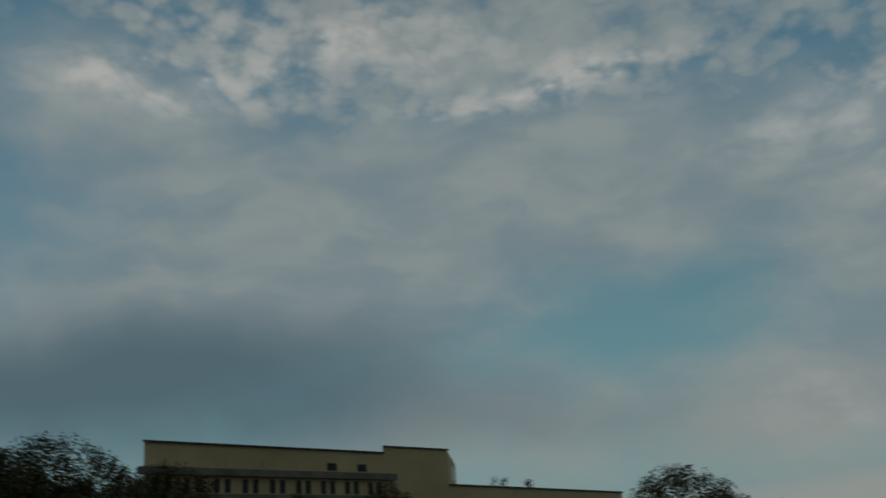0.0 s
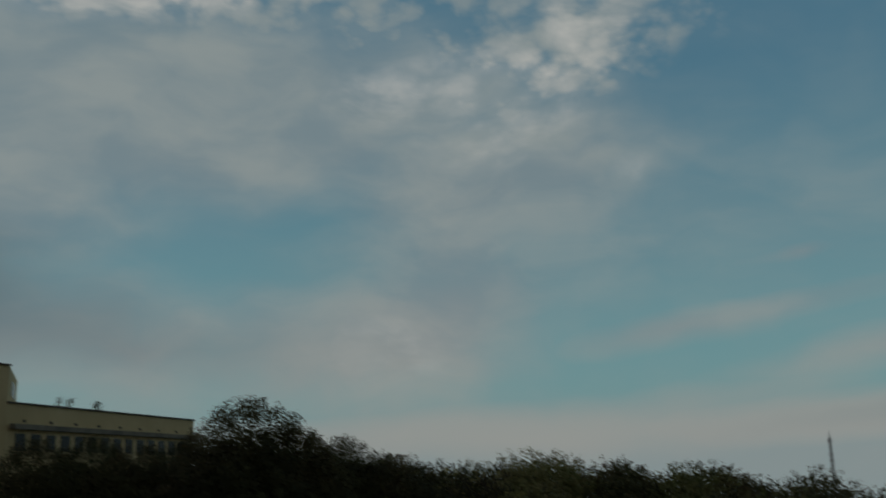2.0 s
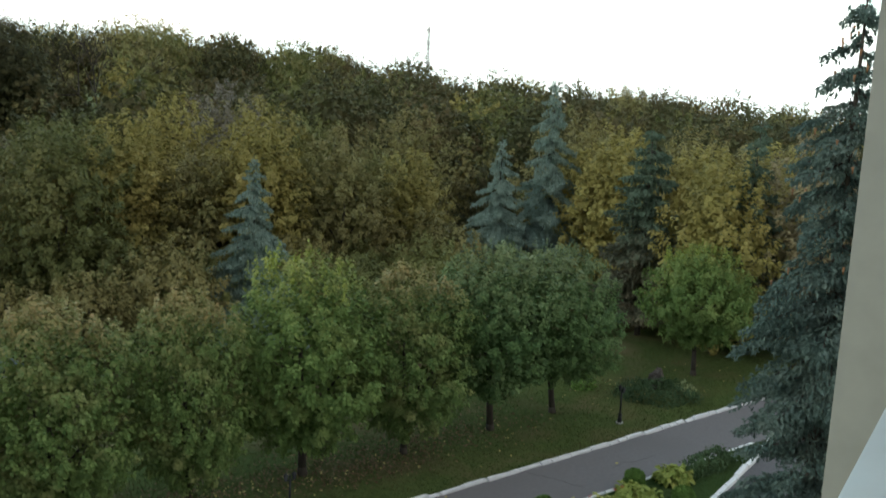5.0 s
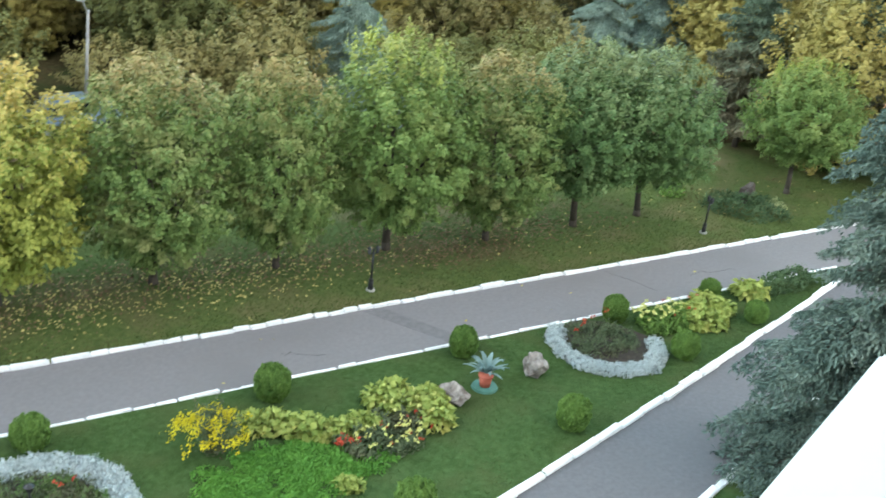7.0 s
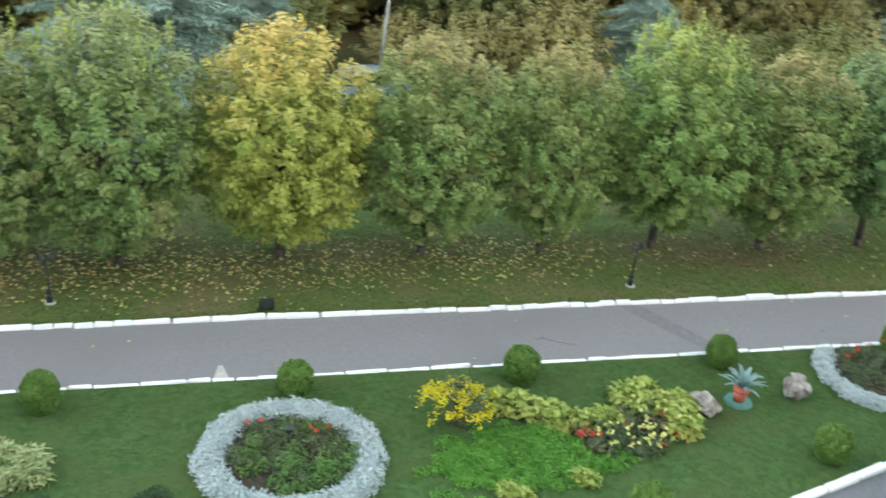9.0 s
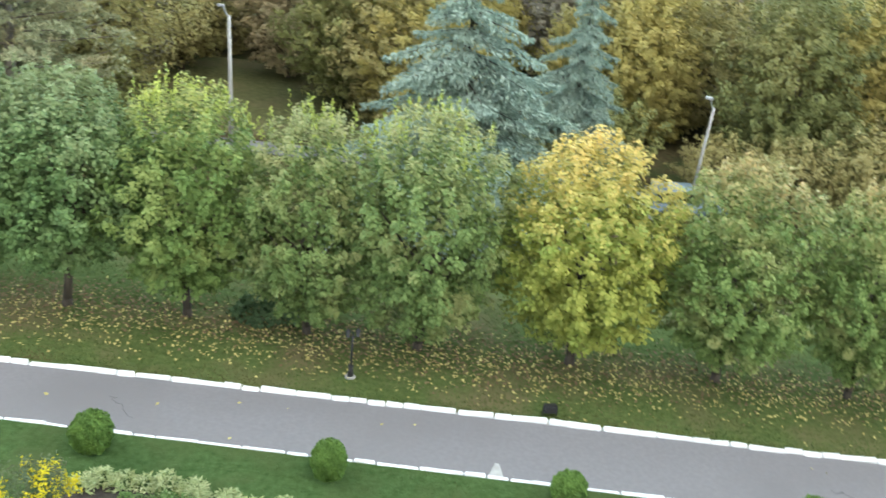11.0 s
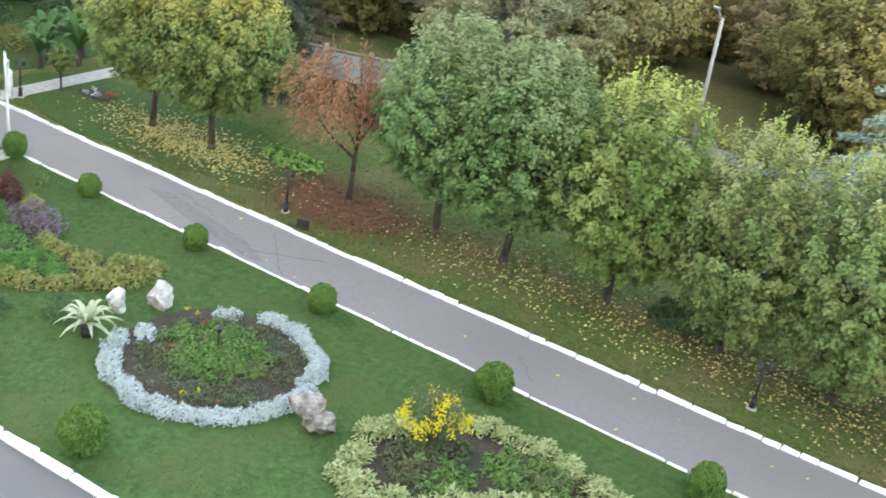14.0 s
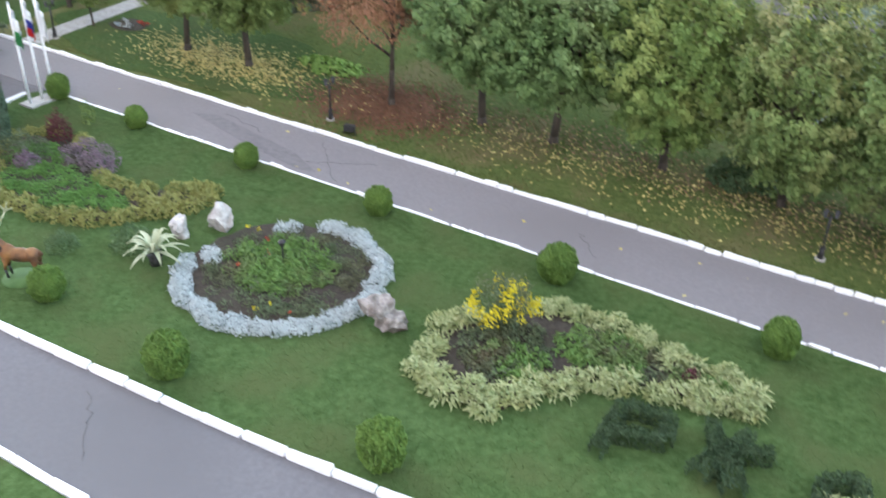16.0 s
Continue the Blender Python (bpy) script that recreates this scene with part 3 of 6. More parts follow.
def leaf_mound(rng, n, rx, ry, h, leaf, width=0.6, flatness=0.0, lift=0.35):
    """Leaves over a low dome, upright and outwards."""
    d = sphere_dirs(rng, n)
    d[:, 2] = np.abs(d[:, 2])
    lump = 0.86 + 0.2 * np.sin(d[:, :1] * 5 + 1.3) * np.cos(d[:, 1:2] * 6)
    pts = d * np.array([rx, ry, h]) * lump * rng.uniform(0.75, 1.05, (n, 1))
    return leaves(rng, pts, d + np.array([0, 0, 0.4]), leaf, leaf * width, 0.2, -lift, d + np.array([0, 0, 0.3]))


def place(x, y, z=0.0, turn=0.0, s=1.0):
    return Matrix.LocRotScale((x, y, z), Euler((0, 0, turn)), (s, s, s))


# ---- ground, paths, kerbs ----
PATH_NEAR, PATH_FAR = 18.93, 21.45


def far_edge(x):
    """The path narrows a little towards its west end."""
    return PATH_FAR + 0.02 - 0.0075 * max(0.0, 3.0 - max(x, -30.0))


GARDEN_EDGE = [(-26.6, 18.3), (-26.5, 16.5), (-26.0, 14.2), (-24.4, 12.6), (-21.4, 11.35), (-19.2, 10.33), (-17.9, 9.84), (-16.2, 9.8), (-14.3, 9.87), (-12.0, 9.97), (-9.8, 10.08), (-7.0, 10.29), (-2.0, 10.75), (3.0, 11.45), (9.4, 12.6),
               (14.4, 13.95), (19.0, 15.3), (22.8, 16.45), (26.5, 17.6), (30.0, 18.8)]
HOUSE_EDGE = [(-60.0, 7.4), (-30.0, 7.4), (-14.0, 7.31), (-11.5, 7.3), (-7.0, 7.5), (-2.0, 7.95), (3.0, 8.65), (9.4, 9.8), (14.3, 11.05), (17.0, 11.9), (22.8, 13.7), (30.0, 16.0), (40.0, 18.2), (60.0, 18.9)]


def smooth_line(points, step=0.5):
    """A rounded line through the points, in even steps."""
    out = []
    for k in range(len(points) - 1):
        p0, p1, p2, p3 = (np.array(points[min(max(j, 0), len(points) - 1)]) for j in (k - 1, k, k + 1, k + 2))
        n = max(2, int(np.linalg.norm(p2 - p1) / 0.1))
        for t in np.arange(n) / n:
            out.append(0.5 * (2 * p1 + (p2 - p0) * t + (2 * p0 - 5 * p1 + 4 * p2 - p3) * t * t + (3 * p1 - p0 - 3 * p2 + p3) * t**3))
    out.append(np.array(points[-1], float))
    out = np.array(out)
    run = np.r_[0, np.cumsum(np.linalg.norm(np.diff(out, axis=0), axis=1))]
    s = np.arange(0, run[-1], step)
    return np.stack([np.interp(s, run, out[:, 0]), np.interp(s, run, out[:, 1])], 1)


def slab(name, outline, z0, z1, material, label, category):
    bm = bmesh.new()
    top = [bm.verts.new((x, y, z1)) for x, y in outline]
    bm.faces.new(top)
    low = [bm.verts.new((x, y, z0)) for x, y in outline]
    for k in range(len(top)):
        j = (k + 1) % len(top)
        bm.faces.new((top[k], low[k], low[j], top[j]))
    bmesh.ops.recalc_face_normals(bm, faces=bm.faces)
    bmesh.ops.triangulate(bm, faces=bm.faces)
    return tagged(new(name, bm_mesh(name, bm, material)), label, category, kind="structure")


def ground_sheet():
    """One sheet to the horizon: level round the house, falling away gently behind the woods to one side."""
    rings = [0, 15, 30, 45, 60, 80, 100, 125, 150, 180, 220, 300, 450, 700, 1100, 1700, 2500]
    turns = 96
    verts, faces = [(0, 0, 0)], []
    for r in rings[1:]:
        for k in range(turns):
            a = 2 * math.pi * k / turns
            az = math.degrees(a)
            fall = float(np.interp(az, [0, 18, 32, 110, 150, 360], [0.0, 0.2, 3.0, 3.0, 0.2, 0.0]))
            verts.append((r * math.sin(a), r * math.cos(a), -max(0, r - 128) * math.tan(radians(fall))))
    for k in range(turns):
        faces.append((0, 1 + (k + 1) % turns, 1 + k))
    for j in range(len(rings) - 2):
        for k in range(turns):
            p, q = 1 + j * turns + k, 1 + j * turns + (k + 1) % turns
            faces.append((p, q, q + turns, p + turns))
    me = mesh_of("ground", verts, faces, PARK)
    me.flip_normals()
    tagged(new("ground", me), "wide park ground of dull autumn grass and soil", "ground", kind="structure")


ground_sheet()
garden_line = smooth_line(GARDEN_EDGE)
house_line = smooth_line(HOUSE_EDGE)
slab("garden_lawn", [tuple(p) for p in garden_line] + [(-26.3, PATH_NEAR - 0.1)], -0.05, 0.07, GRASS, "mown green lawn of the long garden island", "lawn")
slab("path", [(-70, PATH_NEAR - 0.02), (60, PATH_NEAR - 0.02), (60, far_edge(60) + 0.02), (3, far_edge(3) + 0.02), (-30, far_edge(-30) + 0.02), (-70, far_edge(-70) + 0.02)], -0.05, 0.022, ASPHALT, "straight worn grey asphalt path between whitewashed kerbs", "path")
slab("driveway", [tuple(p) for p in house_line] + [(60, PATH_NEAR - 0.03), (-36, PATH_NEAR - 0.03), (-38, 15.0), (-60, 14.0)], -0.05, 0.018, DRIVE, "curving grey asphalt driveway along the house", "road")
slab("house_lawn", [(x, y - 0.1) for x, y in house_line] + [(60, 1.5), (-60, 1.5)], -0.05, 0.06, GRASS, "strip of lawn under the house wall", "lawn")
slab("side_path", [(-30.95, PATH_FAR + 0.1), (-30.05, PATH_FAR + 0.1), (-30.75, 34.0), (-31.7, 34.0)], -0.05, 0.03, CONCRETE, "narrow pale concrete side path off the asphalt path", "path")
slab("back_road", [(-16, 41.0), (-3, 41.4), (-3, 43.3), (-16, 42.8)], -0.05, 0.02, ASPHALT, "grey road running behind the row of trees", "road")
slab("wood_floor", [(-26, 31), (62, 31), (62, 128), (-80, 128), (-80, 47), (-26, 44)], -0.05, 0.012, WOOD_FLOOR, "brown leaf-littered ground under the woods", "ground")
slab("clearing", [(-18.5, 43.6), (-3.5, 44.0), (-2.5, 50), (-5, 60), (-17, 60), (-21, 52)], -0.05, 0.02, DRY_GRASS, "olive grass clearing in the woods", "lawn")
slab("side_lawn", [(-46, PATH_FAR + 0.15), (-32.6, PATH_FAR + 0.15), (-33.0, 33.0), (-46, 30.0)], -0.05, 0.016, GRASS, "dark green lawn beyond the path", "lawn")
slab("yard", [(-52, 31.5), (-37, 33.2), (-34, 38.5), (-34, 52), (-60, 50)], -0.05, 0.02, PATCH, "brown-grey asphalt yard behind the garden", "yard")
mend = [(11.9, 21.4), (12.5, 21.4), (13.2, 20.2), (13.8, 19.1), (13.3, 19.05), (12.6, 20.2)]
slab("asphalt_mend", mend, 0.0, 0.027, PATCH, "darker mended strip across the asphalt path", "road mend")
slab("asphalt_mend", [(-20.6, 20.6), (-17.0, 19.9), (-15.8, 19.3), (-16.2, 19.15), (-18.4, 19.5), (-21.4, 20.3)], 0.0, 0.027, PATCH, "darker cracked mend along the asphalt path", "road mend")


def kerb_stone(length, width, height, rng):
    bm = bmesh.new()
    box(bm, -length / 2 + 0.014, -width / 2, -0.06, length / 2 - 0.014, width / 2, height, 0.022)
    for v in bm.verts:
        v.co += Vector(rng.normal(size=3) * 0.008)
    return bm_mesh("kerb_stone", bm, WHITE_KERB)


def kerb(name, line, width, height, lengths, label, most=300):
    """Stones laid end to end along a line of points half a metre apart or less."""
    rng = np.random.default_rng(len(name))
    pts = np.array(line)
    run = np.r_[0, np.cumsum(np.linalg.norm(np.diff(pts, axis=0), axis=1))]

    def at(s):
        return np.array([np.interp(s, run, pts[:, 0]), np.interp(s, run, pts[:, 1])])

    bm = bmesh.new()
    for a, b in zip(pts[:-1:2], pts[2::2]):
        tube(bm, (*a, -0.04), (*b, -0.04), width * 0.4, width * 0.4, 4)
    owner = tagged(new(name, bm_mesh(name, bm, CONCRETE)), label, "kerb", kind="structure")
    kinds = {ln: [kerb_stone(ln, width, height, rng) for _ in range(3)] for ln in set(lengths)}
    s, count = 0.0, 0
    while s < run[-1] - 1 and count < most:
        ln = lengths[rng.integers(len(lengths))]
        a, b = at(s), at(s + ln)
        d = b - a
        m = Matrix.LocRotScale((*((a + b) / 2 + rng.normal(size=2) * 0.014), rng.normal() * 0.014), Euler((rng.normal() * 0.04, rng.normal() * 0.02, math.atan2(d[1], d[0]) + rng.normal() * 0.012)), None)
        part("kerb_stone", kinds[ln][rng.integers(3)], owner, m=m)
        s += ln
        count += 1


# ---- trees of the row ----
ROW = "row of trees behind the path"
MAPLE_LABEL = "round-crowned green maple on a short dark trunk"


def maple(seed, height, base, radius, material, label, tips=None, sprays=330, upright=1.0, name="maple_tree", trunk=0.13):
    rng = np.random.default_rng(seed)
    tree = thing(name, label, "tree", ROW)
    part("trunk", trunk_mesh(rng, base, height, trunk, radius, BARK), tree)
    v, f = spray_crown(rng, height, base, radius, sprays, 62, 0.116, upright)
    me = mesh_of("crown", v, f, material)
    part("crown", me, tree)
    if tips:
        n = 30
        a, q = rng.uniform(0, 6.28, n), np.sqrt(rng.random(n)) * 0.75
        root = np.stack([np.cos(a) * q * radius, np.sin(a) * q * radius, base + (height - base) * (0.44 + 0.53 * np.sqrt(1 - q**2))], 1)
        tall = np.repeat(rng.uniform(0.25, 0.95, (n, 1)), 16, 0)
        t = np.tile(np.arange(16)[:, None] / 16, (n, 1))
        p = np.repeat(root, 16, 0) + np.array([0, 0, 1.0]) * t * tall + rng.normal(size=(n * 16, 3)) * 0.06 * (1.2 - t)
        v, f = leaves(rng, p, rng.normal(size=p.shape) + np.array([0, 0, 0.6]), 0.1, 0.08)
        part("shoot_tuft", mesh_of("shoot_tuft", v.tolist(), f.tolist(), tips), tree, "slender young shoots on top")["kind"] = "stuff"
    return tree


def stand(tree, x, y, wide=1.0, tall=1.0, turn=None):
    m = Matrix.LocRotScale((x, y, 0), Euler((0, 0, x * 1.7 if turn is None else turn)), (wide, wide, tall))
    if tree.location.length < 0.01:
        tree.matrix_basis = m
        return tree
    return copy_thing(tree, m)


maple_a = maple(20, 6.8, 0.95, 2.45, MAPLE, MAPLE_LABEL, TIPS)
maple_b = maple(21, 6.85, 0.65, 2.5, MAPLE_DULL, "olive-green round-crowned maple with low-hanging boughs", TIPS, 300, 1.15)
maple_c = maple(22, 6.75, 1.45, 2.5, MAPLE_DEEP, "deep green round-crowned maple on a short dark trunk", GREY_TIPS, 340, 1.2)
maple_d = maple(31, 6.75, 0.8, 2.45, MAPLE_TAN, "round-crowned maple turning tan and orange at the top")
golden = maple(41, 6.5, 0.85, 2.52, MAPLE_YELLOW, "golden-yellow round-crowned maple among green trees", None, 330, 0.8)
lime = maple(42, 6.0, 1.5, 2.6, MAPLE_LIME, "broad yellow-green maple with a bare dark trunk", None, 350, 1.0)
stand(maple_a, 14.5, 25.0, 1.03, 1.0)
stand(maple_c, 21.9, 24.8, 1.0, 0.95)
stand(maple_c, 25.0, 24.9, 0.95, 0.95)
stand(maple_d, 18.1, 24.7, 0.9, 0.92)
stand(maple_d, 10.7, 24.8, 0.86, 1.0)
stand(maple_d, 7.1, 24.9, 1.04, 1.02)
stand(golden, 3.05, 24.9)
stand(maple_b, -1.2, 24.7, 0.95, 1.0)
stand(maple_b, -4.35, 24.9, 0.9, 0.93, 2.0)
stand(maple_a, -7.8, 25.1, 0.93, 0.98, 1.0)
stand(maple_c, -11.2, 24.9, 1.02, 1.03, 2.0)
stand(maple_c, -13.6, 24.8, 0.98, 1.05, 5.0)
stand(lime, -22.6, 24.3, 0.97, 1.06)
stand(lime, -25.4, 24.2, 0.92, 1.0, 2.0)
shade = maple(44, 7.0, 1.4, 2.7, MAPLE_SHADE, "tree by the firs with their shade put into its dark green leaf colour")
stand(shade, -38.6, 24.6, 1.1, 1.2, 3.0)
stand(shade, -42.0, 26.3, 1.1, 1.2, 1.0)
green_lime = maple(45, 6.0, 1.5, 2.6, MAPLE, "round green maple with a yellowing top", TIPS, 340)
stand(green_lime, 33.3, 25.0, 0.88, 0.9, 4.0)


def rowan_tree(seed, height, base, radius):
    """A thin leaning crown of hanging rusty sprays through which the limbs show."""
    rng = np.random.default_rng(seed)
    tree = thing("rowan_tree", "thin rust-red small tree, partly bare", "tree", ROW)
    part("trunk", trunk_mesh(rng, base, height, 0.1, radius * 1.25, BARK, 12), tree)
    n = 210
    d = sphere_dirs(rng, n)
    d[:, 2] = d[:, 2] * 0.5 + 0.25
    root = d * np.array([radius, radius, (height - base) * 0.62]) * rng.uniform(0.45, 1.0, (n, 1)) + np.array([-0.55, 0, base + (height - base) * 0.47])
    per = 30
    t = np.tile(np.linspace(0, 1, per)[:, None], (n, 1))
    out = np.repeat(unit(d * np.array([1, 1, 0])), per, 0)
    pts = np.repeat(root, per, 0) + out * t * 0.4 - np.array([0, 0, 1]) * t**1.6 * 0.8 + rng.normal(size=(n * per, 3)) * 0.085
    v, f = leaves(rng, pts, out + np.array([0, 0, 0.8]), 0.12, 0.055, 0.2, 0.5, out - np.array([0, 0, 0.8]))
    part("crown", mesh_of("crown", v, f, MAPLE_RED), tree)
    return tree


rowan = rowan_tree(43, 5.7, 1.5, 1.95)
stand(rowan, -16.7, 24.35, turn=0.5)

# ---- conifers ----
big = conifer("spruce_tree", "tall blue-green spruce close to the house wall", "tree", "", np.random.default_rng(50), 14.8, 2.8, SPRUCE, 0.68, 11, 0.085, 0.066, 0.3, 0.7, cones=60, power=0.68, vary=0.3)
big.matrix_basis = place(17.75, 10.2)
pale = conifer("blue_spruce", "pale silvery blue spruce rising behind the maples", "tree", "blue spruces", np.random.default_rng(53), 11.2, 6.0, PALE_SPRUCE, 0.6, 11, 0.15, 0.15, 0.4, 0.45, vary=0.26)
pale.matrix_basis = place(-0.9, 35.0)
for x, y, s, w in [(20.0, 39.0, 0.74, 0.55), (34.6, 39.4, 0.79, 0.53), (37.8, 39.0, 1.07, 0.62), (3.6, 40.5, 0.86, 0.6)]:
    copy_thing(pale, Matrix.LocRotScale((x, y, 0), Euler((0, 0, x)), (w, w, s)))
pine = conifer("pine_tree", "dark green pine with brownish lower boughs", "tree", "pines", np.random.default_rng(52), 10.0, 3.2, PINE, 0.55, 11, 0.18, 0.15, 1.4, 0.2, power=0.6)
pine.matrix_basis = place(36.0, 30.5, 0, 0, 0.98)
for x, y, s, w in [(38.2, 26.3, 0.96, 0.9), (-26.4, 30.0, 0.95, 0.6), (48.0, 33.0, 1.0, 1.0), (-30.0, 36.0, 1.1, 1.0)]:
    copy_thing(pine, Matrix.LocRotScale((x, y, 0), Euler((0, 0, x)), (w, w, s)))

fir = conifer("fir_tree", "dark green fir with drooping layered boughs", "tree", "firs", np.random.default_rng(55), 10.5, 3.6, DARK_PINE, 0.6, 11, 0.16, 0.14, 0.5, 0.4, power=0.7)
fir.matrix_basis = place(-32.0, 16.9, 0, 0.4, 1.1)
for x, y, s, w in [(-42.5, 31.5, 0.9, 0.6), (-46.0, 27.5, 1.0, 0.8), (-45.5, 33.0, 0.9, 0.6), (-38.6, 32.6, 0.36, 0.36), (-25.1, 30.9, 0.78, 0.36)]:
    copy_thing(fir, Matrix.LocRotScale((x, y, 0), Euler((0, 0, x)), (w, w, s)))


def broad_pine(label, seed, height, radius, material):
    """A pine of rising limbs, each with flat pads of needle tufts and gaps between them."""
    rng = np.random.default_rng(seed)
    tree = thing("pine_tree", label, "tree", "pines")
    bm = bmesh.new()
    tube(bm, (0, 0, -0.15), (0.1, 0, height * 0.55), 0.24, 0.15, 9)
    tube(bm, (0.1, 0, height * 0.55), (0, 0, height * 0.97), 0.15, 0.03, 7)
    P, Nn, A = [], [], []
    for z in np.arange(height * 0.2, height * 0.98, 0.5):
        u = z / height
        reach = radius * (1 - max(0.0, u - 0.35) ** 1.6 * 1.55) + 0.15
        for k in range(6):
            a = z * 5.1 + k * 1.047 + rng.uniform(-0.3, 0.3)
            ln, rise = reach * rng.uniform(0.55, 1.08), rng.uniform(0.05, 0.3) + 0.25 * u
            way, side = np.array([math.cos(a), math.sin(a), rise]), np.array([-math.sin(a), math.cos(a), 0.0])
            tube(bm, (0, 0, z), tuple(np.array([0, 0, z]) + way * ln), 0.05, 0.012, 4, False)
            for q in np.arange(0.36, 1.05, 0.165):
                c = np.array([0, 0, z]) + way * ln * q + side * rng.normal() * 0.28 * ln * (1.1 - q)
                n = 46
                d = sphere_dirs(rng, n)
                d[:, 2] = np.abs(d[:, 2]) * 1.2 - 0.2
                P.append(c + d * np.array([0.5, 0.5, 0.24]) * rng.uniform(0.75, 1.25))
                Nn.append(rng.normal(size=(n, 3)) + np.array([0, 0, 0.9]))
                A.append(d * 0.8 + np.array([0, 0, 0.35]) + way * 0.5)
    part("trunk", bm_mesh("trunk", bm, PALE_BARK, True), tree)
    P, Nn, A = (np.concatenate(q) for q in (P, Nn, A))
    v, f = join([leaves(rng, P, Nn, 0.26, 0.085, 0.2, 0.1, unit(A)), leaves(rng, P, np.roll(Nn, 1, 1), 0.24, 0.08, 0.2, 0.1, unit(A))])
    part("crown", mesh_of("crown", v, f, material), tree)
    return tree


scots = broad_pine("broad pale tan-green pine behind the fence", 54, 11.5, 4.0, PALE_PINE)
scots.matrix_basis = place(-19.0, 38.0)
copy_thing(scots, place(-23.6, 42.0, 0, 2.0, 1.05))

# ---- woods ----
WOODS = "mixed autumn woods behind the park"


def wild_tree(label, seed, height, base, radius, sprays, per, leaf, material, trunk=0.14, name="forest_tree", category="tree", group=WOODS, loose=1.7):
    rng = np.random.default_rng(seed)
    tree = thing(name, label, category, group)
    part("trunk", trunk_mesh(rng, base * 0.7, height * 0.9, trunk, radius, BARK), tree)
    v, f = spray_crown(rng, height, base, radius, sprays, per, leaf, 0.9, loose)
    part("crown", mesh_of("crown", v, f, material), tree)
    return tree


kinds = []
for k, (mt, lab, h, r) in enumerate([(WOOD_OCHRE, "ochre autumn forest tree", 9.5, 3.3), (WOOD_GREEN, "dull green forest tree", 9.5, 3.3), (WOOD_YELLOW, "yellow autumn forest tree", 9.0, 2.7),
                                     (WOOD_PALE, "pale tan half-withered forest tree", 10.0, 2.9), (WOOD_DARK, "dark green forest tree", 10.0, 3.0), (WOOD_GREY, "grey half-bare forest tree", 10.0, 3.2)]):
    kinds.append(wild_tree(lab, 60 + k, h, 0.4, r, 250, 46, 0.165, mt))


def far_skyline(az):
    return float(np.interp(az, [-40, 3, 8, 10, 14, 19, 25, 31, 35, 40, 46, 53, 58, 70], [1.0, 2.4, 2.3, 2.2, 1.0, 1.0, 0.85, 0.4, -0.55, -0.95, -1.1, -1.6, -2.1, -2.2]))


def highest(x, y):
    """The tallest a tree may stand there without rising over the ridge behind."""
    return 12.6 + math.hypot(x, y) * math.tan(radians(far_skyline(math.degrees(math.atan2(x, y))) - 0.9))


wr = np.random.default_rng(9)
spots = []
for dist in np.arange(47, 128, 5.6):
    for a in np.arange(-46, 66, 330 / dist):
        az = radians(a + wr.uniform(-1, 1) * 90 / dist)
        d = dist + wr.uniform(-2.0, 2.0)
        x, y = d * math.sin(az), d * math.cos(az)
        deg = math.degrees(az)
        if y < 46 and -30 < x < 36 or (x < -28 and y < 40) or (-46 < deg < -3 and d > 78) or (-17 < x < -5 and y < 52) or (3 < x < 13 and y < 50):
            continue
        spots.append((x, y, d))
near = [q for q in spots if q[2] < 68]
beyond = [q for q in spots if q[2] >= 68]
for k, (x, y, d) in enumerate(near):
    p = kinds[int(wr.choice(6, p=[0.38, 0.16, 0.22, 0.24, 0.0, 0.0] if x < 6 else [0.42, 0.24, 0.18, 0.0, 0.1, 0.06]))]
    s = min(float(wr.choice([wr.uniform(0.55, 0.8), wr.uniform(0.8, 0.95), wr.uniform(0.95, 1.12)])), highest(x, y) / 10.4)
    m = Matrix.LocRotScale((x, y, -0.1), Euler((0, 0, wr.uniform(0, 6.28))), (s * 1.05, s * 1.05, s))
    if k < 6:
        kinds[k].matrix_basis = place(x, y, -0.1, k)
    else:
        copy_thing(p, m)
for k, (az, d) in enumerate([(6, 55), (9, 57), (12, 54), (15, 58), (18, 55), (21, 57), (24, 54), (28, 57), (32, 54), (36, 57)]):
    x, y = d * math.sin(radians(az)), d * math.cos(radians(az))
    copy_thing(kinds[(0, 2, 0, 1)[k % 4]], Matrix.LocRotScale((x, y, 0), Euler((0, 0, k * 1.9)), (0.95, 0.95, 0.8 + 0.06 * (k % 3))))
broad = wild_tree("broad fine-leaved ochre and orange tree", 73, 11.2, 0.6, 5.2, 560, 46, 0.165, WOOD_OCHRE, 0.22)
broad.matrix_basis = place(-19.6, 46.5)
copy_thing(kinds[1], place(-7.6, 50.5, 0, 1.0, 1.05))
for az, d, s in [(4.0, 60, 0.95), (6.8, 62, 1.0), (9.5, 60, 0.9), (-15.2, 66, 0.9), (12.0, 63, 0.9)]:
    copy_thing(kinds[5], Matrix.LocRotScale((d * math.sin(radians(az)), d * math.cos(radians(az)), 0), Euler((0, 0, az)), (s, s, s)))
for x, y, s in [(18.0, 48.8, 1.02), (23.9, 46.4, 1.0), (14.2, 50.0, 0.76), (39.5, 37.9, 0.87), (43.6, 33.8, 0.92), (45.8, 30.3, 0.96), (-4.2, 47.5, 0.9), (7.5, 51.0, 0.95)]:
    copy_thing(kinds[2], Matrix.LocRotScale((x, y, 0), Euler((0, 0, x * 2)), (s * 1.1, s * 1.1, s)))
low = wild_tree("low ochre and green undergrowth at the wood's edge", 66, 3.6, 0.05, 2.3, 110, 40, 0.13, WOOD_OCHRE, 0.06, "forest_shrub", "shrub", "undergrowth")
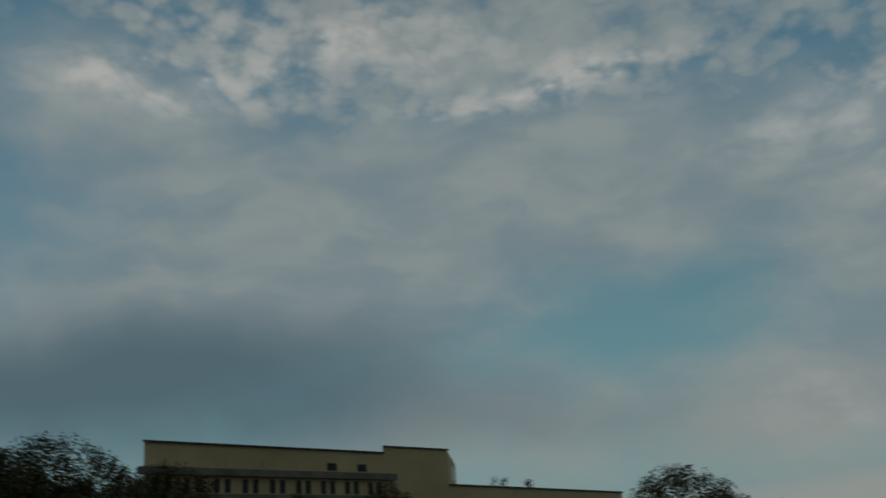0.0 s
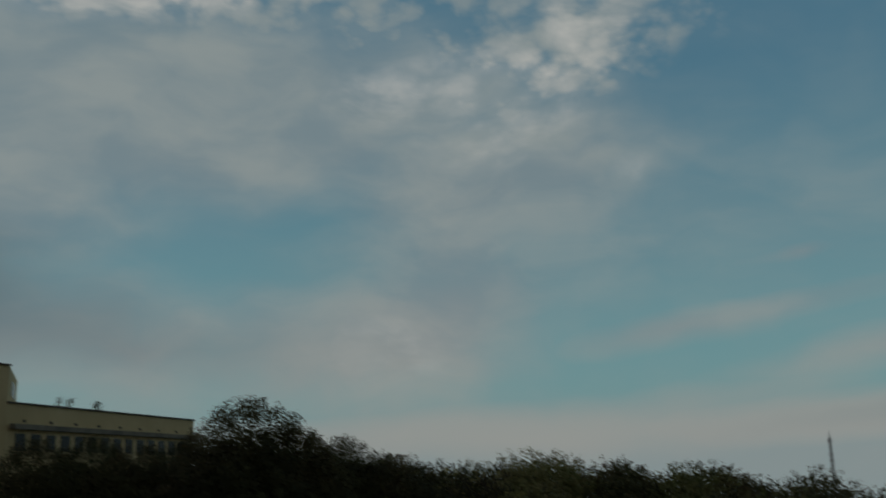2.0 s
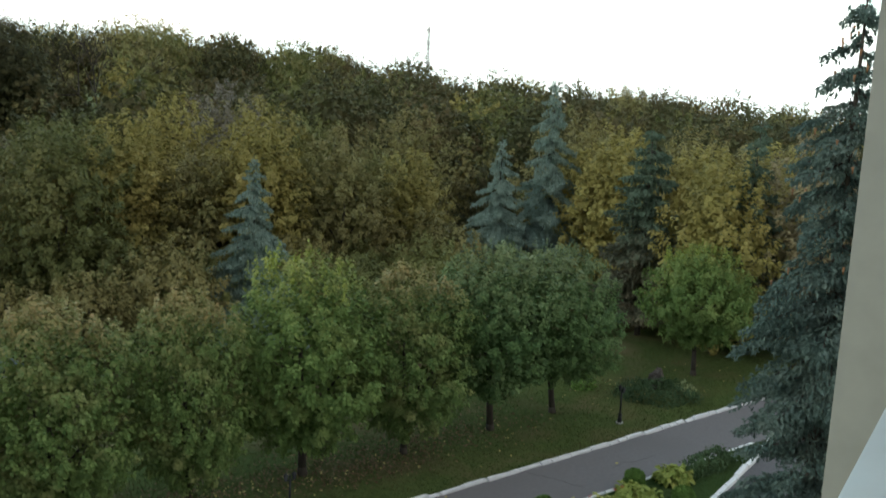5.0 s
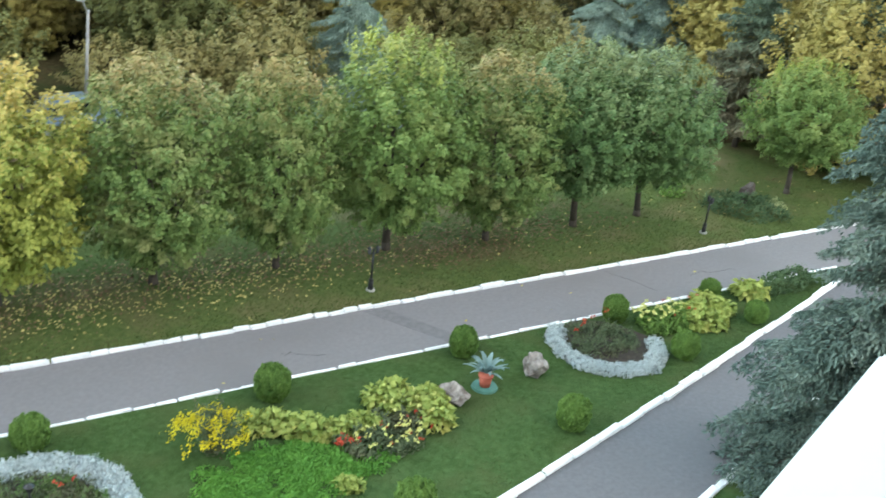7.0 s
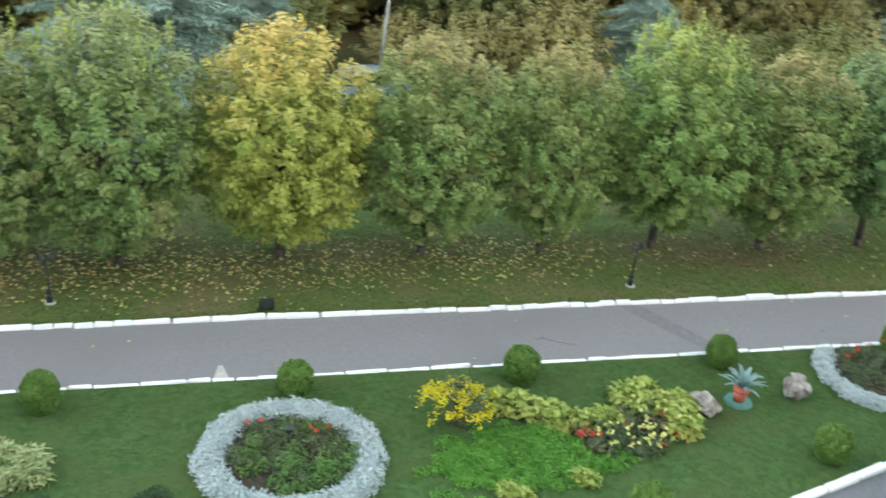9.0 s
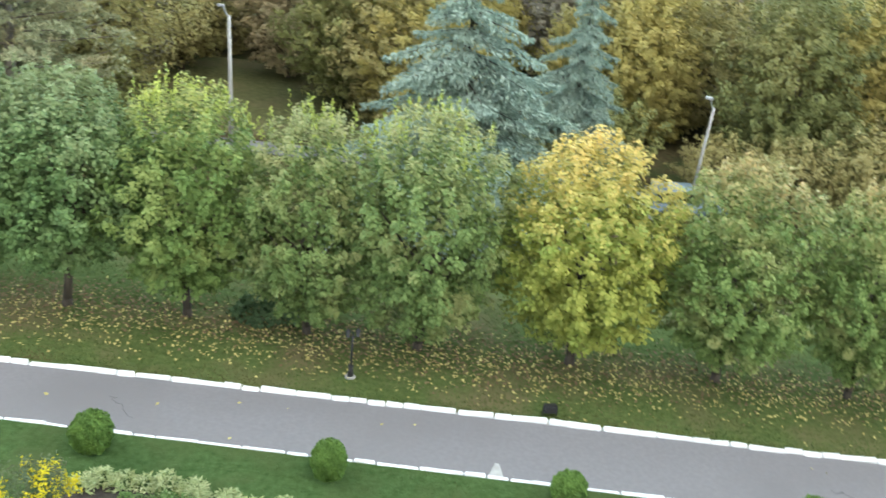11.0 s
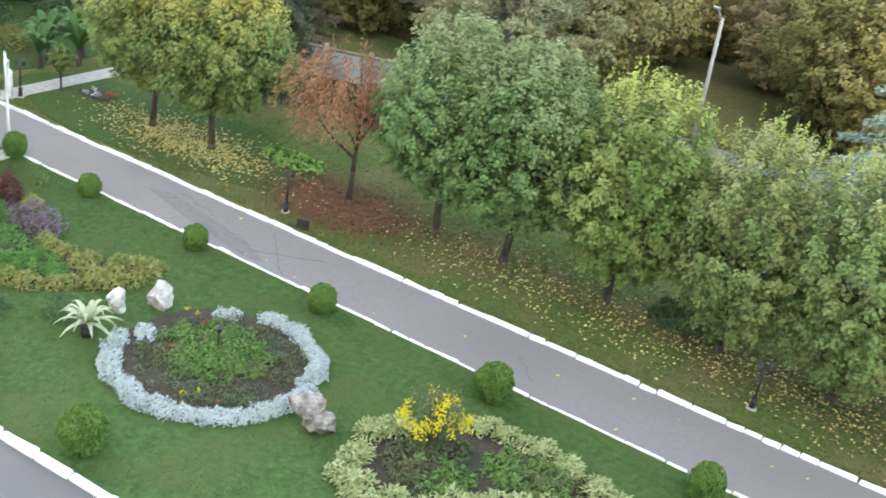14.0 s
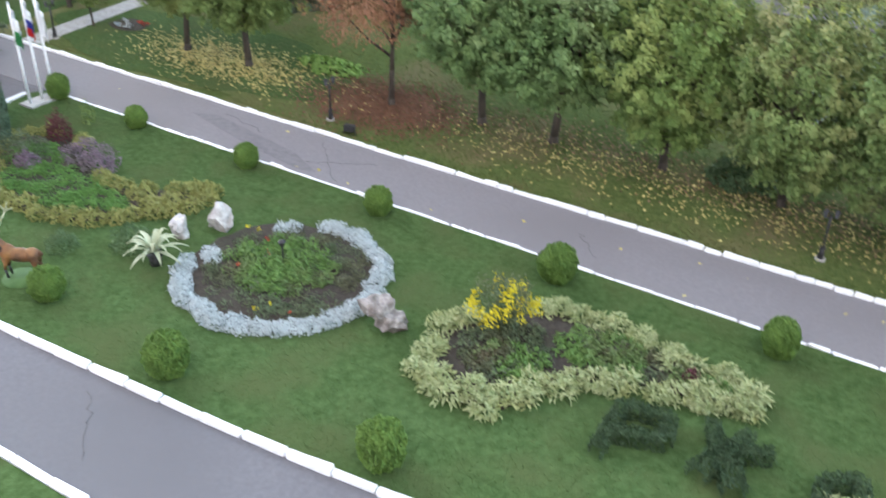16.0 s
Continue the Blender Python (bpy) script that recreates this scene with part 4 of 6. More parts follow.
low2 = wild_tree("low dull green undergrowth at the wood's edge", 67, 3.2, 0.05, 2.3, 110, 40, 0.13, WOOD_GREEN, 0.06, "forest_shrub", "shrub", "undergrowth")
first = {low: True, low2: True}
for x in np.arange(-33, 62, 3.1):
    for y0 in (39.5, 43.5):
        if -15.5 < x < -4.0 or (x < -16 and y0 < 41) or wr.random() < 0.12 or (4.5 < x < 11.5 and y0 < 41):
            continue
        p = low if wr.random() < 0.55 else low2
        s = wr.uniform(0.75, 1.2)
        m = Matrix.LocRotScale((x + wr.uniform(-1, 1), y0 + wr.uniform(-1, 1), 0), Euler((0, 0, wr.uniform(0, 6.28))), (s, s, s * wr.uniform(0.8, 1.15)))
        if first.pop(p, False):
            p.matrix_basis = m
        else:
            copy_thing(p, m)


def far_woods():
    """All the trees too far off to tell apart, as one stand; every tree keeps one of four tints."""
    rng = np.random.default_rng(12)
    lists, ids = [], []

    def tree(x, y, top, deep, r, count):
        v, f = spray_crown(rng, top, top - deep, r, count, 20, 0.34, 0.25, 0.5)
        lists.append((np.array(v) + [x, y, 0], np.array(f)))
        ids.append(np.full(len(f), int(rng.choice(4, p=[0.12, 0.12, 0.05, 0.71]))))

    for x, y, d in beyond:
        tree(x, y, min(rng.uniform(6.4, 11.6), highest(x, y)), 7.0, rng.uniform(2.6, 3.7), 44)
    for dist in (130, 143, 157, 172):
        for a in np.arange(-40, 70, 360 / dist):
            a = a + rng.uniform(-0.7, 0.7)
            if -26 < a < 2.5:
                continue
            size = rng.uniform(3.0, 6.8)
            top = 12.9 + dist * math.tan(radians(far_skyline(a) + (size - 5.0) * 0.27 + rng.uniform(-0.2, 0.25) - (172 - dist) * 0.008))
            tree(dist * math.sin(radians(a)), dist * math.cos(radians(a)), top, rng.uniform(7, 10), size, int(34 + size * 11))
    v, f = join(lists)
    me = mesh_of("far_woods", v, f, WOOD_OCHRE)
    me.materials.append(WOOD_GREEN)
    me.materials.append(WOOD_YELLOW)
    me.materials.append(WOOD_DARK)
    me.polygons.foreach_set("material_index", np.concatenate(ids))
    tagged(new("far_woods", me), "distant ridge of autumn woods", "woods", kind="stuff")


far_woods()
tall = wild_tree("tall dark broad tree beside the far building", 70, 18.0, 8.0, 4.8, 620, 56, 0.17, WOOD_DARK, 0.3, loose=0.6)
tall.matrix_basis = Matrix.LocRotScale((6.6, 75.0, 0), None, (1.2, 1.2, 1.035))
for a, d, s, w in [(7.4, 78, 0.9, 0.8), (10.2, 82, 0.86, 0.75), (-28.9, 70, 1.19, 1.1), (-31.8, 68, 1.13, 1.1), (-22.8, 72, 1.1, 0.8), (-25.6, 70, 1.08, 0.8), (-15.8, 78, 1.0, 0.55), (-19, 76, 0.9, 0.6), (-10.9, 80, 1.03, 0.6), (-3, 82, 0.88, 0.8), (1.7, 84, 0.86, 0.7), (-34, 66, 1.16, 1.2),
                   (-12, 82, 0.9, 0.7), (-6, 84, 0.88, 0.8), (-0.5, 80, 0.84, 0.8), (13, 84, 0.78, 0.9)]:
    copy_thing(tall, Matrix.LocRotScale((d * math.sin(radians(a)), d * math.cos(radians(a)), 0), Euler((0, 0, a)), (w, w, s)))


def bare_tree(rng, h, x, y, leaf_material):
    """A half-bare crown of fine branching twigs."""
    t = thing("bare_tree", "half-bare tree of fine dark twigs on the skyline", "tree", WOODS, place(x, y))
    bm = bmesh.new()
    ends = []

    def grow(p, d, ln, r, depth):
        q = p + d * ln
        tube(bm, p, q, r, r * 0.62, 4 if depth < 5 else 3, False)
        if depth == 0:
            ends.append(tuple(q))
            return
        for k in range(3 if depth > 1 else 4):
            nd = (d + Vector(rng.normal(size=3)) * 0.5 + Vector((0, 0, 0.12))).normalized()
            grow(q, nd, ln * rng.uniform(0.62, 0.82), r * 0.58, depth - 1)

    grow(Vector((0, 0, -0.2)), Vector((0, 0, 1)), h * 0.3, h * 0.014, 5)
    part("trunk", bm_mesh("trunk", bm, BARK), t)
    e = np.array(ends)
    v, f = join([leaves(rng, e[::2] + rng.normal(size=e[::2].shape) * 0.15, sphere_dirs(rng, len(e[::2])), 0.3, 0.2)])
    part("crown", mesh_of("crown", v, f, leaf_material), t)


bare_tree(np.random.default_rng(71), 20.5, -29.5, 62.0, WOOD_GREEN)
bare_tree(np.random.default_rng(72), 15.2, 15.4, 80.0, WOOD_GREEN)
bare_tree(np.random.default_rng(73), 15.6, 33.5, 97.0, WOOD_OCHRE)


# ---- far building ----
def far_building():
    """A long plastered block with a taller end, terrace slabs and a low wing; its front runs away from the viewer."""
    house = thing("apartment_building", "long ochre plastered block with terraces and flat roof", "building")
    a, b, c, e = np.array([-35.6, 79.2]), np.array([-19.7, 100.3]), np.array([-14.1, 107.4]), np.array([5.05, 139.8])
    back = np.array([-1.1, 15.3])
    along = unit(b - a)
    front = np.array([along[1], -along[0]])

    def wall(name, p, q, z0, z1, depth=back, label=""):
        bm = bmesh.new()
        base = [p, q, q + depth, p + depth]
        low = [bm.verts.new((*v, z0)) for v in base]
        top = [bm.verts.new((*v, z1)) for v in base]
        bm.faces.new(top)
        for k in range(4):
            j = (k + 1) % 4
            bm.faces.new((low[k], low[j], top[j], top[k]))
        bmesh.ops.recalc_face_normals(bm, faces=bm.faces)
        return part(name, bm_mesh(name, bm, PLASTER), house, label)

    main = wall("wall", a, b, 0, 24.55)
    end = wall("wall", b, c, 0, 25.2, back)
    wing = wall("wall", c, e, 0, 21.5, back)

    def strip(name, p, q, z0, z1, out, mat, parent, inset=0.0, label=""):
        """A box along the front from p to q that stands out from it."""
        f = unit(q - p)
        nrm = np.array([f[1], -f[0]])
        bm = bmesh.new()
        base = [p - nrm * inset, q - nrm * inset, q + nrm * out, p + nrm * out]
        low = [bm.verts.new((*v, z0)) for v in base]
        top = [bm.verts.new((*v, z1)) for v in base]
        bm.faces.new(top)
        bm.faces.new(low)
        for k in range(4):
            j = (k + 1) % 4
            bm.faces.new((low[k], low[j], top[j], top[k]))
        bmesh.ops.recalc_face_normals(bm, faces=bm.faces)
        return part(name, bm_mesh(name, bm, mat), parent, label)

    strip("roof_edge", a - along * 0.2, b, 24.55, 24.7, 0.25, ROOF_EDGE, house)
    strip("roof_edge", b, c + along * 0.1, 25.2, 25.35, 0.2, ROOF_EDGE, house)
    strip("roof_edge", c, e, 21.5, 21.68, 0.2, ROOF_EDGE, house)
    for z in (22.25, 20.1, 17.6):
        strip("terrace_slab", a - along * 0.6, b + along * 1.2 * (z > 22), z - 0.35, z + 0.25, 0.7, SLAB_GREY if z > 20 else PLASTER, house, label="grey terrace slab with parapet")
    strip("terrace_slab", c + along * 0.5, e, 19.0, 19.5, 0.7, SLAB_GREY, house)
    length = np.linalg.norm(b - a)
    for zc, n, hh in ((21.1, 9, 1.2), (18.6, 9, 1.2)):
        for k in range(n):
            for off in (-0.55, 0.55):
                p = a + along * (length * (k + 0.55) / n + off * 1.0 - 0.25)
                w = strip("window", p, p + along * 0.6, zc - hh / 2, zc + hh / 2, 0.04, WINDOW_DARK, house, 0.05)
    for k, dark in ((1, 0), (2, 0), (3, 0), (4, 0), (5, 1), (6, 1)):
        p = a + along * (length * (k + 0.1) / 7)
        w = strip("window", p, p + along * 1.1, 22.7, 23.4, 0.05, WINDOW_DARK if dark else PLASTER, house, 0.05)
    lw = np.linalg.norm(e - c)
    wal = unit(e - c)
    for k in range(14):
        p = c + wal * (1.5 + (lw - 3) * k / 14)
        strip("window", p, p + wal * 1.5, 16.9, 18.6, 0.05, WINDOW_DARK, house, 0.05)
    for k in range(8):
        p = c + wal * (2.5 + (lw - 3) * k / 8)
        strip("vent", p, p + wal * 0.5, 19.75, 20.0, 0.05, ROOF_EDGE, house, 0.05)
    for d0, w0 in ((18.9, 1.5), (21.5, 1.7)):
        p = a + along * d0
        lit = strip("window", p, p + along * w0, 18.0, 19.55, 0.06, LIT_WINDOW, house, 0.05, "lit window with white frame")
        for k in range(4):
            q = p + along * (w0 * k / 3 - 0.04)
            strip("window_bar", q, q + along * 0.08, 18.0, 19.55, 0.1, WHITE_PAINT, lit, 0.0)
        strip("window_bar", p, p + along * w0, 19.05, 19.13, 0.1, WHITE_PAINT, lit, 0.0)
    for d0 in (7.9, 9.7, 14.6, 15.2):
        p = c + wal * d0 + unit(back) * 0.8
        bm = bmesh.new()
        g = np.random.default_rng(int(d0 * 10))
        for k in range(60):
            q = g.random()
            v = Vector((p[0] + g.normal() * 0.22 + q * 0.3, p[1] + g.normal() * 0.2, 21.5 + q * 1.1))
            tube(bm, v, v + Vector((0.12, 0.02, 0.16)), 0.05, 0.01, 3)
        part("roof_shrub", bm_mesh("roof_shrub", bm, WOOD_DARK), house, "small wild shrub growing on the roof")
    for z in (23.6, 21.0):
        p = c + back * 0.35
        q = c + back * 0.75
        strip("window", q, p, z - 0.9, z + 0.6, 0.08, WINDOW_DARK, house, 0.05)


far_building()


def mast():
    m = thing("radio_mast", "thin red and white lattice radio mast on the ridge", "mast", m=place(239.8, 320.4, -14.5))
    bm = bmesh.new()
    for k in range(3):
        a = k * 2.094
        tube(bm, (math.cos(a) * 0.9, math.sin(a) * 0.9, 0), (math.cos(a) * 0.35, math.sin(a) * 0.35, 38), 0.16, 0.12, 5)
    for k in range(26):
        z, r = k * 1.5, 0.9 - 0.55 * k / 26
        for j in range(3):
            a, b = j * 2.094, (j + 1) * 2.094
            tube(bm, (math.cos(a) * r, math.sin(a) * r, z), (math.cos(b) * r, math.sin(b) * r, z + 1.5), 0.07, 0.07, 4)
    part("lattice", bm_mesh("lattice", bm, STEEL), m)
    bm = bmesh.new()
    tube(bm, (0, 0, 38), (0, 0, 40.3), 0.08, 0.04, 5)
    part("aerial", bm_mesh("aerial", bm, STEEL), m)
    bm = bmesh.new()
    for z in (29.5, 31.5, 36.5):
        for a in (0, 2.1, 4.2):
            box(bm, math.cos(a) * 0.6 - 0.13, math.sin(a) * 0.6 - 0.13, z - 0.6, math.cos(a) * 0.6 + 0.13, math.sin(a) * 0.6 + 0.13, z + 0.6)
    part("antenna_panel", bm_mesh("antenna_panel", bm, STEEL), m)


mast()


# ---- clipped ball bushes ----
def ball_bush(rng, r, material, label):
    b = thing("ball_bush", label, "bush", "clipped bushes on the lawn")
    n = 4600
    d = sphere_dirs(rng, n)
    bumpy = 1 + 0.05 * np.sin(d[:, :1] * 7 + 1) * np.cos(d[:, 2:] * 6) + 0.04 * np.sin(d[:, 1:2] * 13 + d[:, 2:] * 9)
    square = 1 / (np.abs(d) ** 2.2).sum(1, keepdims=True) ** (1 / 2.2)
    pts = d * r * square * bumpy * rng.uniform(0.86, 1.05, (n, 1)) * np.array([0.97, 0.97, 1.04]) + np.array([0, 0, r * 0.96])
    keep = pts[:, 2] > 0.03
    pts, d = pts[keep], d[keep]
    out = leaves(rng, pts, d, 0.1, 0.042, 0.2, -0.3, d * 0.35 + np.array([0, 0, 0.9]), 0.5)
    bm = bmesh.new()
    bmesh.ops.create_icosphere(bm, subdivisions=3, radius=r * 0.84, matrix=Matrix.Translation((0, 0, r * 0.95)))
    core = (np.array([v.co[:] for v in bm.verts]), np.array([[v.index for v in f.verts] for f in bm.faces]))
    bm.free()
    v, f = join([out, core])
    part("foliage", mesh_of("foliage", v, f, material), b)
    bm = bmesh.new()
    tube(bm, (0, 0, -0.05), (0, 0, r), 0.05, 0.03, 7)
    part("stem", bm_mesh("stem", bm, BARK), b)
    return b


ball = ball_bush(np.random.default_rng(80), 0.5, TOPIARY, "clipped green ball-shaped thuja bush on the lawn")
FAR_BALLS = [(-7.75, 18.12, 0.9), (22.4, 18.5, 0.7), (18.4, 18.3, 0.8), (13.2, 18.2, 0.83), (7.9, 18.1, 0.92), (2.66, 18.15, 0.85), (-2.55, 18.05, 0.86), (-12.95, 18.2, 0.78), (-17.5, 18.3, 0.74), (-21.9, 18.4, 0.74), (-25.5, 18.55, 0.78)]
NEAR_BALLS = [(13.85, 14.4, 0.86), (18.9, 15.95, 0.82), (22.6, 16.8, 0.74), (8.8, 13.0, 0.92), (-7.66, 10.75, 0.98), (-12.7, 10.5, 1.0), (-16.78, 10.95, 0.86), (-21.0, 11.5, 0.82)]
ball.matrix_basis = place(*FAR_BALLS[0][:2], 0.06, 0, FAR_BALLS[0][2])
for k, (x, y, s) in enumerate(FAR_BALLS[1:] + NEAR_BALLS):
    copy_thing(ball, place(x, y + 0.1, 0.06, k * 1.3, s) @ Matrix.Diagonal((1, 1, 1.0 + 0.14 * ((k * 3) % 4) / 3, 1)))


# ---- garden lamps ----
def garden_lamp():
    lamp = thing("garden_lamp", "low black iron lantern post with twin globes", "lamp post", "garden lanterns")
    bm = bmesh.new()
    tube(bm, (0, 0, 0), (0, 0, 0.05), 0.14, 0.13, 12)
    part("foot", bm_mesh("foot", bm, CONCRETE), lamp)
    bm = bmesh.new()
    tube(bm, (0, 0, 0.05), (0, 0, 0.3), 0.085, 0.06, 10)
    tube(bm, (0, 0, 0.3), (0, 0, 0.36), 0.075, 0.075, 10)
    tube(bm, (0, 0, 0.36), (0, 0, 1.22), 0.035, 0.03, 10)
    tube(bm, (-0.13, 0, 1.18), (0.13, 0, 1.18), 0.018, 0.018, 6)
    tube(bm, (0, 0, 1.2), (0, 0, 1.34), 0.02, 0.015, 8)
    part("post", bm_mesh("post", bm, BLACK_IRON, True), lamp)
    for x in (-0.13, 0.13):
        bm = bmesh.new()
        tube(bm, (x, 0, 1.18), (x, 0, 1.33), 0.04, 0.065, 8)
        g = part("glass", bm_mesh("glass", bm, LAMP_GLASS), lamp)
        bm = bmesh.new()
        tube(bm, (x, 0, 1.33), (x, 0, 1.41), 0.08, 0.015, 8)
        part("cap", bm_mesh("cap", bm, BLACK_IRON), g)
    return lamp


lamp = garden_lamp()
lamp.matrix_basis = place(12.7, 22.55)
for x, y in [(26.35, 22.8), (-2.77, 22.7), (-17.6, 22.35), (-30.1, 22.3)]:
    copy_thing(lamp, place(x, y, 0, x))


# ---- tall lamp poles and balcony ----
def lamp_pole(x, y, h, lean, thick=0.11):
    p = thing("lamp_pole", "tall pale concrete lamp pole with a short arm", "lamp post", "concrete lamp poles", place(x, y))
    bm = bmesh.new()
    tube(bm, (0, 0, -0.1), (lean, 0, h), thick, thick * 0.65, 10)
    part("pole", bm_mesh("pole", bm, CONCRETE, True), p)
    bm = bmesh.new()
    tube(bm, (lean, 0, h - 0.15), (lean - 0.25, -0.15, h + 0.4), 0.035, 0.03, 6)
    part("arm", bm_mesh("arm", bm, STEEL), p)
    bm = bmesh.new()
    box(bm, lean - 0.45, -0.3, h + 0.36, lean - 0.15, -0.05, h + 0.46, 0.03)
    part("lamp_head", bm_mesh("lamp_head", bm, STEEL), p)


lamp_pole(-11.2, 42.3, 5.6, -0.2)
lamp_pole(8.75, 40.0, 4.4, 0.25, 0.08)


def balcony():
    d = unit(np.array([0.93, 0.355]))
    n = np.array([-d[1], d[0]])
    o = np.array([1.34, 0.722])
    turn = math.atan2(d[1], d[0])
    wall = thing("balcony_parapet", "white balcony parapet with wide smooth coping slabs", "parapet", m=Matrix.LocRotScale((o[0], o[1], 0), Euler((0, 0, turn)), None))
    for x0, x1 in ((-2.6, -1.2), (-1.19, -0.005), (0.005, 1.3), (1.31, 3.2)):
        bm = bmesh.new()
        box(bm, x0, -0.15, 12.102, x1, 0.012 if x0 < 0 else 0.0, 12.14, 0.006)
        part("coping_slab", bm_mesh("coping_slab", bm, COPING_TILE), wall)
    bm = bmesh.new()
    box(bm, -2.6, -0.13, 11.0, 3.2, -0.03, 12.102)
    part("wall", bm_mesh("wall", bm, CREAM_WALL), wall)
    bm = bmesh.new()
    box(bm, -0.45, -0.9, -0.1, 0.45, 0.42, 17.0, 0.01)
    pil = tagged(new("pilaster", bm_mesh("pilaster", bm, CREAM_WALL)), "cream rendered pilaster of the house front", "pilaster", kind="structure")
    c = np.array([5.0 * math.sin(radians(60.95)), 5.0 * math.cos(radians(60.95))]) - n * 0.42 + d * 0.45
    pil.matrix_basis = Matrix.LocRotScale((c[0], c[1], 0), Euler((0, 0, turn)), None)
    bm = bmesh.new()
    box(bm, -2.6, -8.0, -0.1, 8.0, -1.8, 17.0)
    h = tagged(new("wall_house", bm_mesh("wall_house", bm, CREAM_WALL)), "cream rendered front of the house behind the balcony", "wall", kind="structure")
    h.matrix_basis = Matrix.LocRotScale((o[0], o[1], 0), Euler((0, 0, turn)), None)
    bm = bmesh.new()
    box(bm, -2.6, -1.8, 10.9, 3.2, -0.05, 11.0)
    s = tagged(new("balcony_floor", bm_mesh("balcony_floor", bm, FLOOR_IN_SHADE)), "balcony floor with the enclosure's shade put into its dark colour", "floor", kind="structure")
    s.matrix_basis = h.matrix_basis.copy()


balcony()
# ---- garden beds ----
LAWN = 0.07


def along_line(points, n, rng, spread=0.0):
    """n places at even steps along the points' line, moved a little."""
    p = np.array(points, float)
    run = np.r_[0, np.cumsum(np.linalg.norm(np.diff(p, axis=0), axis=1))]
    s = (np.arange(n) + 0.5) / n * run[-1]
    return np.stack([np.interp(s, run, p[:, 0]), np.interp(s, run, p[:, 1])], 1) + rng.normal(size=(n, 2)) * spread


def plant(name, label, category, group, lists_by_material, m):
    """A plant in parts: foliage first, then flowers."""
    t = thing(name, label, category, group, m)
    for pname, mt, lists in lists_by_material:
        v, f = join(lists)
        ob = part(pname, mesh_of(pname, v, f, mt), t)
        if pname != "foliage":
            ob["kind"] = "stuff"
    return t


def soil_bed(name, outline, label, z=0.1):
    bm = bmesh.new()
    c = np.mean(outline, axis=0)
    mid = bm.verts.new((*c, z + 0.06))
    ring1 = [bm.verts.new((*(c + (np.array(p) - c) * 0.93), z + 0.02)) for p in outline]
    ring2 = [bm.verts.new((*p, LAWN - 0.03)) for p in outline]
    n = len(outline)
    for k in range(n):
        j = (k + 1) % n
        bm.faces.new((mid, ring1[k], ring1[j]))
        bm.faces.new((ring1[k], ring2[k], ring2[j], ring1[j]))
    bmesh.ops.recalc_face_normals(bm, faces=bm.faces)
    return tagged(new(name, bm_mesh(name, bm, SOIL, True)), label, "flower bed", kind="structure")


def circle(x, y, rx, ry=None, n=40, wobble=0.03, seed=0):
    rng = np.random.default_rng(seed)
    return [(x + rx * math.cos(a) * (1 + rng.normal() * wobble), y + (ry or rx) * math.sin(a) * (1 + rng.normal() * wobble)) for a in np.arange(n) / n * 2 * math.pi]


def scatter(rng, n, cx, cy, rx, ry):
    a, q = rng.uniform(0, 6.28, n), np.sqrt(rng.random(n))
    return np.stack([cx + np.cos(a) * q * rx, cy + np.sin(a) * q * ry], 1)


# silver edging plants
rng = np.random.default_rng(100)


def silver_plant(seed):
    r = np.random.default_rng(seed)
    return [leaf_mound(r, 330, 0.27, 0.27, 0.27, 0.08, 0.36)]


silver = [plant("silver_cineraria", "silvery-white felted edging plant of a flower bed", "plant", "silver edging plants", [("foliage", SILVER, silver_plant(100 + k))], place(0, 0)) for k in range(3)]
used = set()


def set_out(protos, x, y, z=LAWN, turn=0.0, s=1.0, k=0):
    p = protos[k % len(protos)]
    m = place(x, y, z, turn, s / p.scale[0])
    if p.name not in used:
        used.add(p.name)
        p.matrix_basis = m
    else:
        copy_thing(p, m)


WEST, MIDDLE, EAST = (-13.15, 14.68, 2.28), (2.3, 15.93, 1.57), (17.2, 17.3, 1.4)
soil_bed("round_bed", circle(*WEST[:2], 2.42, seed=1), "large round flower bed of dark soil edged with silver plants")
soil_bed("round_bed", circle(*MIDDLE[:2], 1.75, seed=2), "round flower bed of dark soil ringed with silver plants")
soil_bed("round_bed", circle(*EAST[:2], 1.5, seed=3), "small round flower bed with silver plants and red roses")
for k, a in enumerate(np.arange(-158, 92, 5.2)):
    set_out(silver, WEST[0] + WEST[2] * math.cos(radians(a)) * rng.uniform(0.95, 1.04), WEST[1] + WEST[2] * math.sin(radians(a)) * rng.uniform(0.95, 1.04), 0.08, a, rng.uniform(0.85, 1.15), k)
for k, (x, y) in enumerate([(-14.87, 14.2), (-15.05, 14.35), (-14.35, 16.15), (-14.2, 16.35), (-13.5, 16.85), (-13.3, 16.95)]):
    set_out(silver, x, y, 0.09, k, 1.05, k)
for k, a in enumerate(np.arange(0, 360, 6.2)):
    for q in (0.95, 1.06):
        set_out(silver, MIDDLE[0] + MIDDLE[2] * q * math.cos(radians(a + q * 30)) * rng.uniform(0.97, 1.03), MIDDLE[1] + MIDDLE[2] * q * math.sin(radians(a + q * 30)), 0.08, a, rng.uniform(0.9, 1.15), k)
for k, a in enumerate(np.arange(130, 345, 7.0)):
    set_out(silver, EAST[0] + EAST[2] * math.cos(radians(a)) * rng.uniform(0.95, 1.05), EAST[1] + EAST[2] * math.sin(radians(a)) * rng.uniform(0.95, 1.05), 0.08, a, rng.uniform(0.95, 1.2), k)


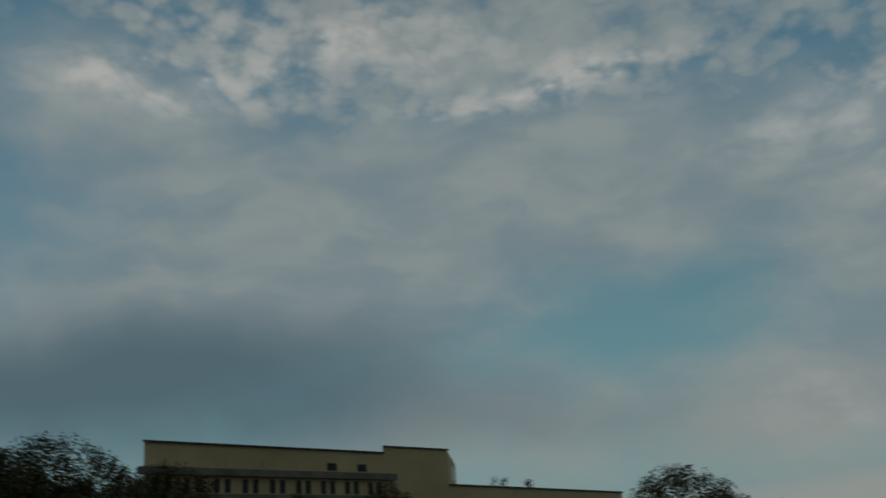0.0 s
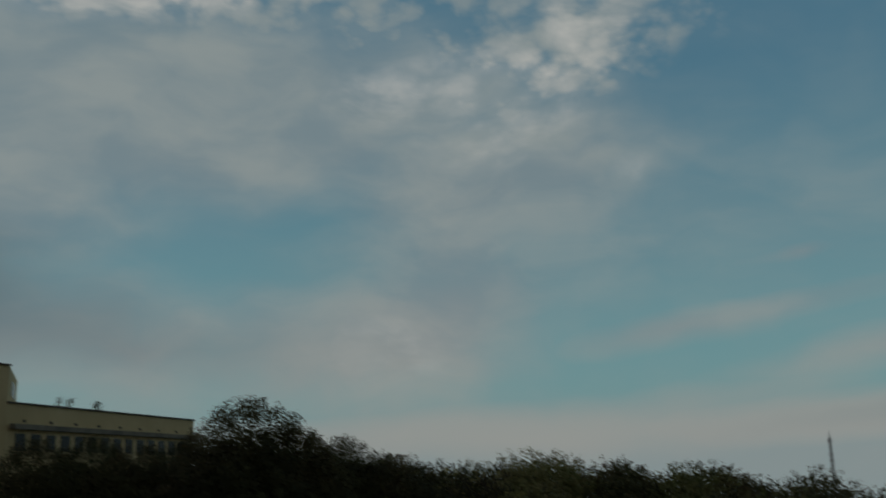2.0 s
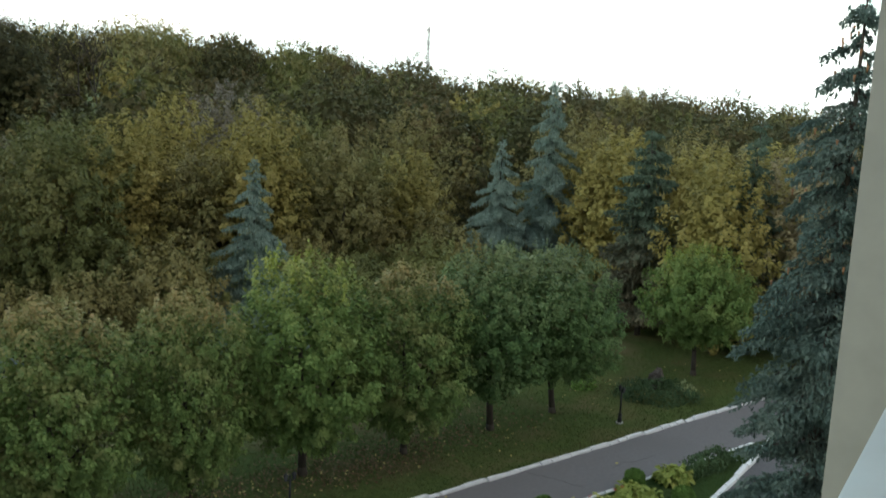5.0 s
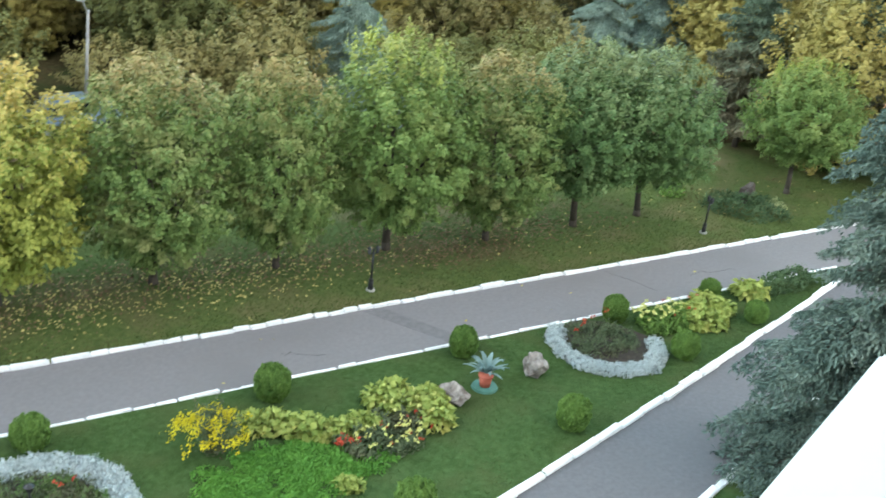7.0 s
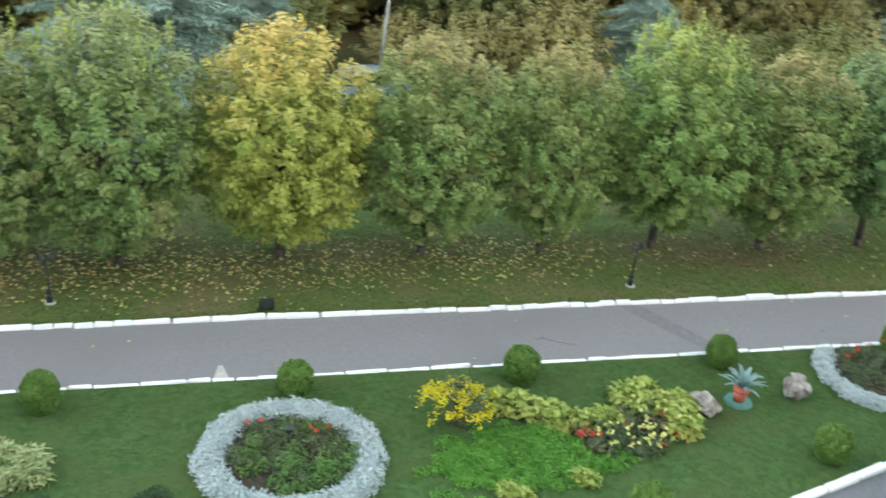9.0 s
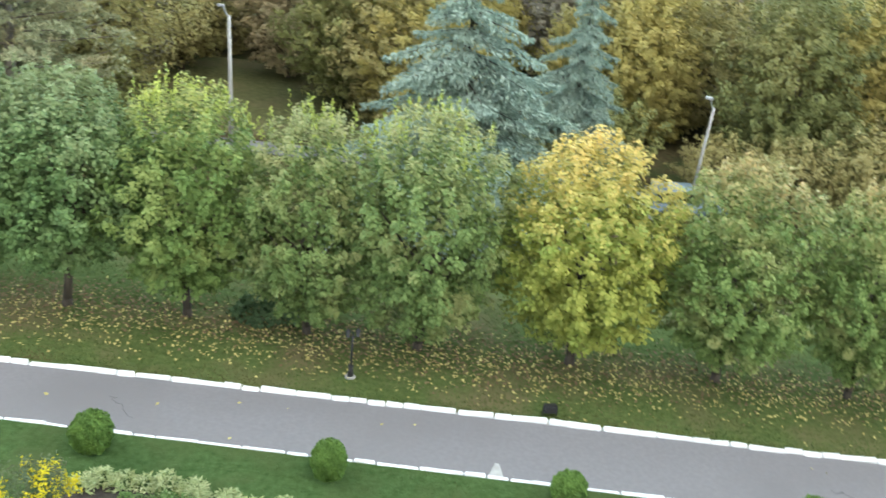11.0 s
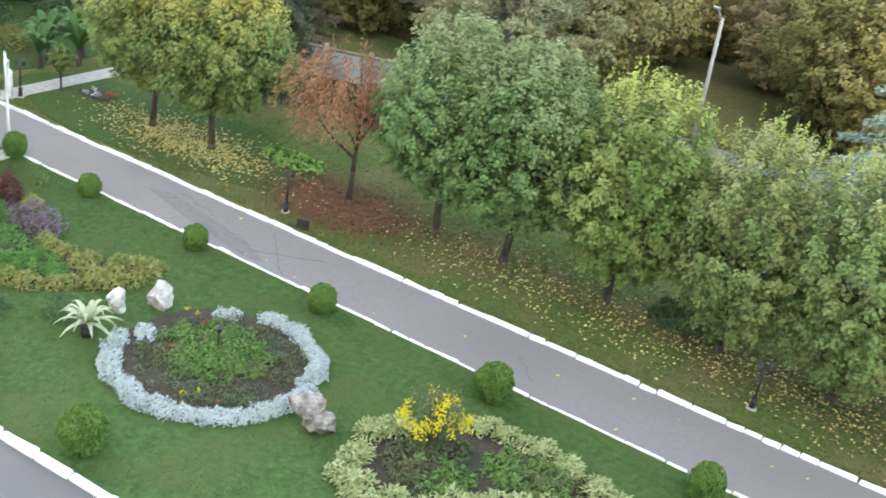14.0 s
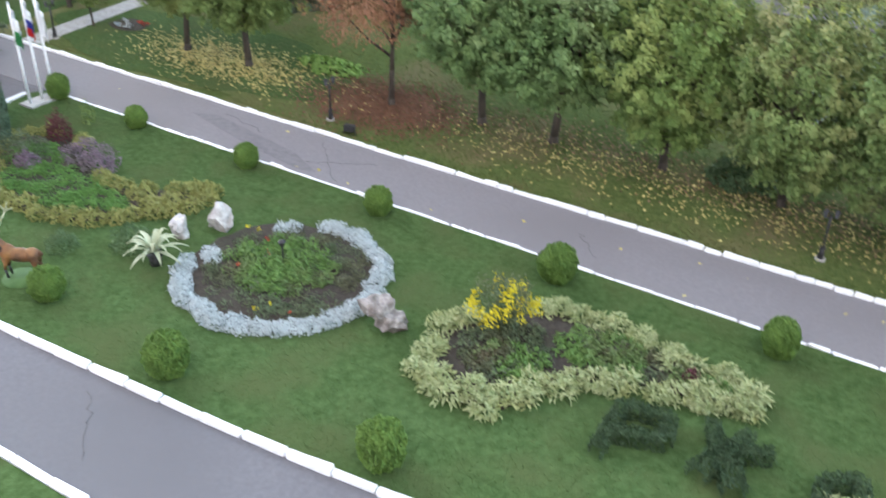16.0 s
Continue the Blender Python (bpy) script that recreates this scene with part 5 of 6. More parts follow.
def herb_patch(name, label, seed, spots, h, leaf, material, each=46):
    """Low plants over a patch of a bed, as one stand."""
    r = np.random.default_rng(seed)
    lists = []
    for x, y in spots:
        v, f = leaf_mound(r, each, 0.2, 0.2, h * r.uniform(0.5, 1.2), leaf, 0.55)
        lists.append((v + [x, y, 0.09], f))
    v, f = join(lists)
    return tagged(new(name, mesh_of(name, v, f, material)), label, "plants", kind="stuff")


herb_patch("bed_plants", "sparse dull green plants on the round bed", 110, scatter(rng, 190, -13.0, 14.7, 1.9, 1.85), 0.26, 0.06, DULL_HERB, 60)
herb_patch("bed_plants", "fresh green herbs in the middle of the round bed", 111, np.concatenate([scatter(rng, 120, -13.3, 14.8, 1.35, 1.1), scatter(rng, 70, -13.4, 14.7, 0.8, 0.7)]), 0.34, 0.085, SOFT_HERB, 70)
herb_patch("bed_plants", "dull green rose plants of the ringed bed", 112, scatter(rng, 120, 2.3, 15.95, 1.25, 1.2), 0.36, 0.065, DULL_HERB, 66)
herb_patch("bed_plants", "green plants of the ringed bed", 113, scatter(rng, 95, 2.4, 15.75, 1.15, 1.05), 0.44, 0.07, SOFT_HERB, 70)
herb_patch("bed_plants", "withered rose plants of the small round bed", 114, scatter(rng, 85, 17.2, 17.5, 1.05, 0.95), 0.36, 0.07, DULL_HERB, 60)


def blossoms(name, label, seed, spots, z0, z1, size, material):
    r = np.random.default_rng(seed)
    n = len(spots)
    c = np.column_stack([spots, r.uniform(z0, z1, n)])
    c = np.repeat(c, 7, 0) + r.normal(size=(n * 7, 3)) * size * 0.35
    v, f = leaves(r, c, r.normal(size=c.shape) + np.array([0, 0, 1.0]), size, size * 0.8)
    return tagged(new(name, mesh_of(name, v.tolist(), f.tolist(), material)), label, "flowers", kind="stuff")


blossoms("red_roses", "scattered red roses of the ringed bed", 120, np.array([(1.75, 16.6), (2.75, 16.4), (1.5, 16.7), (2.85, 16.2), (3.1, 16.3)]), 0.45, 0.6, 0.075, RED_FLOWER)
blossoms("red_roses", "red roses behind the small round bed", 121, np.array([(17.0, 18.1), (17.4, 18.25), (17.9, 18.3), (16.8, 17.9), (16.4, 17.7)]), 0.4, 0.62, 0.09, RED_FLOWER)
blossoms("small_flowers", "a few red and orange flowers on the round bed", 122, scatter(rng, 6, -13.2, 14.6, 2.0, 1.8), 0.2, 0.3, 0.06, RED_FLOWER)
blossoms("small_flowers", "a few yellow flowers on the round bed", 123, np.array([(-15.0, 15.6), (-14.8, 15.75), (-12.4, 13.4), (-12.6, 13.1)]), 0.2, 0.35, 0.09, YELLOW_FLOWER)


def bed_light(x, y):
    t = thing("bed_light", "short black garden light in a flower bed", "lamp", "bed lights", place(x, y, 0.1))
    bm = bmesh.new()
    tube(bm, (0, 0, -0.05), (0, 0, 0.55), 0.025, 0.02, 8)
    part("stem", bm_mesh("stem", bm, BLACK_IRON), t)
    bm = bmesh.new()
    tube(bm, (0, 0, 0.55), (0, 0, 0.66), 0.05, 0.09, 10)
    tube(bm, (0, 0, 0.66), (0, 0, 0.72), 0.1, 0.02, 10)
    part("lantern", bm_mesh("lantern", bm, BLACK_IRON), t)


bed_light(-13.33, 14.95)
bed_light(2.26, 16.05)


# yellow-flowering shrubs
def yellow_bush(seed, r, h, n, x, y, label):
    g = np.random.default_rng(seed)
    stems = []
    for k in range(16):
        a, q = g.uniform(0, 6.28), g.uniform(0.2, 1.0)
        p = np.linspace(0, 1, 14)[:, None] * np.array([math.cos(a) * q * r, math.sin(a) * q * r, h * (1.05 - 0.25 * q)]) + g.normal(size=(14, 3)) * 0.03
        stems.append(leaves(g, np.repeat(p, 9, 0) + g.normal(size=(126, 3)) * 0.08, sphere_dirs(g, 126), 0.1, 0.04))
    heads = []
    for k in range(n):
        a, q = g.uniform(0, 6.28), np.sqrt(g.random())
        c = np.array([math.cos(a) * q * r * 1.08, math.sin(a) * q * r * 1.08, h * (1.08 - 0.45 * q) * g.uniform(0.62, 1.0) + 0.05])
        pts = c + g.normal(size=(20, 3)) * 0.06
        heads.append(leaves(g, pts, g.normal(size=(20, 3)) + [0, 0, 0.8], 0.06, 0.05))
    return plant("yellow_bush", label, "shrub", "yellow-flowering shrubs", [("foliage", DULL_HERB, stems), ("bloom", YELLOW_FLOWER, heads)], place(x, y, LAWN))


yellow_bush(130, 0.72, 1.25, 48, -7.8, 15.65, "yellow-flowering shrub at the tip of the hosta bed")
yellow_bush(131, 0.78, 0.95, 62, 5.95, 16.75, "yellow-flowering shrub beside bright ground cover")


# hosta bed
def hosta_plant(seed, leaf=0.155, width=0.3, n=200, r=0.36, h=0.36):
    g = np.random.default_rng(seed)
    d = sphere_dirs(g, n)
    d[:, 2] = np.abs(d[:, 2]) * 0.9 + 0.08
    d = unit(d)
    pts = d * np.array([r, r, h]) * g.uniform(0.55, 1.0, (n, 1))
    return [leaves(g, pts, np.array([0, 0, 1.0]) + d * 0.4, leaf, leaf * width, 0.25, 0.25, d)]


hosta = [plant("hosta", "clump of cream-edged variegated hosta leaves", "plant", "variegated hostas", [("foliage", HOSTA, hosta_plant(140 + k))], place(0, 0)) for k in range(3)]
HOSTA_RING = [(-7.45, 16.75), (-6.93, 16.95), (-6.08, 16.9), (-4.84, 16.75), (-3.93, 16.65), (-2.97, 16.6), (-2.35, 16.05), (-2.88, 15.75), (-3.81, 15.7), (-4.48, 15.55), (-5.51, 15.05), (-6.19, 14.4), (-6.53, 13.3),
              (-7.2, 13.1), (-7.9, 13.1), (-8.5, 13.5), (-8.8, 14.2), (-8.95, 14.85), (-8.5, 15.6)]
soil_bed("hosta_bed", HOSTA_RING, "long curved flower bed edged with variegated hostas")
for k, (x, y) in enumerate(along_line(HOSTA_RING, 38, rng, 0.12)):
    set_out(hosta, x, y, LAWN, k, rng.uniform(0.9, 1.2), k)
for k, (x, y) in enumerate([(-6.6, 13.7), (-7.3, 13.5), (-8.1, 13.4), (-2.7, 16.3), (-2.6, 15.95), (-3.3, 15.7), (0.1, 14.3), (-0.4, 14.1), (-0.2, 13.8)]):
    set_out(hosta, x, y, LAWN, k, 1.15, k)
herb_patch("bed_plants", "fresh green plants inside the hosta bed", 150, np.concatenate([scatter(rng, 75, -5.6, 16.0, 1.1, 0.7), scatter(rng, 34, -7.0, 14.6, 0.8, 0.6), scatter(rng, 16, -3.6, 16.2, 0.7, 0.3)]), 0.28, 0.11, SOFT_HERB)
herb_patch("bed_plants", "dull low plants inside the hosta bed", 151, np.concatenate([scatter(rng, 120, -7.5, 15.0, 0.95, 1.1), scatter(rng, 50, -5.2, 16.1, 1.3, 0.5)]), 0.24, 0.08, DULL_HERB)
plant("barberry", "small maroon-leaved barberry in the hosta bed", "shrub", "", [("foliage", MAROON, [leaf_mound(np.random.default_rng(152), 200, 0.22, 0.22, 0.42, 0.08)])], place(-3.75, 16.15, LAWN))

# large-leaved bed with ground cover
big_leaf = [plant("large_leaf_plant", "low plant with large pale yellow-green leaves", "plant", "large-leaved plants", [("foliage", GOURD, hosta_plant(160 + k, 0.19, 0.75, 130, 0.42, 0.42))], place(0, 0)) for k in range(3)]
for k, (x, y) in enumerate(along_line([(6.9, 17.3), (7.4, 17.15), (7.9, 16.75), (8.5, 16.35), (9.1, 16.25), (9.6, 16.4)], 13, rng, 0.1)):
    set_out(big_leaf, x, y, LAWN, k, rng.uniform(0.8, 1.1), k)
for k, (x, y) in enumerate([(10.1, 17.1), (10.5, 16.9), (10.9, 16.75), (10.3, 16.7), (11.2, 16.5), (11.1, 16.1), (10.9, 15.8), (10.6, 17.3), (11.3, 16.8)]):
    set_out(big_leaf, x, y, LAWN, k, rng.uniform(0.9, 1.15), k)
for k, (x, y) in enumerate([(6.35, 14.35), (6.6, 14.15), (8.0, 14.55), (8.15, 14.45)]):
    set_out(big_leaf, x, y, LAWN, k, 0.65, k)
herb_patch("ground_cover", "bright green ground cover on the lawn", 170, np.concatenate([scatter(rng, 200, 6.9, 15.3, 1.7, 0.95), scatter(rng, 40, 8.5, 15.2, 0.9, 0.5), scatter(rng, 50, 7.2, 16.0, 0.9, 0.5), scatter(rng, 40, 6.6, 15.2, 2.1, 1.25)]), 0.12, 0.07, HERB, 80)
herb_patch("bed_plants", "mixed flowering plants between the large leaves", 171, np.concatenate([scatter(rng, 50, 9.4, 15.7, 1.1, 0.6), scatter(rng, 20, 10.2, 16.2, 0.6, 0.5)]), 0.32, 0.1, DULL_HERB)
blossoms("pale_flowers", "pale yellow flowers among the bed plants", 172, np.concatenate([scatter(rng, 40, 9.5, 15.5, 0.9, 0.5), scatter(rng, 24, 10.6, 16.4, 0.8, 0.6)]), 0.3, 0.5, 0.065, PALE_FLOWER)
blossoms("red_flowers", "red and orange flowers among the bed plants", 173, np.concatenate([scatter(rng, 14, 8.6, 15.75, 0.35, 0.2), scatter(rng, 12, 10.1, 15.6, 0.9, 0.8)]), 0.25, 0.4, 0.065, RED_FLOWER)

# east bed by the path's end
for k, (x, y) in enumerate([(20.6, 17.9), (21.2, 17.9), (21.7, 18.1), (22.0, 17.7), (21.5, 17.4), (20.9, 17.5), (21.9, 18.4), (20.5, 17.3), (21.1, 17.1)]):
    set_out(big_leaf, x, y, LAWN, k, rng.uniform(1.0, 1.25), k)
herb_patch("bed_plants", "green flowering plants at the narrow end of the garden", 174, scatter(rng, 60, 19.8, 17.7, 1.0, 0.55), 0.45, 0.12, TOPIARY)
blossoms("pale_flowers", "pale yellow dahlias at the narrow end of the garden", 175, scatter(rng, 40, 19.6, 17.9, 1.0, 0.5), 0.4, 0.65, 0.085, PALE_FLOWER)
blossoms("red_flowers", "red dahlias at the narrow end of the garden", 176, scatter(rng, 6, 20.6, 18.0, 1.6, 0.5), 0.4, 0.6, 0.06, RED_FLOWER)
plant("hedge_bush", "dark spreading low hedge bush by the path", "bush", "", [("foliage", DARK_BUSH, [leaf_mound(np.random.default_rng(177), 1500, 1.7, 0.5, 0.7, 0.11)])], place(25.6, 18.35, LAWN, 0.1))
for k, (x, y) in enumerate([(23.7, 18.35), (23.9, 18.2)]):
    set_out(big_leaf, x, y, LAWN, k, 1.3, k)

# gold-edged west bed
GOLD_LINE = [(-23.9, 15.1), (-23.5, 14.6), (-22.83, 13.95), (-22.02, 13.4), (-21.25, 13.2), (-20.38, 13.2), (-19.56, 13.4), (-18.93, 13.6), (-18.47, 13.95), (-17.95, 14.6), (-17.46, 15.1), (-17.07, 15.7), (-16.9, 16.5)]
GOLD_BACK = [(-16.9, 16.5), (-17.54, 16.4), (-18.2, 15.9), (-18.79, 15.35), (-19.84, 15.4), (-20.5, 15.5)]
soil_bed("gold_bed", GOLD_LINE + GOLD_BACK[1:] + [(-21.5, 16.4), (-23.0, 16.9), (-24.2, 16.3)], "large bed edged with low gold-green shrubs")
gold = [plant("gold_shrub", "low rounded gold-green edging shrub", "shrub", "gold-green edging shrubs", [("foliage", GOLD_BUSH, [leaf_mound(np.random.default_rng(180 + k), 420, 0.34, 0.34, 0.38, 0.085, 0.5)])], place(0, 0)) for k in range(3)]
for k, (x, y) in enumerate(np.concatenate([along_line(GOLD_LINE, 19, rng, 0.08), along_line(GOLD_BACK, 8, rng, 0.1), [(-24.0, 16.3), (-24.3, 15.8), (-24.1, 15.4), (-23.5, 16.7), (-22.3, 16.8), (-17.6, 15.6), (-17.9, 15.2)]])):
    set_out(gold, x, y, LAWN, k, rng.uniform(0.85, 1.2), k)
herb_patch("ground_cover", "green ground cover inside the gold-edged bed", 183, np.concatenate([scatter(rng, 130, -20.6, 14.5, 1.9, 1.0), scatter(rng, 50, -22.6, 15.3, 1.0, 0.9), scatter(rng, 40, -19.2, 14.6, 1.0, 0.6)]), 0.24, 0.065, MID_HERB, 80)
for x, y, rx, h, mt, nm, lab in [(-21.2, 16.1, 0.95, 0.75, PURPLE, "aster_bush", "broad mound of purple asters"), (-20.7, 15.9, 0.6, 0.6, PURPLE, "aster_bush", "broad mound of purple asters"), (-23.0, 16.6, 0.45, 1.0, MAROON, "barberry", "dark maroon barberry bush in the bed"),
                                 (-22.9, 15.3, 0.85, 0.9, DULL_HERB, "lavender_bush", "grey-green lavender bush in the bed"), (-22.3, 14.9, 0.45, 0.6, PURPLE, "aster_bush", "small withered purple aster")]:
    plant(nm, lab, "shrub", "", [("foliage", mt, [leaf_mound(np.random.default_rng(int(190 - x)), 900, rx, rx * 0.8, h, 0.09, 0.45)])], place(x, y, LAWN))
for x, y, s in [(-18.2, 12.6, 0.9), (-16.9, 13.6, 1.15), (-21.9, 12.6, 0.5)]:
    plant("low_bush", "low dark green rounded bush on the lawn", "bush", "", [("foliage", DARK_BUSH, [leaf_mound(np.random.default_rng(int(200 + x)), 900, 0.48, 0.48, 0.6, 0.07, 0.45)])], place(x, y, LAWN, 0, s))
plant("young_shrub", "small upright yellow-green young shrub", "shrub", "", [("foliage", MAPLE_LIME, [leaf_mound(np.random.default_rng(210), 160, 0.22, 0.22, 0.75, 0.09)])], place(-23.3, 17.9, LAWN))


# clipped figures of low box hedge
def hedge_figure(strokes, label):
    g = np.random.default_rng(len(strokes))
    lists = []
    for (x0, y0), (x1, y1), w, h in strokes:
        ln = math.hypot(x1 - x0, y1 - y0)
        n = int(900 * ln)
        t, s, z = g.random(n), g.uniform(-1, 1, n), g.random(n)
        side = g.random(n) < 0.55
        s, z = np.where(side, np.sign(s), s), np.where(side, z, 1.0)
        ux, uy = (x1 - x0) / ln, (y1 - y0) / ln
        pts = np.stack([x0 + ux * ln * t - uy * s * w / 2, y0 + uy * ln * t + ux * s * w / 2, LAWN + z * h], 1) + g.normal(size=(n, 3)) * 0.02
        lists.append(leaves(g, pts, np.stack([-uy * s, ux * s, np.where(side, 0.2, 1.0)], 1), 0.07, 0.04))
    v, f = join(lists)
    tagged(new("box_hedge_figure", mesh_of("box_hedge_figure", v, f, HEDGE)), label, "hedge", "clipped hedge figures")


hedge_figure([((-4.5, 13.1), (-4.55, 14.6), 0.26, 0.3), ((-4.5, 14.55), (-3.65, 14.7), 0.26, 0.3), ((-3.65, 14.7), (-3.5, 14.05), 0.26, 0.3), ((-3.5, 14.05), (-4.45, 13.75), 0.26, 0.3)], "low clipped dark box hedge shaped as an open loop")
hedge_figure([((-2.55, 14.35), (-2.95, 15.05), 0.24, 0.3), ((-2.5, 14.35), (-2.2, 15.1), 0.24, 0.3), ((-2.5, 14.35), (-1.7, 14.8), 0.26, 0.3), ((-2.5, 14.3), (-2.75, 13.55), 0.4, 0.3), ((-2.4, 14.3), (-2.0, 13.5), 0.4, 0.3)], "low clipped dark box hedge shaped as a star")
hedge_figure([((-0.75, 14.6), (-0.2, 15.0), 0.26, 0.3), ((-0.75, 14.6), (-0.6, 13.7), 0.26, 0.3), ((-0.2, 15.0), (0.1, 14.0), 0.26, 0.3)], "low clipped dark box hedge shaped as an arch")


# ---- rocks, pots, statue, flags ----
def rock(seed, sx, sy, sz, x, y, turn, material, label):
    g = np.random.default_rng(seed)
    bm = bmesh.new()
    bmesh.ops.create_icosphere(bm, subdivisions=4, radius=1.0)
    noise_off = Vector(g.uniform(-50, 50, 3))
    planes = [(Vector(unit(g.normal(size=3))), g.uniform(0.45, 0.8)) for _ in range(13)]
    for v in bm.verts:
        p = v.co.copy()
        for nrm, dist in planes:
            over = p.dot(nrm) - dist
            if over > 0:
                p -= nrm * over
        p *= 1 + 0.3 * noise.noise(p * 1.6 + noise_off) + 0.16 * noise.noise(p * 4 + noise_off) + 0.06 * noise.noise(p * 11 + noise_off)
        v.co = Vector((p.x * sx, p.y * sy, max(-0.1, p.z * sz + sz * 0.55)))
    ob = tagged(new("rock", bm_mesh("rock", bm, material)), label, "rock", "garden rocks")
    ob.matrix_basis = place(x, y, LAWN, turn)


def boulder():
    """A quartz boulder with a broad foot and a slab that leans out over it, all broken faces."""
    g = np.random.default_rng(77)
    bm = bmesh.new()
    for c, size, tilt in (((0.17, 0, 0.24), (0.44, 0.36, 0.36), 0.35), ((0.0, 0.02, 0.5), (0.33, 0.3, 0.3), -0.25), ((-0.24, 0.02, 0.6), (0.33, 0.26, 0.2), -0.1)):
        made = bmesh.ops.create_icosphere(bm, subdivisions=4, radius=1.0)
        turn = Euler((0.1, tilt, 0.3)).to_matrix()
        off = Vector(g.uniform(-50, 50, 3))
        planes = [(Vector(unit(g.normal(size=3))), g.uniform(0.5, 0.82)) for _ in range(16)]
        for v in made["verts"]:
            p = v.co.copy()
            for nrm, dist in planes:
                over = p.dot(nrm) - dist
                if over > 0:
                    p -= nrm * over
            p *= 1.08 + 0.2 * noise.noise(p * 2.2 + off) + 0.14 * noise.noise(p * 5 + off) + 0.08 * noise.noise(p * 12 + off)
            p = turn @ Vector((p.x * size[0], p.y * size[1], p.z * size[2])) + Vector(c)
            v.co = Vector((p.x, p.y, max(-0.1, p.z)))
    ob = tagged(new("rock", bm_mesh("rock", bm, STONE)), "large pale brown quartz boulder at the bed's edge", "rock", "garden rocks")
    ob.matrix_basis = place(-10.0, 14.22, LAWN, 0.5, 0.98)


boulder()
rock(2, 0.34, 0.3, 0.58, -15.75, 15.4, 0.9, WHITE_STONE, "upright white quartz rock on the lawn")
rock(3, 0.32, 0.27, 0.42, -16.4, 14.65, 0.2, WHITE_STONE, "white and brown rock beside a striped agave")
rock(4, 0.42, 0.36, 0.33, 11.85, 16.55, 1.6, STONE, "white and brown rock at the end of the flower bed")
rock(5, 0.42, 0.37, 0.4, 14.4, 16.75, 1.4, STONE, "reddish grey rounded rock on the lawn")
rock(6, 0.5, 0.4, 0.6, 30.6, 24.7, 1.4, DARK_STONE, "brown rock beside the juniper")


def agave(x, y, material, label, pot, n, length, dish):
    t = thing("potted_agave", label, "potted plant", "potted agaves", place(x, y, LAWN))
    g = np.random.default_rng(n)
    base = 0.06 if dish else 0.0
    if dish:
        bm = bmesh.new()
        tube(bm, (0, 0, -0.02), (0, 0, 0.06), 0.34, 0.31, 24)
        part("dish", bm_mesh("dish", bm, TEAL_PAINT), t, "teal painted round dish")
    bm = bmesh.new()
    tube(bm, (0, 0, base), (0, 0, base + 0.28), 0.13, 0.17, 16)
    tube(bm, (0, 0, base + 0.27), (0, 0, base + 0.32), 0.19, 0.19, 16)
    part("pot", bm_mesh("pot", bm, pot, True), t)
    for k in range(n):
        a, lift = k * 2.4, 0.25 + 0.75 * (k / n)
        bm = bmesh.new()
        prev = None
        for j in range(7):
            q = j / 6
            r = length * q * (1.15 - 0.6 * lift)
            z = base + 0.34 + length * lift * math.sin(q * 1.9) * 0.75 - (0.25 * q * q * length if not dish else 0.0)
            w = 0.055 * math.sin(math.pi * min(0.98, 0.25 + q * 0.75)) + 0.004
            c, s = math.cos(a), math.sin(a)
            row = [bm.verts.new((c * r - s * e * w, s * r + c * e * w, z + abs(e) * 0.02)) for e in (-1, 0, 1)]
            if prev:
                for i in (0, 1):
                    bm.faces.new((prev[i], prev[i + 1], row[i + 1], row[i]))
            prev = row
        part("leaf", bm_mesh("leaf", bm, material, True), t)


agave(12.87, 16.75, AGAVE_BLUE, "blue agave in a red pot on a teal dish", TERRACOTTA, 20, 0.62, True)
agave(-15.85, 13.35, AGAVE_STRIPE, "striped agave with arching leaves in a black pot", BLACK_POT, 22, 0.85, False)


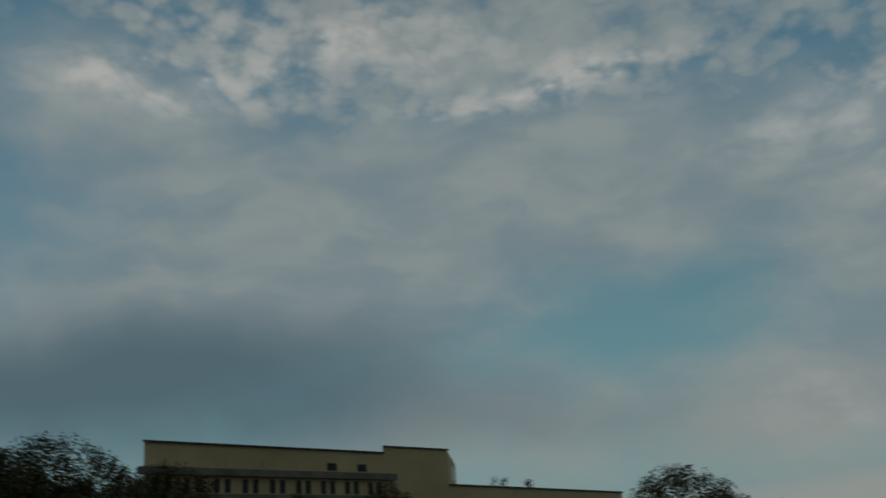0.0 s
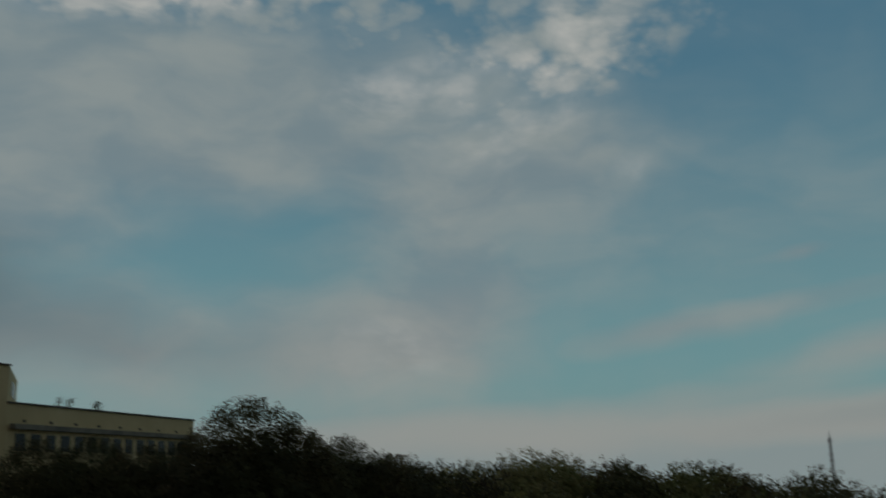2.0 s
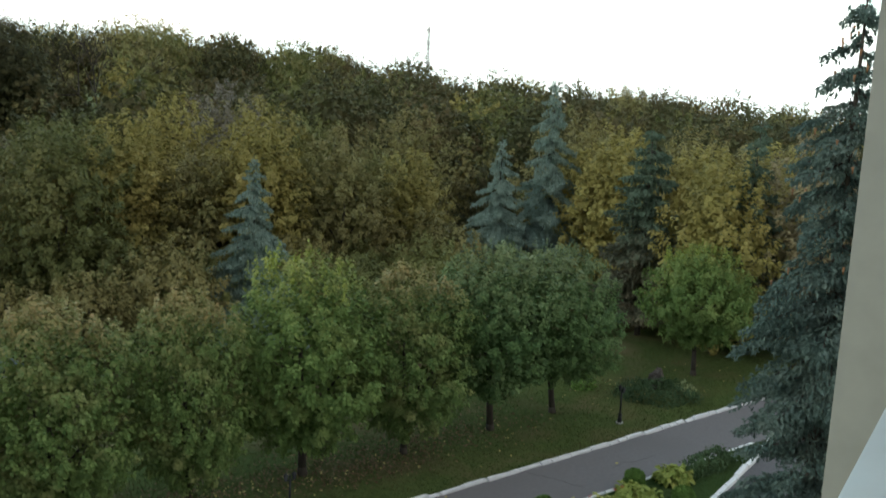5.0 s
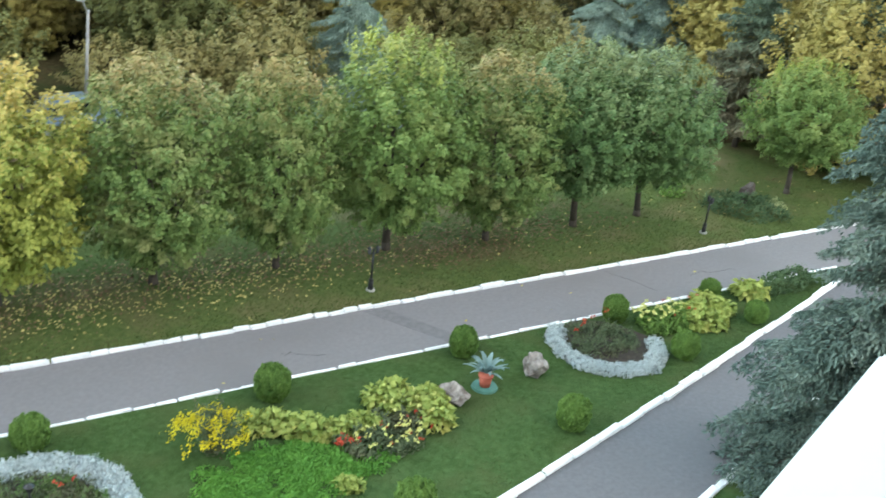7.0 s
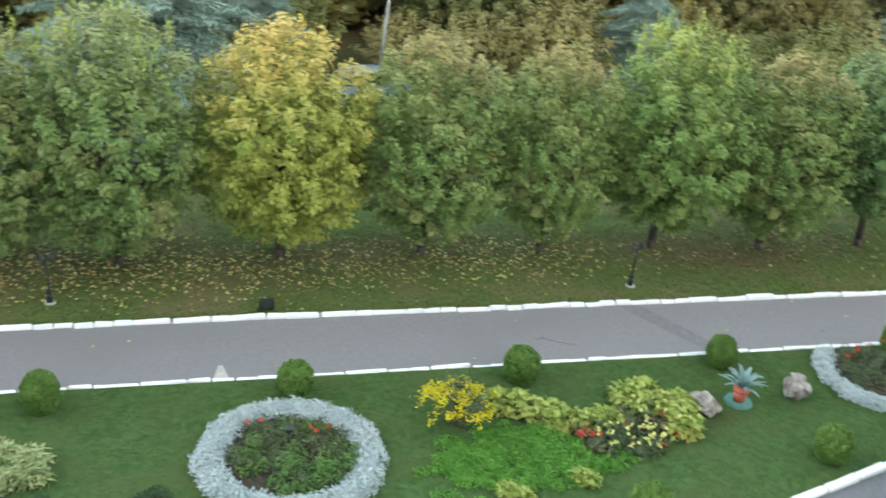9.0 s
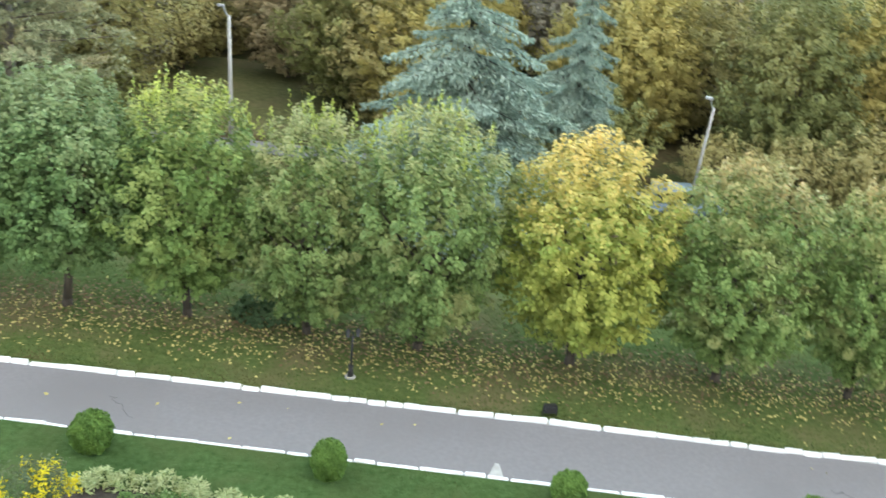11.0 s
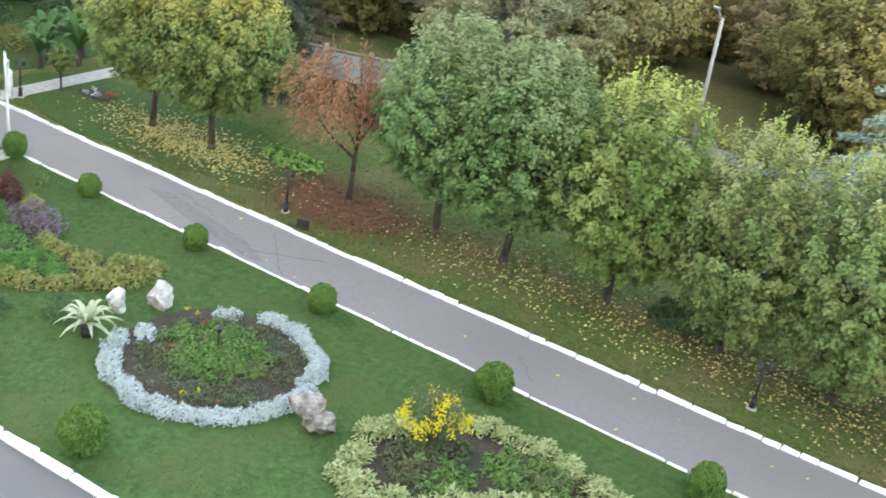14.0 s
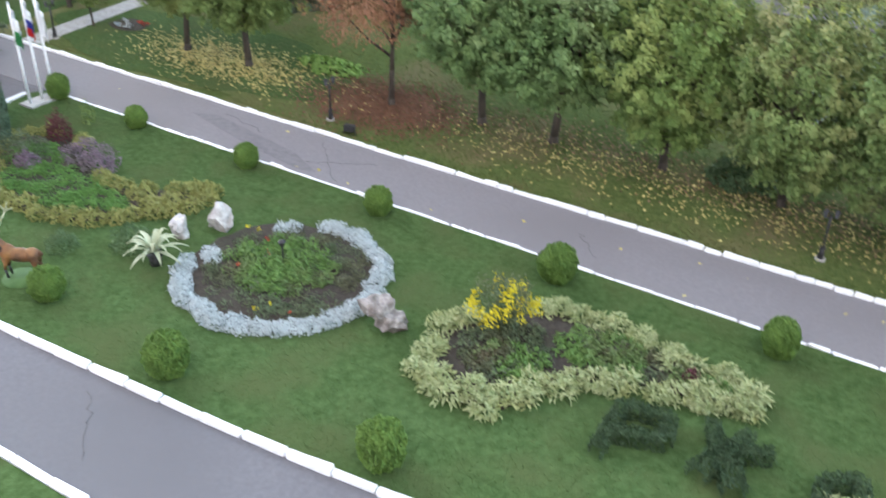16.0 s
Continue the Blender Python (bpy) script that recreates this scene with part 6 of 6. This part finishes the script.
def deer_statue():
    """A painted stag on a green plinth, one mesh."""
    bm = bmesh.new()

    def blob(p, s, turn=0.0, tilt=0.0):
        bmesh.ops.create_icosphere(bm, subdivisions=3, radius=1.0, matrix=Matrix.LocRotScale(p, Euler((0, tilt, turn)), s))

    blob((0.02, 0, 0.7), (0.46, 0.17, 0.19))
    blob((-0.3, 0, 0.75), (0.22, 0.18, 0.23))
    blob((0.34, 0, 0.72), (0.2, 0.17, 0.2))
    tube(bm, (-0.34, 0, 0.78), (-0.54, 0, 1.12), 0.16, 0.09, 12)
    blob((-0.6, 0, 1.18), (0.15, 0.08, 0.085), 0, -0.3)
    blob((-0.73, 0, 1.13), (0.075, 0.05, 0.05))
    blob((0.53, 0, 0.78), (0.07, 0.05, 0.08))
    for y in (-0.1, 0.1):
        blob((-0.5, y * 1.25, 1.24), (0.035, 0.08, 0.03))
        for x, k in ((-0.33, -0.07), (0.38, 0.09)):
            blob((x + k * 0.2, y, 0.6), (0.1, 0.065, 0.16))
            tube(bm, (x, y, 0.6), (x + k, y, 0.3), 0.065, 0.04, 8)
            tube(bm, (x + k, y, 0.3), (x + k * 0.4, y, 0.05), 0.036, 0.03, 8)
        p = [(-0.53, y * 0.6, 1.26), (-0.42, y * 1.9, 1.5), (-0.3, y * 2.9, 1.74), (-0.2, y * 3.0, 2.0)]
        for k in range(3):
            tube(bm, p[k], p[k + 1], 0.034 - 0.007 * k, 0.028 - 0.008 * k, 6)
        for b, e in ((p[1], (-0.66, y * 2.3, 1.72)), (p[2], (-0.5, y * 3.4, 1.95)), (p[2], (-0.12, y * 3.6, 1.82)), (p[0], (-0.74, y * 1.3, 1.48))):
            tube(bm, b, e, 0.026, 0.008, 6)
    tube(bm, (-0.1, 0, -0.05), (-0.1, 0, 0.06), 0.5, 0.42, 20)
    me = bm_mesh("deer_statue", bm, DEER_COAT, True)
    me.materials.append(BANANA)
    me.materials.append(AGAVE_STRIPE)
    me.materials.append(BLACK_POT)
    for f in me.polygons:
        z, x = f.center.z, f.center.x
        f.material_index = 1 if z < 0.075 else 2 if z > 1.27 else 3 if z < 0.3 or (-0.5 < x < -0.38 and 0.85 < z < 1.1) else 0
    ob = tagged(new("deer_statue", me), "painted brown stag statue with pale antlers on the lawn", "statue")
    ob.matrix_basis = Matrix.LocRotScale((-17.85, 11.25, LAWN), Euler((0, 0, 0.45)), (0.92, 0.92, 0.92))


deer_statue()


def figurine():
    bm = bmesh.new()
    tube(bm, (0, 0, 0), (0, 0, 0.16), 0.3, 0.28, 12)
    tube(bm, (0, 0, 0.16), (0, 0, 0.62), 0.24, 0.17, 12)
    bmesh.ops.create_icosphere(bm, subdivisions=2, radius=0.14, matrix=Matrix.Translation((0, 0, 0.74)))
    tube(bm, (0, 0, 0.8), (0, 0, 0.98), 0.13, 0.08, 10)
    me = bm_mesh("garden_figurine", bm, RED_PAINT, True)
    me.materials.append(CONCRETE)
    for f in me.polygons:
        f.material_index = 1 if f.center.z > 0.78 else 0
    ob = tagged(new("garden_figurine", me), "small red painted garden figurine on the lawn's edge", "statue")
    ob.matrix_basis = place(-25.1, 14.02, LAWN)


figurine()


def clipped_mound():
    t = thing("clipped_mound", "tall clipped arch-shaped evergreen mound", "bush", "", place(-24.95, 15.6, LAWN, -0.5))
    g = np.random.default_rng(230)
    lists = []
    for cx, w, h in ((-0.5, 0.72, 2.25), (0.55, 0.66, 2.0)):
        n = 4200
        d = sphere_dirs(g, n)
        d[:, 2] = np.abs(d[:, 2])
        z = np.where(g.random(n) < 0.55, g.random(n) * 0.55, 0.55 + 0.45 * d[:, 2])
        r = np.where(z < 0.55, 1.0 - 0.1 * (0.55 - z), np.sqrt(np.clip(1 - ((z - 0.55) / 0.45) ** 2, 0, 1)))
        flat = unit(d * np.array([1, 1, 0]) + 1e-6)
        pts = np.stack([cx + flat[:, 0] * r * w, flat[:, 1] * r * w * 0.9, z * h], 1) * g.uniform(0.97, 1.03, (n, 1))
        lists.append(leaves(g, pts, flat + np.array([0, 0, 0.3]), 0.16, 0.06, 0.2, 1.2))
    v, f = join(lists)
    part("foliage", mesh_of("foliage", v, f, MOUND), t)
    bm = bmesh.new()
    for x in (-0.45, 0.5):
        tube(bm, (x, 0, -0.05), (x, 0, 1.9), 0.5, 0.42, 10)
    part("stem", bm_mesh("stem", bm, BARK), t)


clipped_mound()


def flagpole(x, y, h, cloths):
    t = thing("flagpole", "thin white flagpole with a hanging flag", "flagpole", "flagpoles", place(x, y, 0.1))
    bm = bmesh.new()
    tube(bm, (0, 0, 0), (-0.12, 0, h), 0.045, 0.035, 10)
    part("pole", bm_mesh("pole", bm, WHITE_PAINT, True), t)
    bm = bmesh.new()
    tube(bm, (-0.12, 0, h), (-0.12, 0, h + 0.08), 0.05, 0.02, 8)
    part("finial", bm_mesh("finial", bm, STEEL), t)
    bm = bmesh.new()
    rows = []
    for j in range(11):
        q = j / 10
        row = []
        for i in range(6):
            u = i / 5
            row.append(bm.verts.new((-0.07 + u * 0.34 * (0.5 + 0.5 * q) + 0.03 * math.sin(u * 9 + q * 4), 0.07 * math.sin(u * 8 + q * 3), h - 0.12 - q * 1.05 - u * 0.38 * (1 - q * 0.4))))
        rows.append(row)
    for j in range(10):
        for i in range(5):
            f = bm.faces.new((rows[j][i], rows[j][i + 1], rows[j + 1][i + 1], rows[j + 1][i]))
            f.material_index = min(len(cloths) - 1, j * len(cloths) // 10)
    bmesh.ops.solidify(bm, geom=bm.faces[:], thickness=0.004)
    me = bm_mesh("flag", bm, cloths[0], True)
    for c in cloths[1:]:
        me.materials.append(c)
    part("flag", me, t)


flagpole(-25.75, 17.75, 3.15, [WHITE_PAINT, FLAG_GREEN])
flagpole(-25.77, 18.22, 3.3, [WHITE_PAINT, FLAG_BLUE, FLAG_RED])
flagpole(-25.82, 18.7, 3.15, [WHITE_PAINT])
bm = bmesh.new()
box(bm, -26.05, 17.55, 0.0, -25.45, 18.9, 0.13, 0.02)
tagged(new("flag_base", bm_mesh("flag_base", bm, CONCRETE)), "low pale concrete base of the flagpoles", "plinth")

# ---- under and behind the trees ----
plant("juniper", "spreading dark green juniper beside the path", "bush", "", [("foliage", DARK_BUSH, [leaf_mound(np.random.default_rng(240), 2600, 1.9, 1.3, 0.75, 0.16, 0.35)])], place(29.8, 24.0, 0, -0.6))
plant("gold_shrub", "pale yellow shrub beside the juniper", "shrub", "", [("foliage", HOSTA, [leaf_mound(np.random.default_rng(241), 420, 0.55, 0.5, 0.6, 0.13)])], place(30.9, 23.6))
plant("dark_shrub", "dark green leafy shrub under the maples", "bush", "", [("foliage", DARK_BUSH, [leaf_mound(np.random.default_rng(242), 900, 1.1, 0.7, 0.75, 0.18, 0.6)])], place(-5.7, 25.5))
plant("leafy_plant", "low pale green leafy plants under the trees", "plant", "", [("foliage", BIG_LEAF, [leaf_mound(np.random.default_rng(243), 420, 1.5, 0.7, 0.3, 0.2, 0.8)])], place(-20.2, 25.8))
plant("leafy_plant", "low pale green leafy plants under the trees", "plant", "", [("foliage", BIG_LEAF, [leaf_mound(np.random.default_rng(244), 300, 0.5, 0.5, 0.7, 0.14, 0.8)])], place(28.0, 26.3))
soil_bed("small_bed", circle(-29.0, 24.8, 0.8, 0.6, 24, 0.04, 6), "small dark bed with white and red flowers", 0.02)
blossoms("white_flowers", "white flowers in the small dark bed", 245, scatter(rng, 12, -29.1, 24.7, 0.45, 0.3), 0.08, 0.16, 0.09, SILVER)
blossoms("red_flowers", "orange and red flowers in the small dark bed", 246, scatter(rng, 6, -28.5, 25.0, 0.3, 0.2), 0.1, 0.22, 0.08, RED_FLOWER)


def banana(x, y, s, seed):
    t = thing("banana_plant", "banana plant with large drooping green leaves", "plant", "banana plants", place(x, y, 0, seed, s))
    g = np.random.default_rng(seed)
    bm = bmesh.new()
    tube(bm, (0, 0, -0.05), (0, 0, 0.9), 0.14, 0.09, 10)
    part("stem", bm_mesh("stem", bm, BARK), t)
    for k in range(11):
        a, lift = k * 2.4 + g.uniform(-0.2, 0.2), g.uniform(0.5, 1.0)
        bm = bmesh.new()
        prev = None
        for j in range(9):
            q = j / 8
            r, z = 1.35 * q * (1.2 - 0.6 * lift), 0.85 + 1.5 * lift * math.sin(q * 2.1)
            w = 0.2 * math.sin(math.pi * min(0.97, 0.12 + q * 0.86)) + 0.01
            c, s_ = math.cos(a), math.sin(a)
            row = [bm.verts.new((c * r - s_ * e * w, s_ * r + c * e * w, z - abs(e) * 0.07)) for e in (-1, 0, 1)]
            if prev:
                for i in (0, 1):
                    bm.faces.new((prev[i], prev[i + 1], row[i + 1], row[i]))
            prev = row
        part("leaf", bm_mesh("leaf", bm, BANANA, True), t)


for k, (x, y, s) in enumerate([(-32.5, 25.0, 0.78), (-32.1, 26.5, 0.88), (-33.3, 26.0, 0.86), (-33.0, 27.4, 0.95)]):
    banana(x, y, s, k + 3)


def small_tree(x, y, seed):
    rng_y = np.random.default_rng(seed)
    tree = thing("young_tree", "thin young tree with hanging pale leaves", "tree", "young trees", place(x, y, 0, 0, 0.72))
    part("trunk", trunk_mesh(rng_y, 1.2, 2.3, 0.06, 0.65, BARK), tree)
    v, f = spray_crown(rng_y, 2.4, 1.1, 0.7, 60, 12, 0.13, 0.4)
    part("crown", mesh_of("crown", v, f, MAPLE_LIME), tree)


small_tree(-30.0, 24.0, 250)


def floodlight(x, y):
    t = thing("floodlight", "small black floodlight behind the kerb", "lamp", "floodlights", place(x, y, 0, 0.2))
    bm = bmesh.new()
    box(bm, -0.17, -0.09, 0.1, 0.17, 0.09, 0.32, 0.02)
    part("housing", bm_mesh("housing", bm, BLACK_IRON), t)
    bm = bmesh.new()
    box(bm, -0.19, -0.03, -0.02, -0.175, 0.03, 0.22)
    box(bm, 0.175, -0.03, -0.02, 0.19, 0.03, 0.22)
    box(bm, -0.19, -0.03, -0.02, 0.19, 0.03, 0.0)
    part("bracket", bm_mesh("bracket", bm, BLACK_IRON), t)


floodlight(2.4, 21.95)
floodlight(-16.5, 21.85)
slab("paint_mark", [(0.95, 19.0), (1.28, 19.0), (1.18, 19.5), (1.08, 19.52)], 0.0, 0.027, CONCRETE, "small worn white paint mark on the asphalt", "paint mark")


def crack(points, w):
    """A thin jagged crack across the asphalt."""
    p = np.array(points)
    d = unit(np.gradient(p, axis=0))
    nrm = np.stack([-d[:, 1], d[:, 0]], 1) * w
    slab("asphalt_crack", [tuple(v) for v in p + nrm] + [tuple(v) for v in (p - nrm)[::-1]], 0.0, 0.026, CRACK, "dark crack in the asphalt", "crack")


for k, (a, b) in enumerate([((-17.0, 19.3), (-14.6, 20.6)), ((-16.8, 20.9), (-15.0, 19.1)), ((8.9, 20.1), (9.9, 19.6)), ((23.0, 20.2), (25.0, 20.0)), ((-8.2, 20.4), (-7.4, 19.6)), ((-13.6, 9.4), (-12.2, 8.0)), ((-20.5, 20.8), (-18.6, 20.4)), ((20.5, 21.3), (21.3, 19.6))]):
    g = np.random.default_rng(k)
    q = np.linspace(0, 1, 12)[:, None]
    crack(np.array(a) * (1 - q) + np.array(b) * q + g.normal(size=(12, 2)) * 0.05, 0.008)


plant("round_bush", "dark round bush at the edge of the yard", "bush", "", [("foliage", DARK_BUSH, [leaf_mound(np.random.default_rng(247), 1500, 0.95, 0.95, 1.15, 0.11)])], place(-38.9, 30.7))
plant("low_shrub", "brownish green spreading shrub on the far lawn", "shrub", "", [("foliage", WOOD_GREEN, [leaf_mound(np.random.default_rng(248), 1400, 1.25, 0.9, 1.0, 0.1)])], place(-35.6, 26.0))
rock(249, 0.42, 0.3, 0.22, -35.9, 24.7, 0.4, WHITE_STONE, "pale low rock on the far lawn")

# fence, gate house and parked car behind the trees
def fence_run(x0, y0, x1, y1, h, n):
    t = thing("fence", "pale grey metal fence with concrete posts", "fence", "")
    for k in range(n + 1):
        q = k / n
        bm = bmesh.new()
        x, y = x0 + (x1 - x0) * q, y0 + (y1 - y0) * q
        box(bm, x - 0.09, y - 0.09, -0.1, x + 0.09, y + 0.09, h + 0.1, 0.02)
        part("post", bm_mesh("post", bm, CONCRETE), t)
        if k < n:
            bm = bmesh.new()
            xa, ya, xb, yb = x, y, x0 + (x1 - x0) * (k + 1) / n, y0 + (y1 - y0) * (k + 1) / n
            tube(bm, (xa, ya, h * 0.15), (xb, yb, h * 0.15), 0.03, 0.03, 6)
            tube(bm, (xa, ya, h * 0.95), (xb, yb, h * 0.95), 0.03, 0.03, 6)
            for j in range(12):
                u = (j + 0.5) / 12
                tube(bm, (xa + (xb - xa) * u, ya + (yb - ya) * u, h * 0.1), (xa + (xb - xa) * u, ya + (yb - ya) * u, h), 0.015, 0.015, 4)
            part("grille", bm_mesh("grille", bm, STEEL), t)
            bm = bmesh.new()
            tube(bm, (xa, ya + 0.06, h * 0.5), (xb, yb + 0.06, h * 0.5), h * 0.36, h * 0.36, 4)
            for v in bm.verts:
                v.co.y = ya + (yb - ya) * (v.co.x - xa) / (xb - xa) + 0.06 + (0.01 if v.co.z > h * 0.5 else 0.0)
            part("panel", bm_mesh("panel", bm, FENCE_BLUE), t, "grey-blue sheet panel")


fence_run(-27.6, 33.6, -20.0, 36.5, 1.6, 4)
fence_run(-50.0, 30.0, -43.4, 34.6, 1.0, 4)


def car(x, y, turn):
    t = thing("parked_car", "pale blue-grey car parked behind the trees", "car", "", place(x, y, 0.02, turn))
    bm = bmesh.new()
    box(bm, -2.0, -0.8, 0.3, 2.0, 0.8, 0.85, 0.14)
    box(bm, -1.2, -0.7, 0.8, 0.9, 0.7, 1.4, 0.22)
    part("body", bm_mesh("body", bm, BLUE_CAR, True), t)
    bm = bmesh.new()
    box(bm, -1.0, -0.715, 0.92, 0.7, 0.715, 1.26, 0.05)
    part("window", bm_mesh("window", bm, WINDOW_DARK), t)
    for wx in (-1.25, 1.25):
        for wy in (-0.75, 0.75):
            bm = bmesh.new()
            tube(bm, (wx, wy - 0.1, 0.3), (wx, wy + 0.1, 0.3), 0.3, 0.3, 14)
            w = part("wheel", bm_mesh("wheel", bm, BLACK_POT), t)
            bm = bmesh.new()
            tube(bm, (wx, wy - 0.105, 0.3), (wx, wy + 0.105, 0.3), 0.17, 0.17, 10)
            part("rim", bm_mesh("rim", bm, STEEL), w)


car(7.9, 38.6, 0.2)


def yard_gate():
    t = thing("yard_gate", "white sheet-metal gate between two thin posts", "gate", "", place(-41.3, 33.8, 0, 0.55))
    for x in (-1.5, 1.5):
        bm = bmesh.new()
        tube(bm, (x, 0, -0.1), (x, 0, 3.6), 0.07, 0.06, 8)
        part("post", bm_mesh("post", bm, WHITE_PAINT), t)
    for x in (-0.72, 0.72):
        bm = bmesh.new()
        for x0, z0, x1, z1 in ((-0.66, 0.15, 0.66, 0.22), (-0.66, 2.1, 0.66, 2.17), (-0.66, 0.22, -0.59, 2.1), (0.59, 0.22, 0.66, 2.1)):
            box(bm, x + x0, -0.03, z0, x + x1, 0.03, z1)
        leaf = part("gate_frame", bm_mesh("gate_frame", bm, STEEL), t)
        bm = bmesh.new()
        box(bm, x - 0.58, -0.012, 0.9, x + 0.58, 0.012, 2.09)
        part("panel", bm_mesh("panel", bm, WHITE_PAINT), leaf)
        bm = bmesh.new()
        for k in range(8):
            box(bm, x - 0.52 + k * 0.14, -0.01, 0.22, x - 0.49 + k * 0.14, 0.01, 0.9)
        part("bar_grille", bm_mesh("bar_grille", bm, STEEL), leaf)


yard_gate()
slab("tree_island", circle(-32.2, 16.6, 1.7, 1.3, 28, 0.03, 9), -0.05, 0.08, GRASS, "small grassy island round a pine", "lawn")
for x, y, s in [(-36.6, 23.0, 1.3), (-39.5, 27.5, 2.2), (-36.4, 29.0, 2.0), (-38.4, 30.4, 1.8), (-34.6, 30.2, 1.5)]:
    plant("low_bush", "dark green loose bush on the shaded lawn", "bush", "", [("foliage", DARK_BUSH, [leaf_mound(np.random.default_rng(int(500 + x)), 500, 0.55, 0.55, 0.6, 0.12, 0.45)])], place(x, y, 0, x, s))


slab("park_lawn", circle(-25.2, 24.5, 6.8, 2.75, 40, 0.04, 12), -0.05, 0.014, GRASS, "greener patch of lawn beside the path", "lawn")


# ---- fallen leaves and grass ----
def fallen(name, label, seed, spots, size, material, z=0.012):
    g = np.random.default_rng(seed)
    n = len(spots)
    pts = np.column_stack([spots, np.full(n, z) + g.uniform(0, 0.03, n)])
    v, f = leaves(g, pts, np.tile([0, 0, 2.2], (n, 1)), size, size * 0.85, 0.12)
    tagged(new(name, mesh_of(name, v.tolist(), f.tolist(), material)), label, "leaves", kind="stuff")


lf = np.random.default_rng(300)


def drift(n, x, y, sx, sy):
    """Leaves thinning out from the middle."""
    return np.column_stack([lf.normal(x, sx, n), lf.normal(y, sy, n)])


spots = [drift(40, x, 24.4, 1.4, 0.9) for x in (21.9, 18, 14.5)] + [drift(150, x, 24.4, 1.6, 0.75) for x in (10.7, 7.1, -1.2, -4.4, -7.8)] + [drift(120, x, 24.2, 1.5, 0.8) for x in (-11.2, -13.6)]
spots += [drift(300, 3.0, 24.0, 2.3, 0.85), drift(90, 10.6, 24.9, 1.3, 0.5), scatter(lf, 180, 0.0, 23.4, 15, 1.0), scatter(lf, 80, -8, 22.8, 9, 0.8), scatter(lf, 60, 31, 25, 5, 2.0), scatter(lf, 90, -19.5, 23.8, 3, 1.3)]
spots = np.concatenate(spots + [drift(170, x, 24.3, 1.7, 0.9) for x in (8.5, 4.0, 0.5, -3.0, -6.5, -10.0)])
fallen("fallen_leaves", "yellow leaves fallen on the grass under the trees", 301, spots[spots[:, 1] > PATH_FAR + 0.35], 0.096, LITTER, 0.045)
brown = np.concatenate([drift(600, x, 25.2, 1.9, 0.8) for x in (21, 18, 14.5, 10.7, 7.1, 3, -1.2, -4.4, -7.8, -11.2, -13.6)] + [drift(500, 16.4, 24.2, 1.2, 0.5), drift(500, 0.5, 23.9, 2.5, 0.6)])
fallen("leaf_litter", "brown leaf litter on the bare soil under the trees", 305, brown[brown[:, 1] > PATH_FAR + 0.8], 0.1, BROWN_LITTER, 0.02)
carpet = drift(3000, -23.6, 24.2, 1.75, 0.8)
fallen("fallen_leaves", "thick scatter of yellow leaves under the yellow-green maples", 302, carpet[carpet[:, 1] > PATH_FAR + 0.35], 0.11, LITTER)
fallen("fallen_leaves", "scatter of rust-red leaves under the rowan", 303, drift(9500, -16.8, 24.2, 1.2, 0.85), 0.09, LITTER_RED, 0.03)
fallen("fallen_leaves", "a few leaves lying on the asphalt path", 304, np.column_stack([lf.uniform(-25, 25, 26), lf.uniform(19.2, 21.3, 26)]), 0.12, LITTER, 0.03)


def turf(name, label, n, sampler, z, h, material, seed, flat=0.6):
    """Single blades of grass, each one triangle."""
    g = np.random.default_rng(seed)
    p = sampler(g, n)
    n = len(p)
    a = g.uniform(0, 6.28, n)
    w = g.uniform(0.012, 0.026, n)
    hh = h * g.uniform(0.4, 1.3, n)
    lean = g.normal(size=(n, 2)) * hh[:, None] * flat
    b = np.stack([np.cos(a) * w, np.sin(a) * w], 1)
    v = np.stack([np.column_stack([p - b, np.full(n, z - 0.01)]), np.column_stack([p + b, np.full(n, z - 0.01)]), np.column_stack([p + lean, z + hh])], 1).reshape(-1, 3)
    f = np.arange(3 * n).reshape(-1, 3)
    tagged(new(name, mesh_of(name, v.tolist(), f.tolist(), material)), label, "grass", kind="stuff")


def garden_spots(g, n):
    x = g.uniform(-26, 29, n)
    edge = np.interp(x, garden_line[:, 0][np.argsort(garden_line[:, 0])], garden_line[:, 1][np.argsort(garden_line[:, 0])]) + 0.12
    return np.column_stack([x, edge + (PATH_NEAR - 0.15 - edge) * g.random(n)])


def park_spots(g, n):
    return np.column_stack([g.uniform(-32, 38, n), PATH_FAR + 0.25 + 7.0 * g.random(n) ** 1.4])


turf("grass_blades", "short mown grass of the garden lawn", 170000, garden_spots, LAWN, 0.02, TURF, 310, 2.0)
turf("grass_blades", "thin dull grass under the trees", 110000, park_spots, 0.0, 0.05, PARK_TURF, 311)

# ---- kerb stones ----
kerb("kerb_far", [(x, far_edge(x) + 0.075) for x in np.arange(-62, 46, 0.4)], 0.15, 0.1, [0.45, 0.45, 0.45, 0.9, 0.9], "row of thick whitewashed kerb stones along the path")
kerb("kerb_near", [(x, PATH_NEAR - 0.06) for x in np.arange(-25.6, 30, 0.4)], 0.12, 0.085, [0.5, 0.5, 1.0], "low narrow whitewashed edging stones along the path")
kerb("kerb_driveway", garden_line, 0.17, 0.13, [1.0, 0.9], "whitewashed kerb stones round the garden island")
kerb("kerb_house", house_line[80:], 0.17, 0.12, [1.0, 0.9], "whitewashed kerb stones on the house side of the driveway", 120)
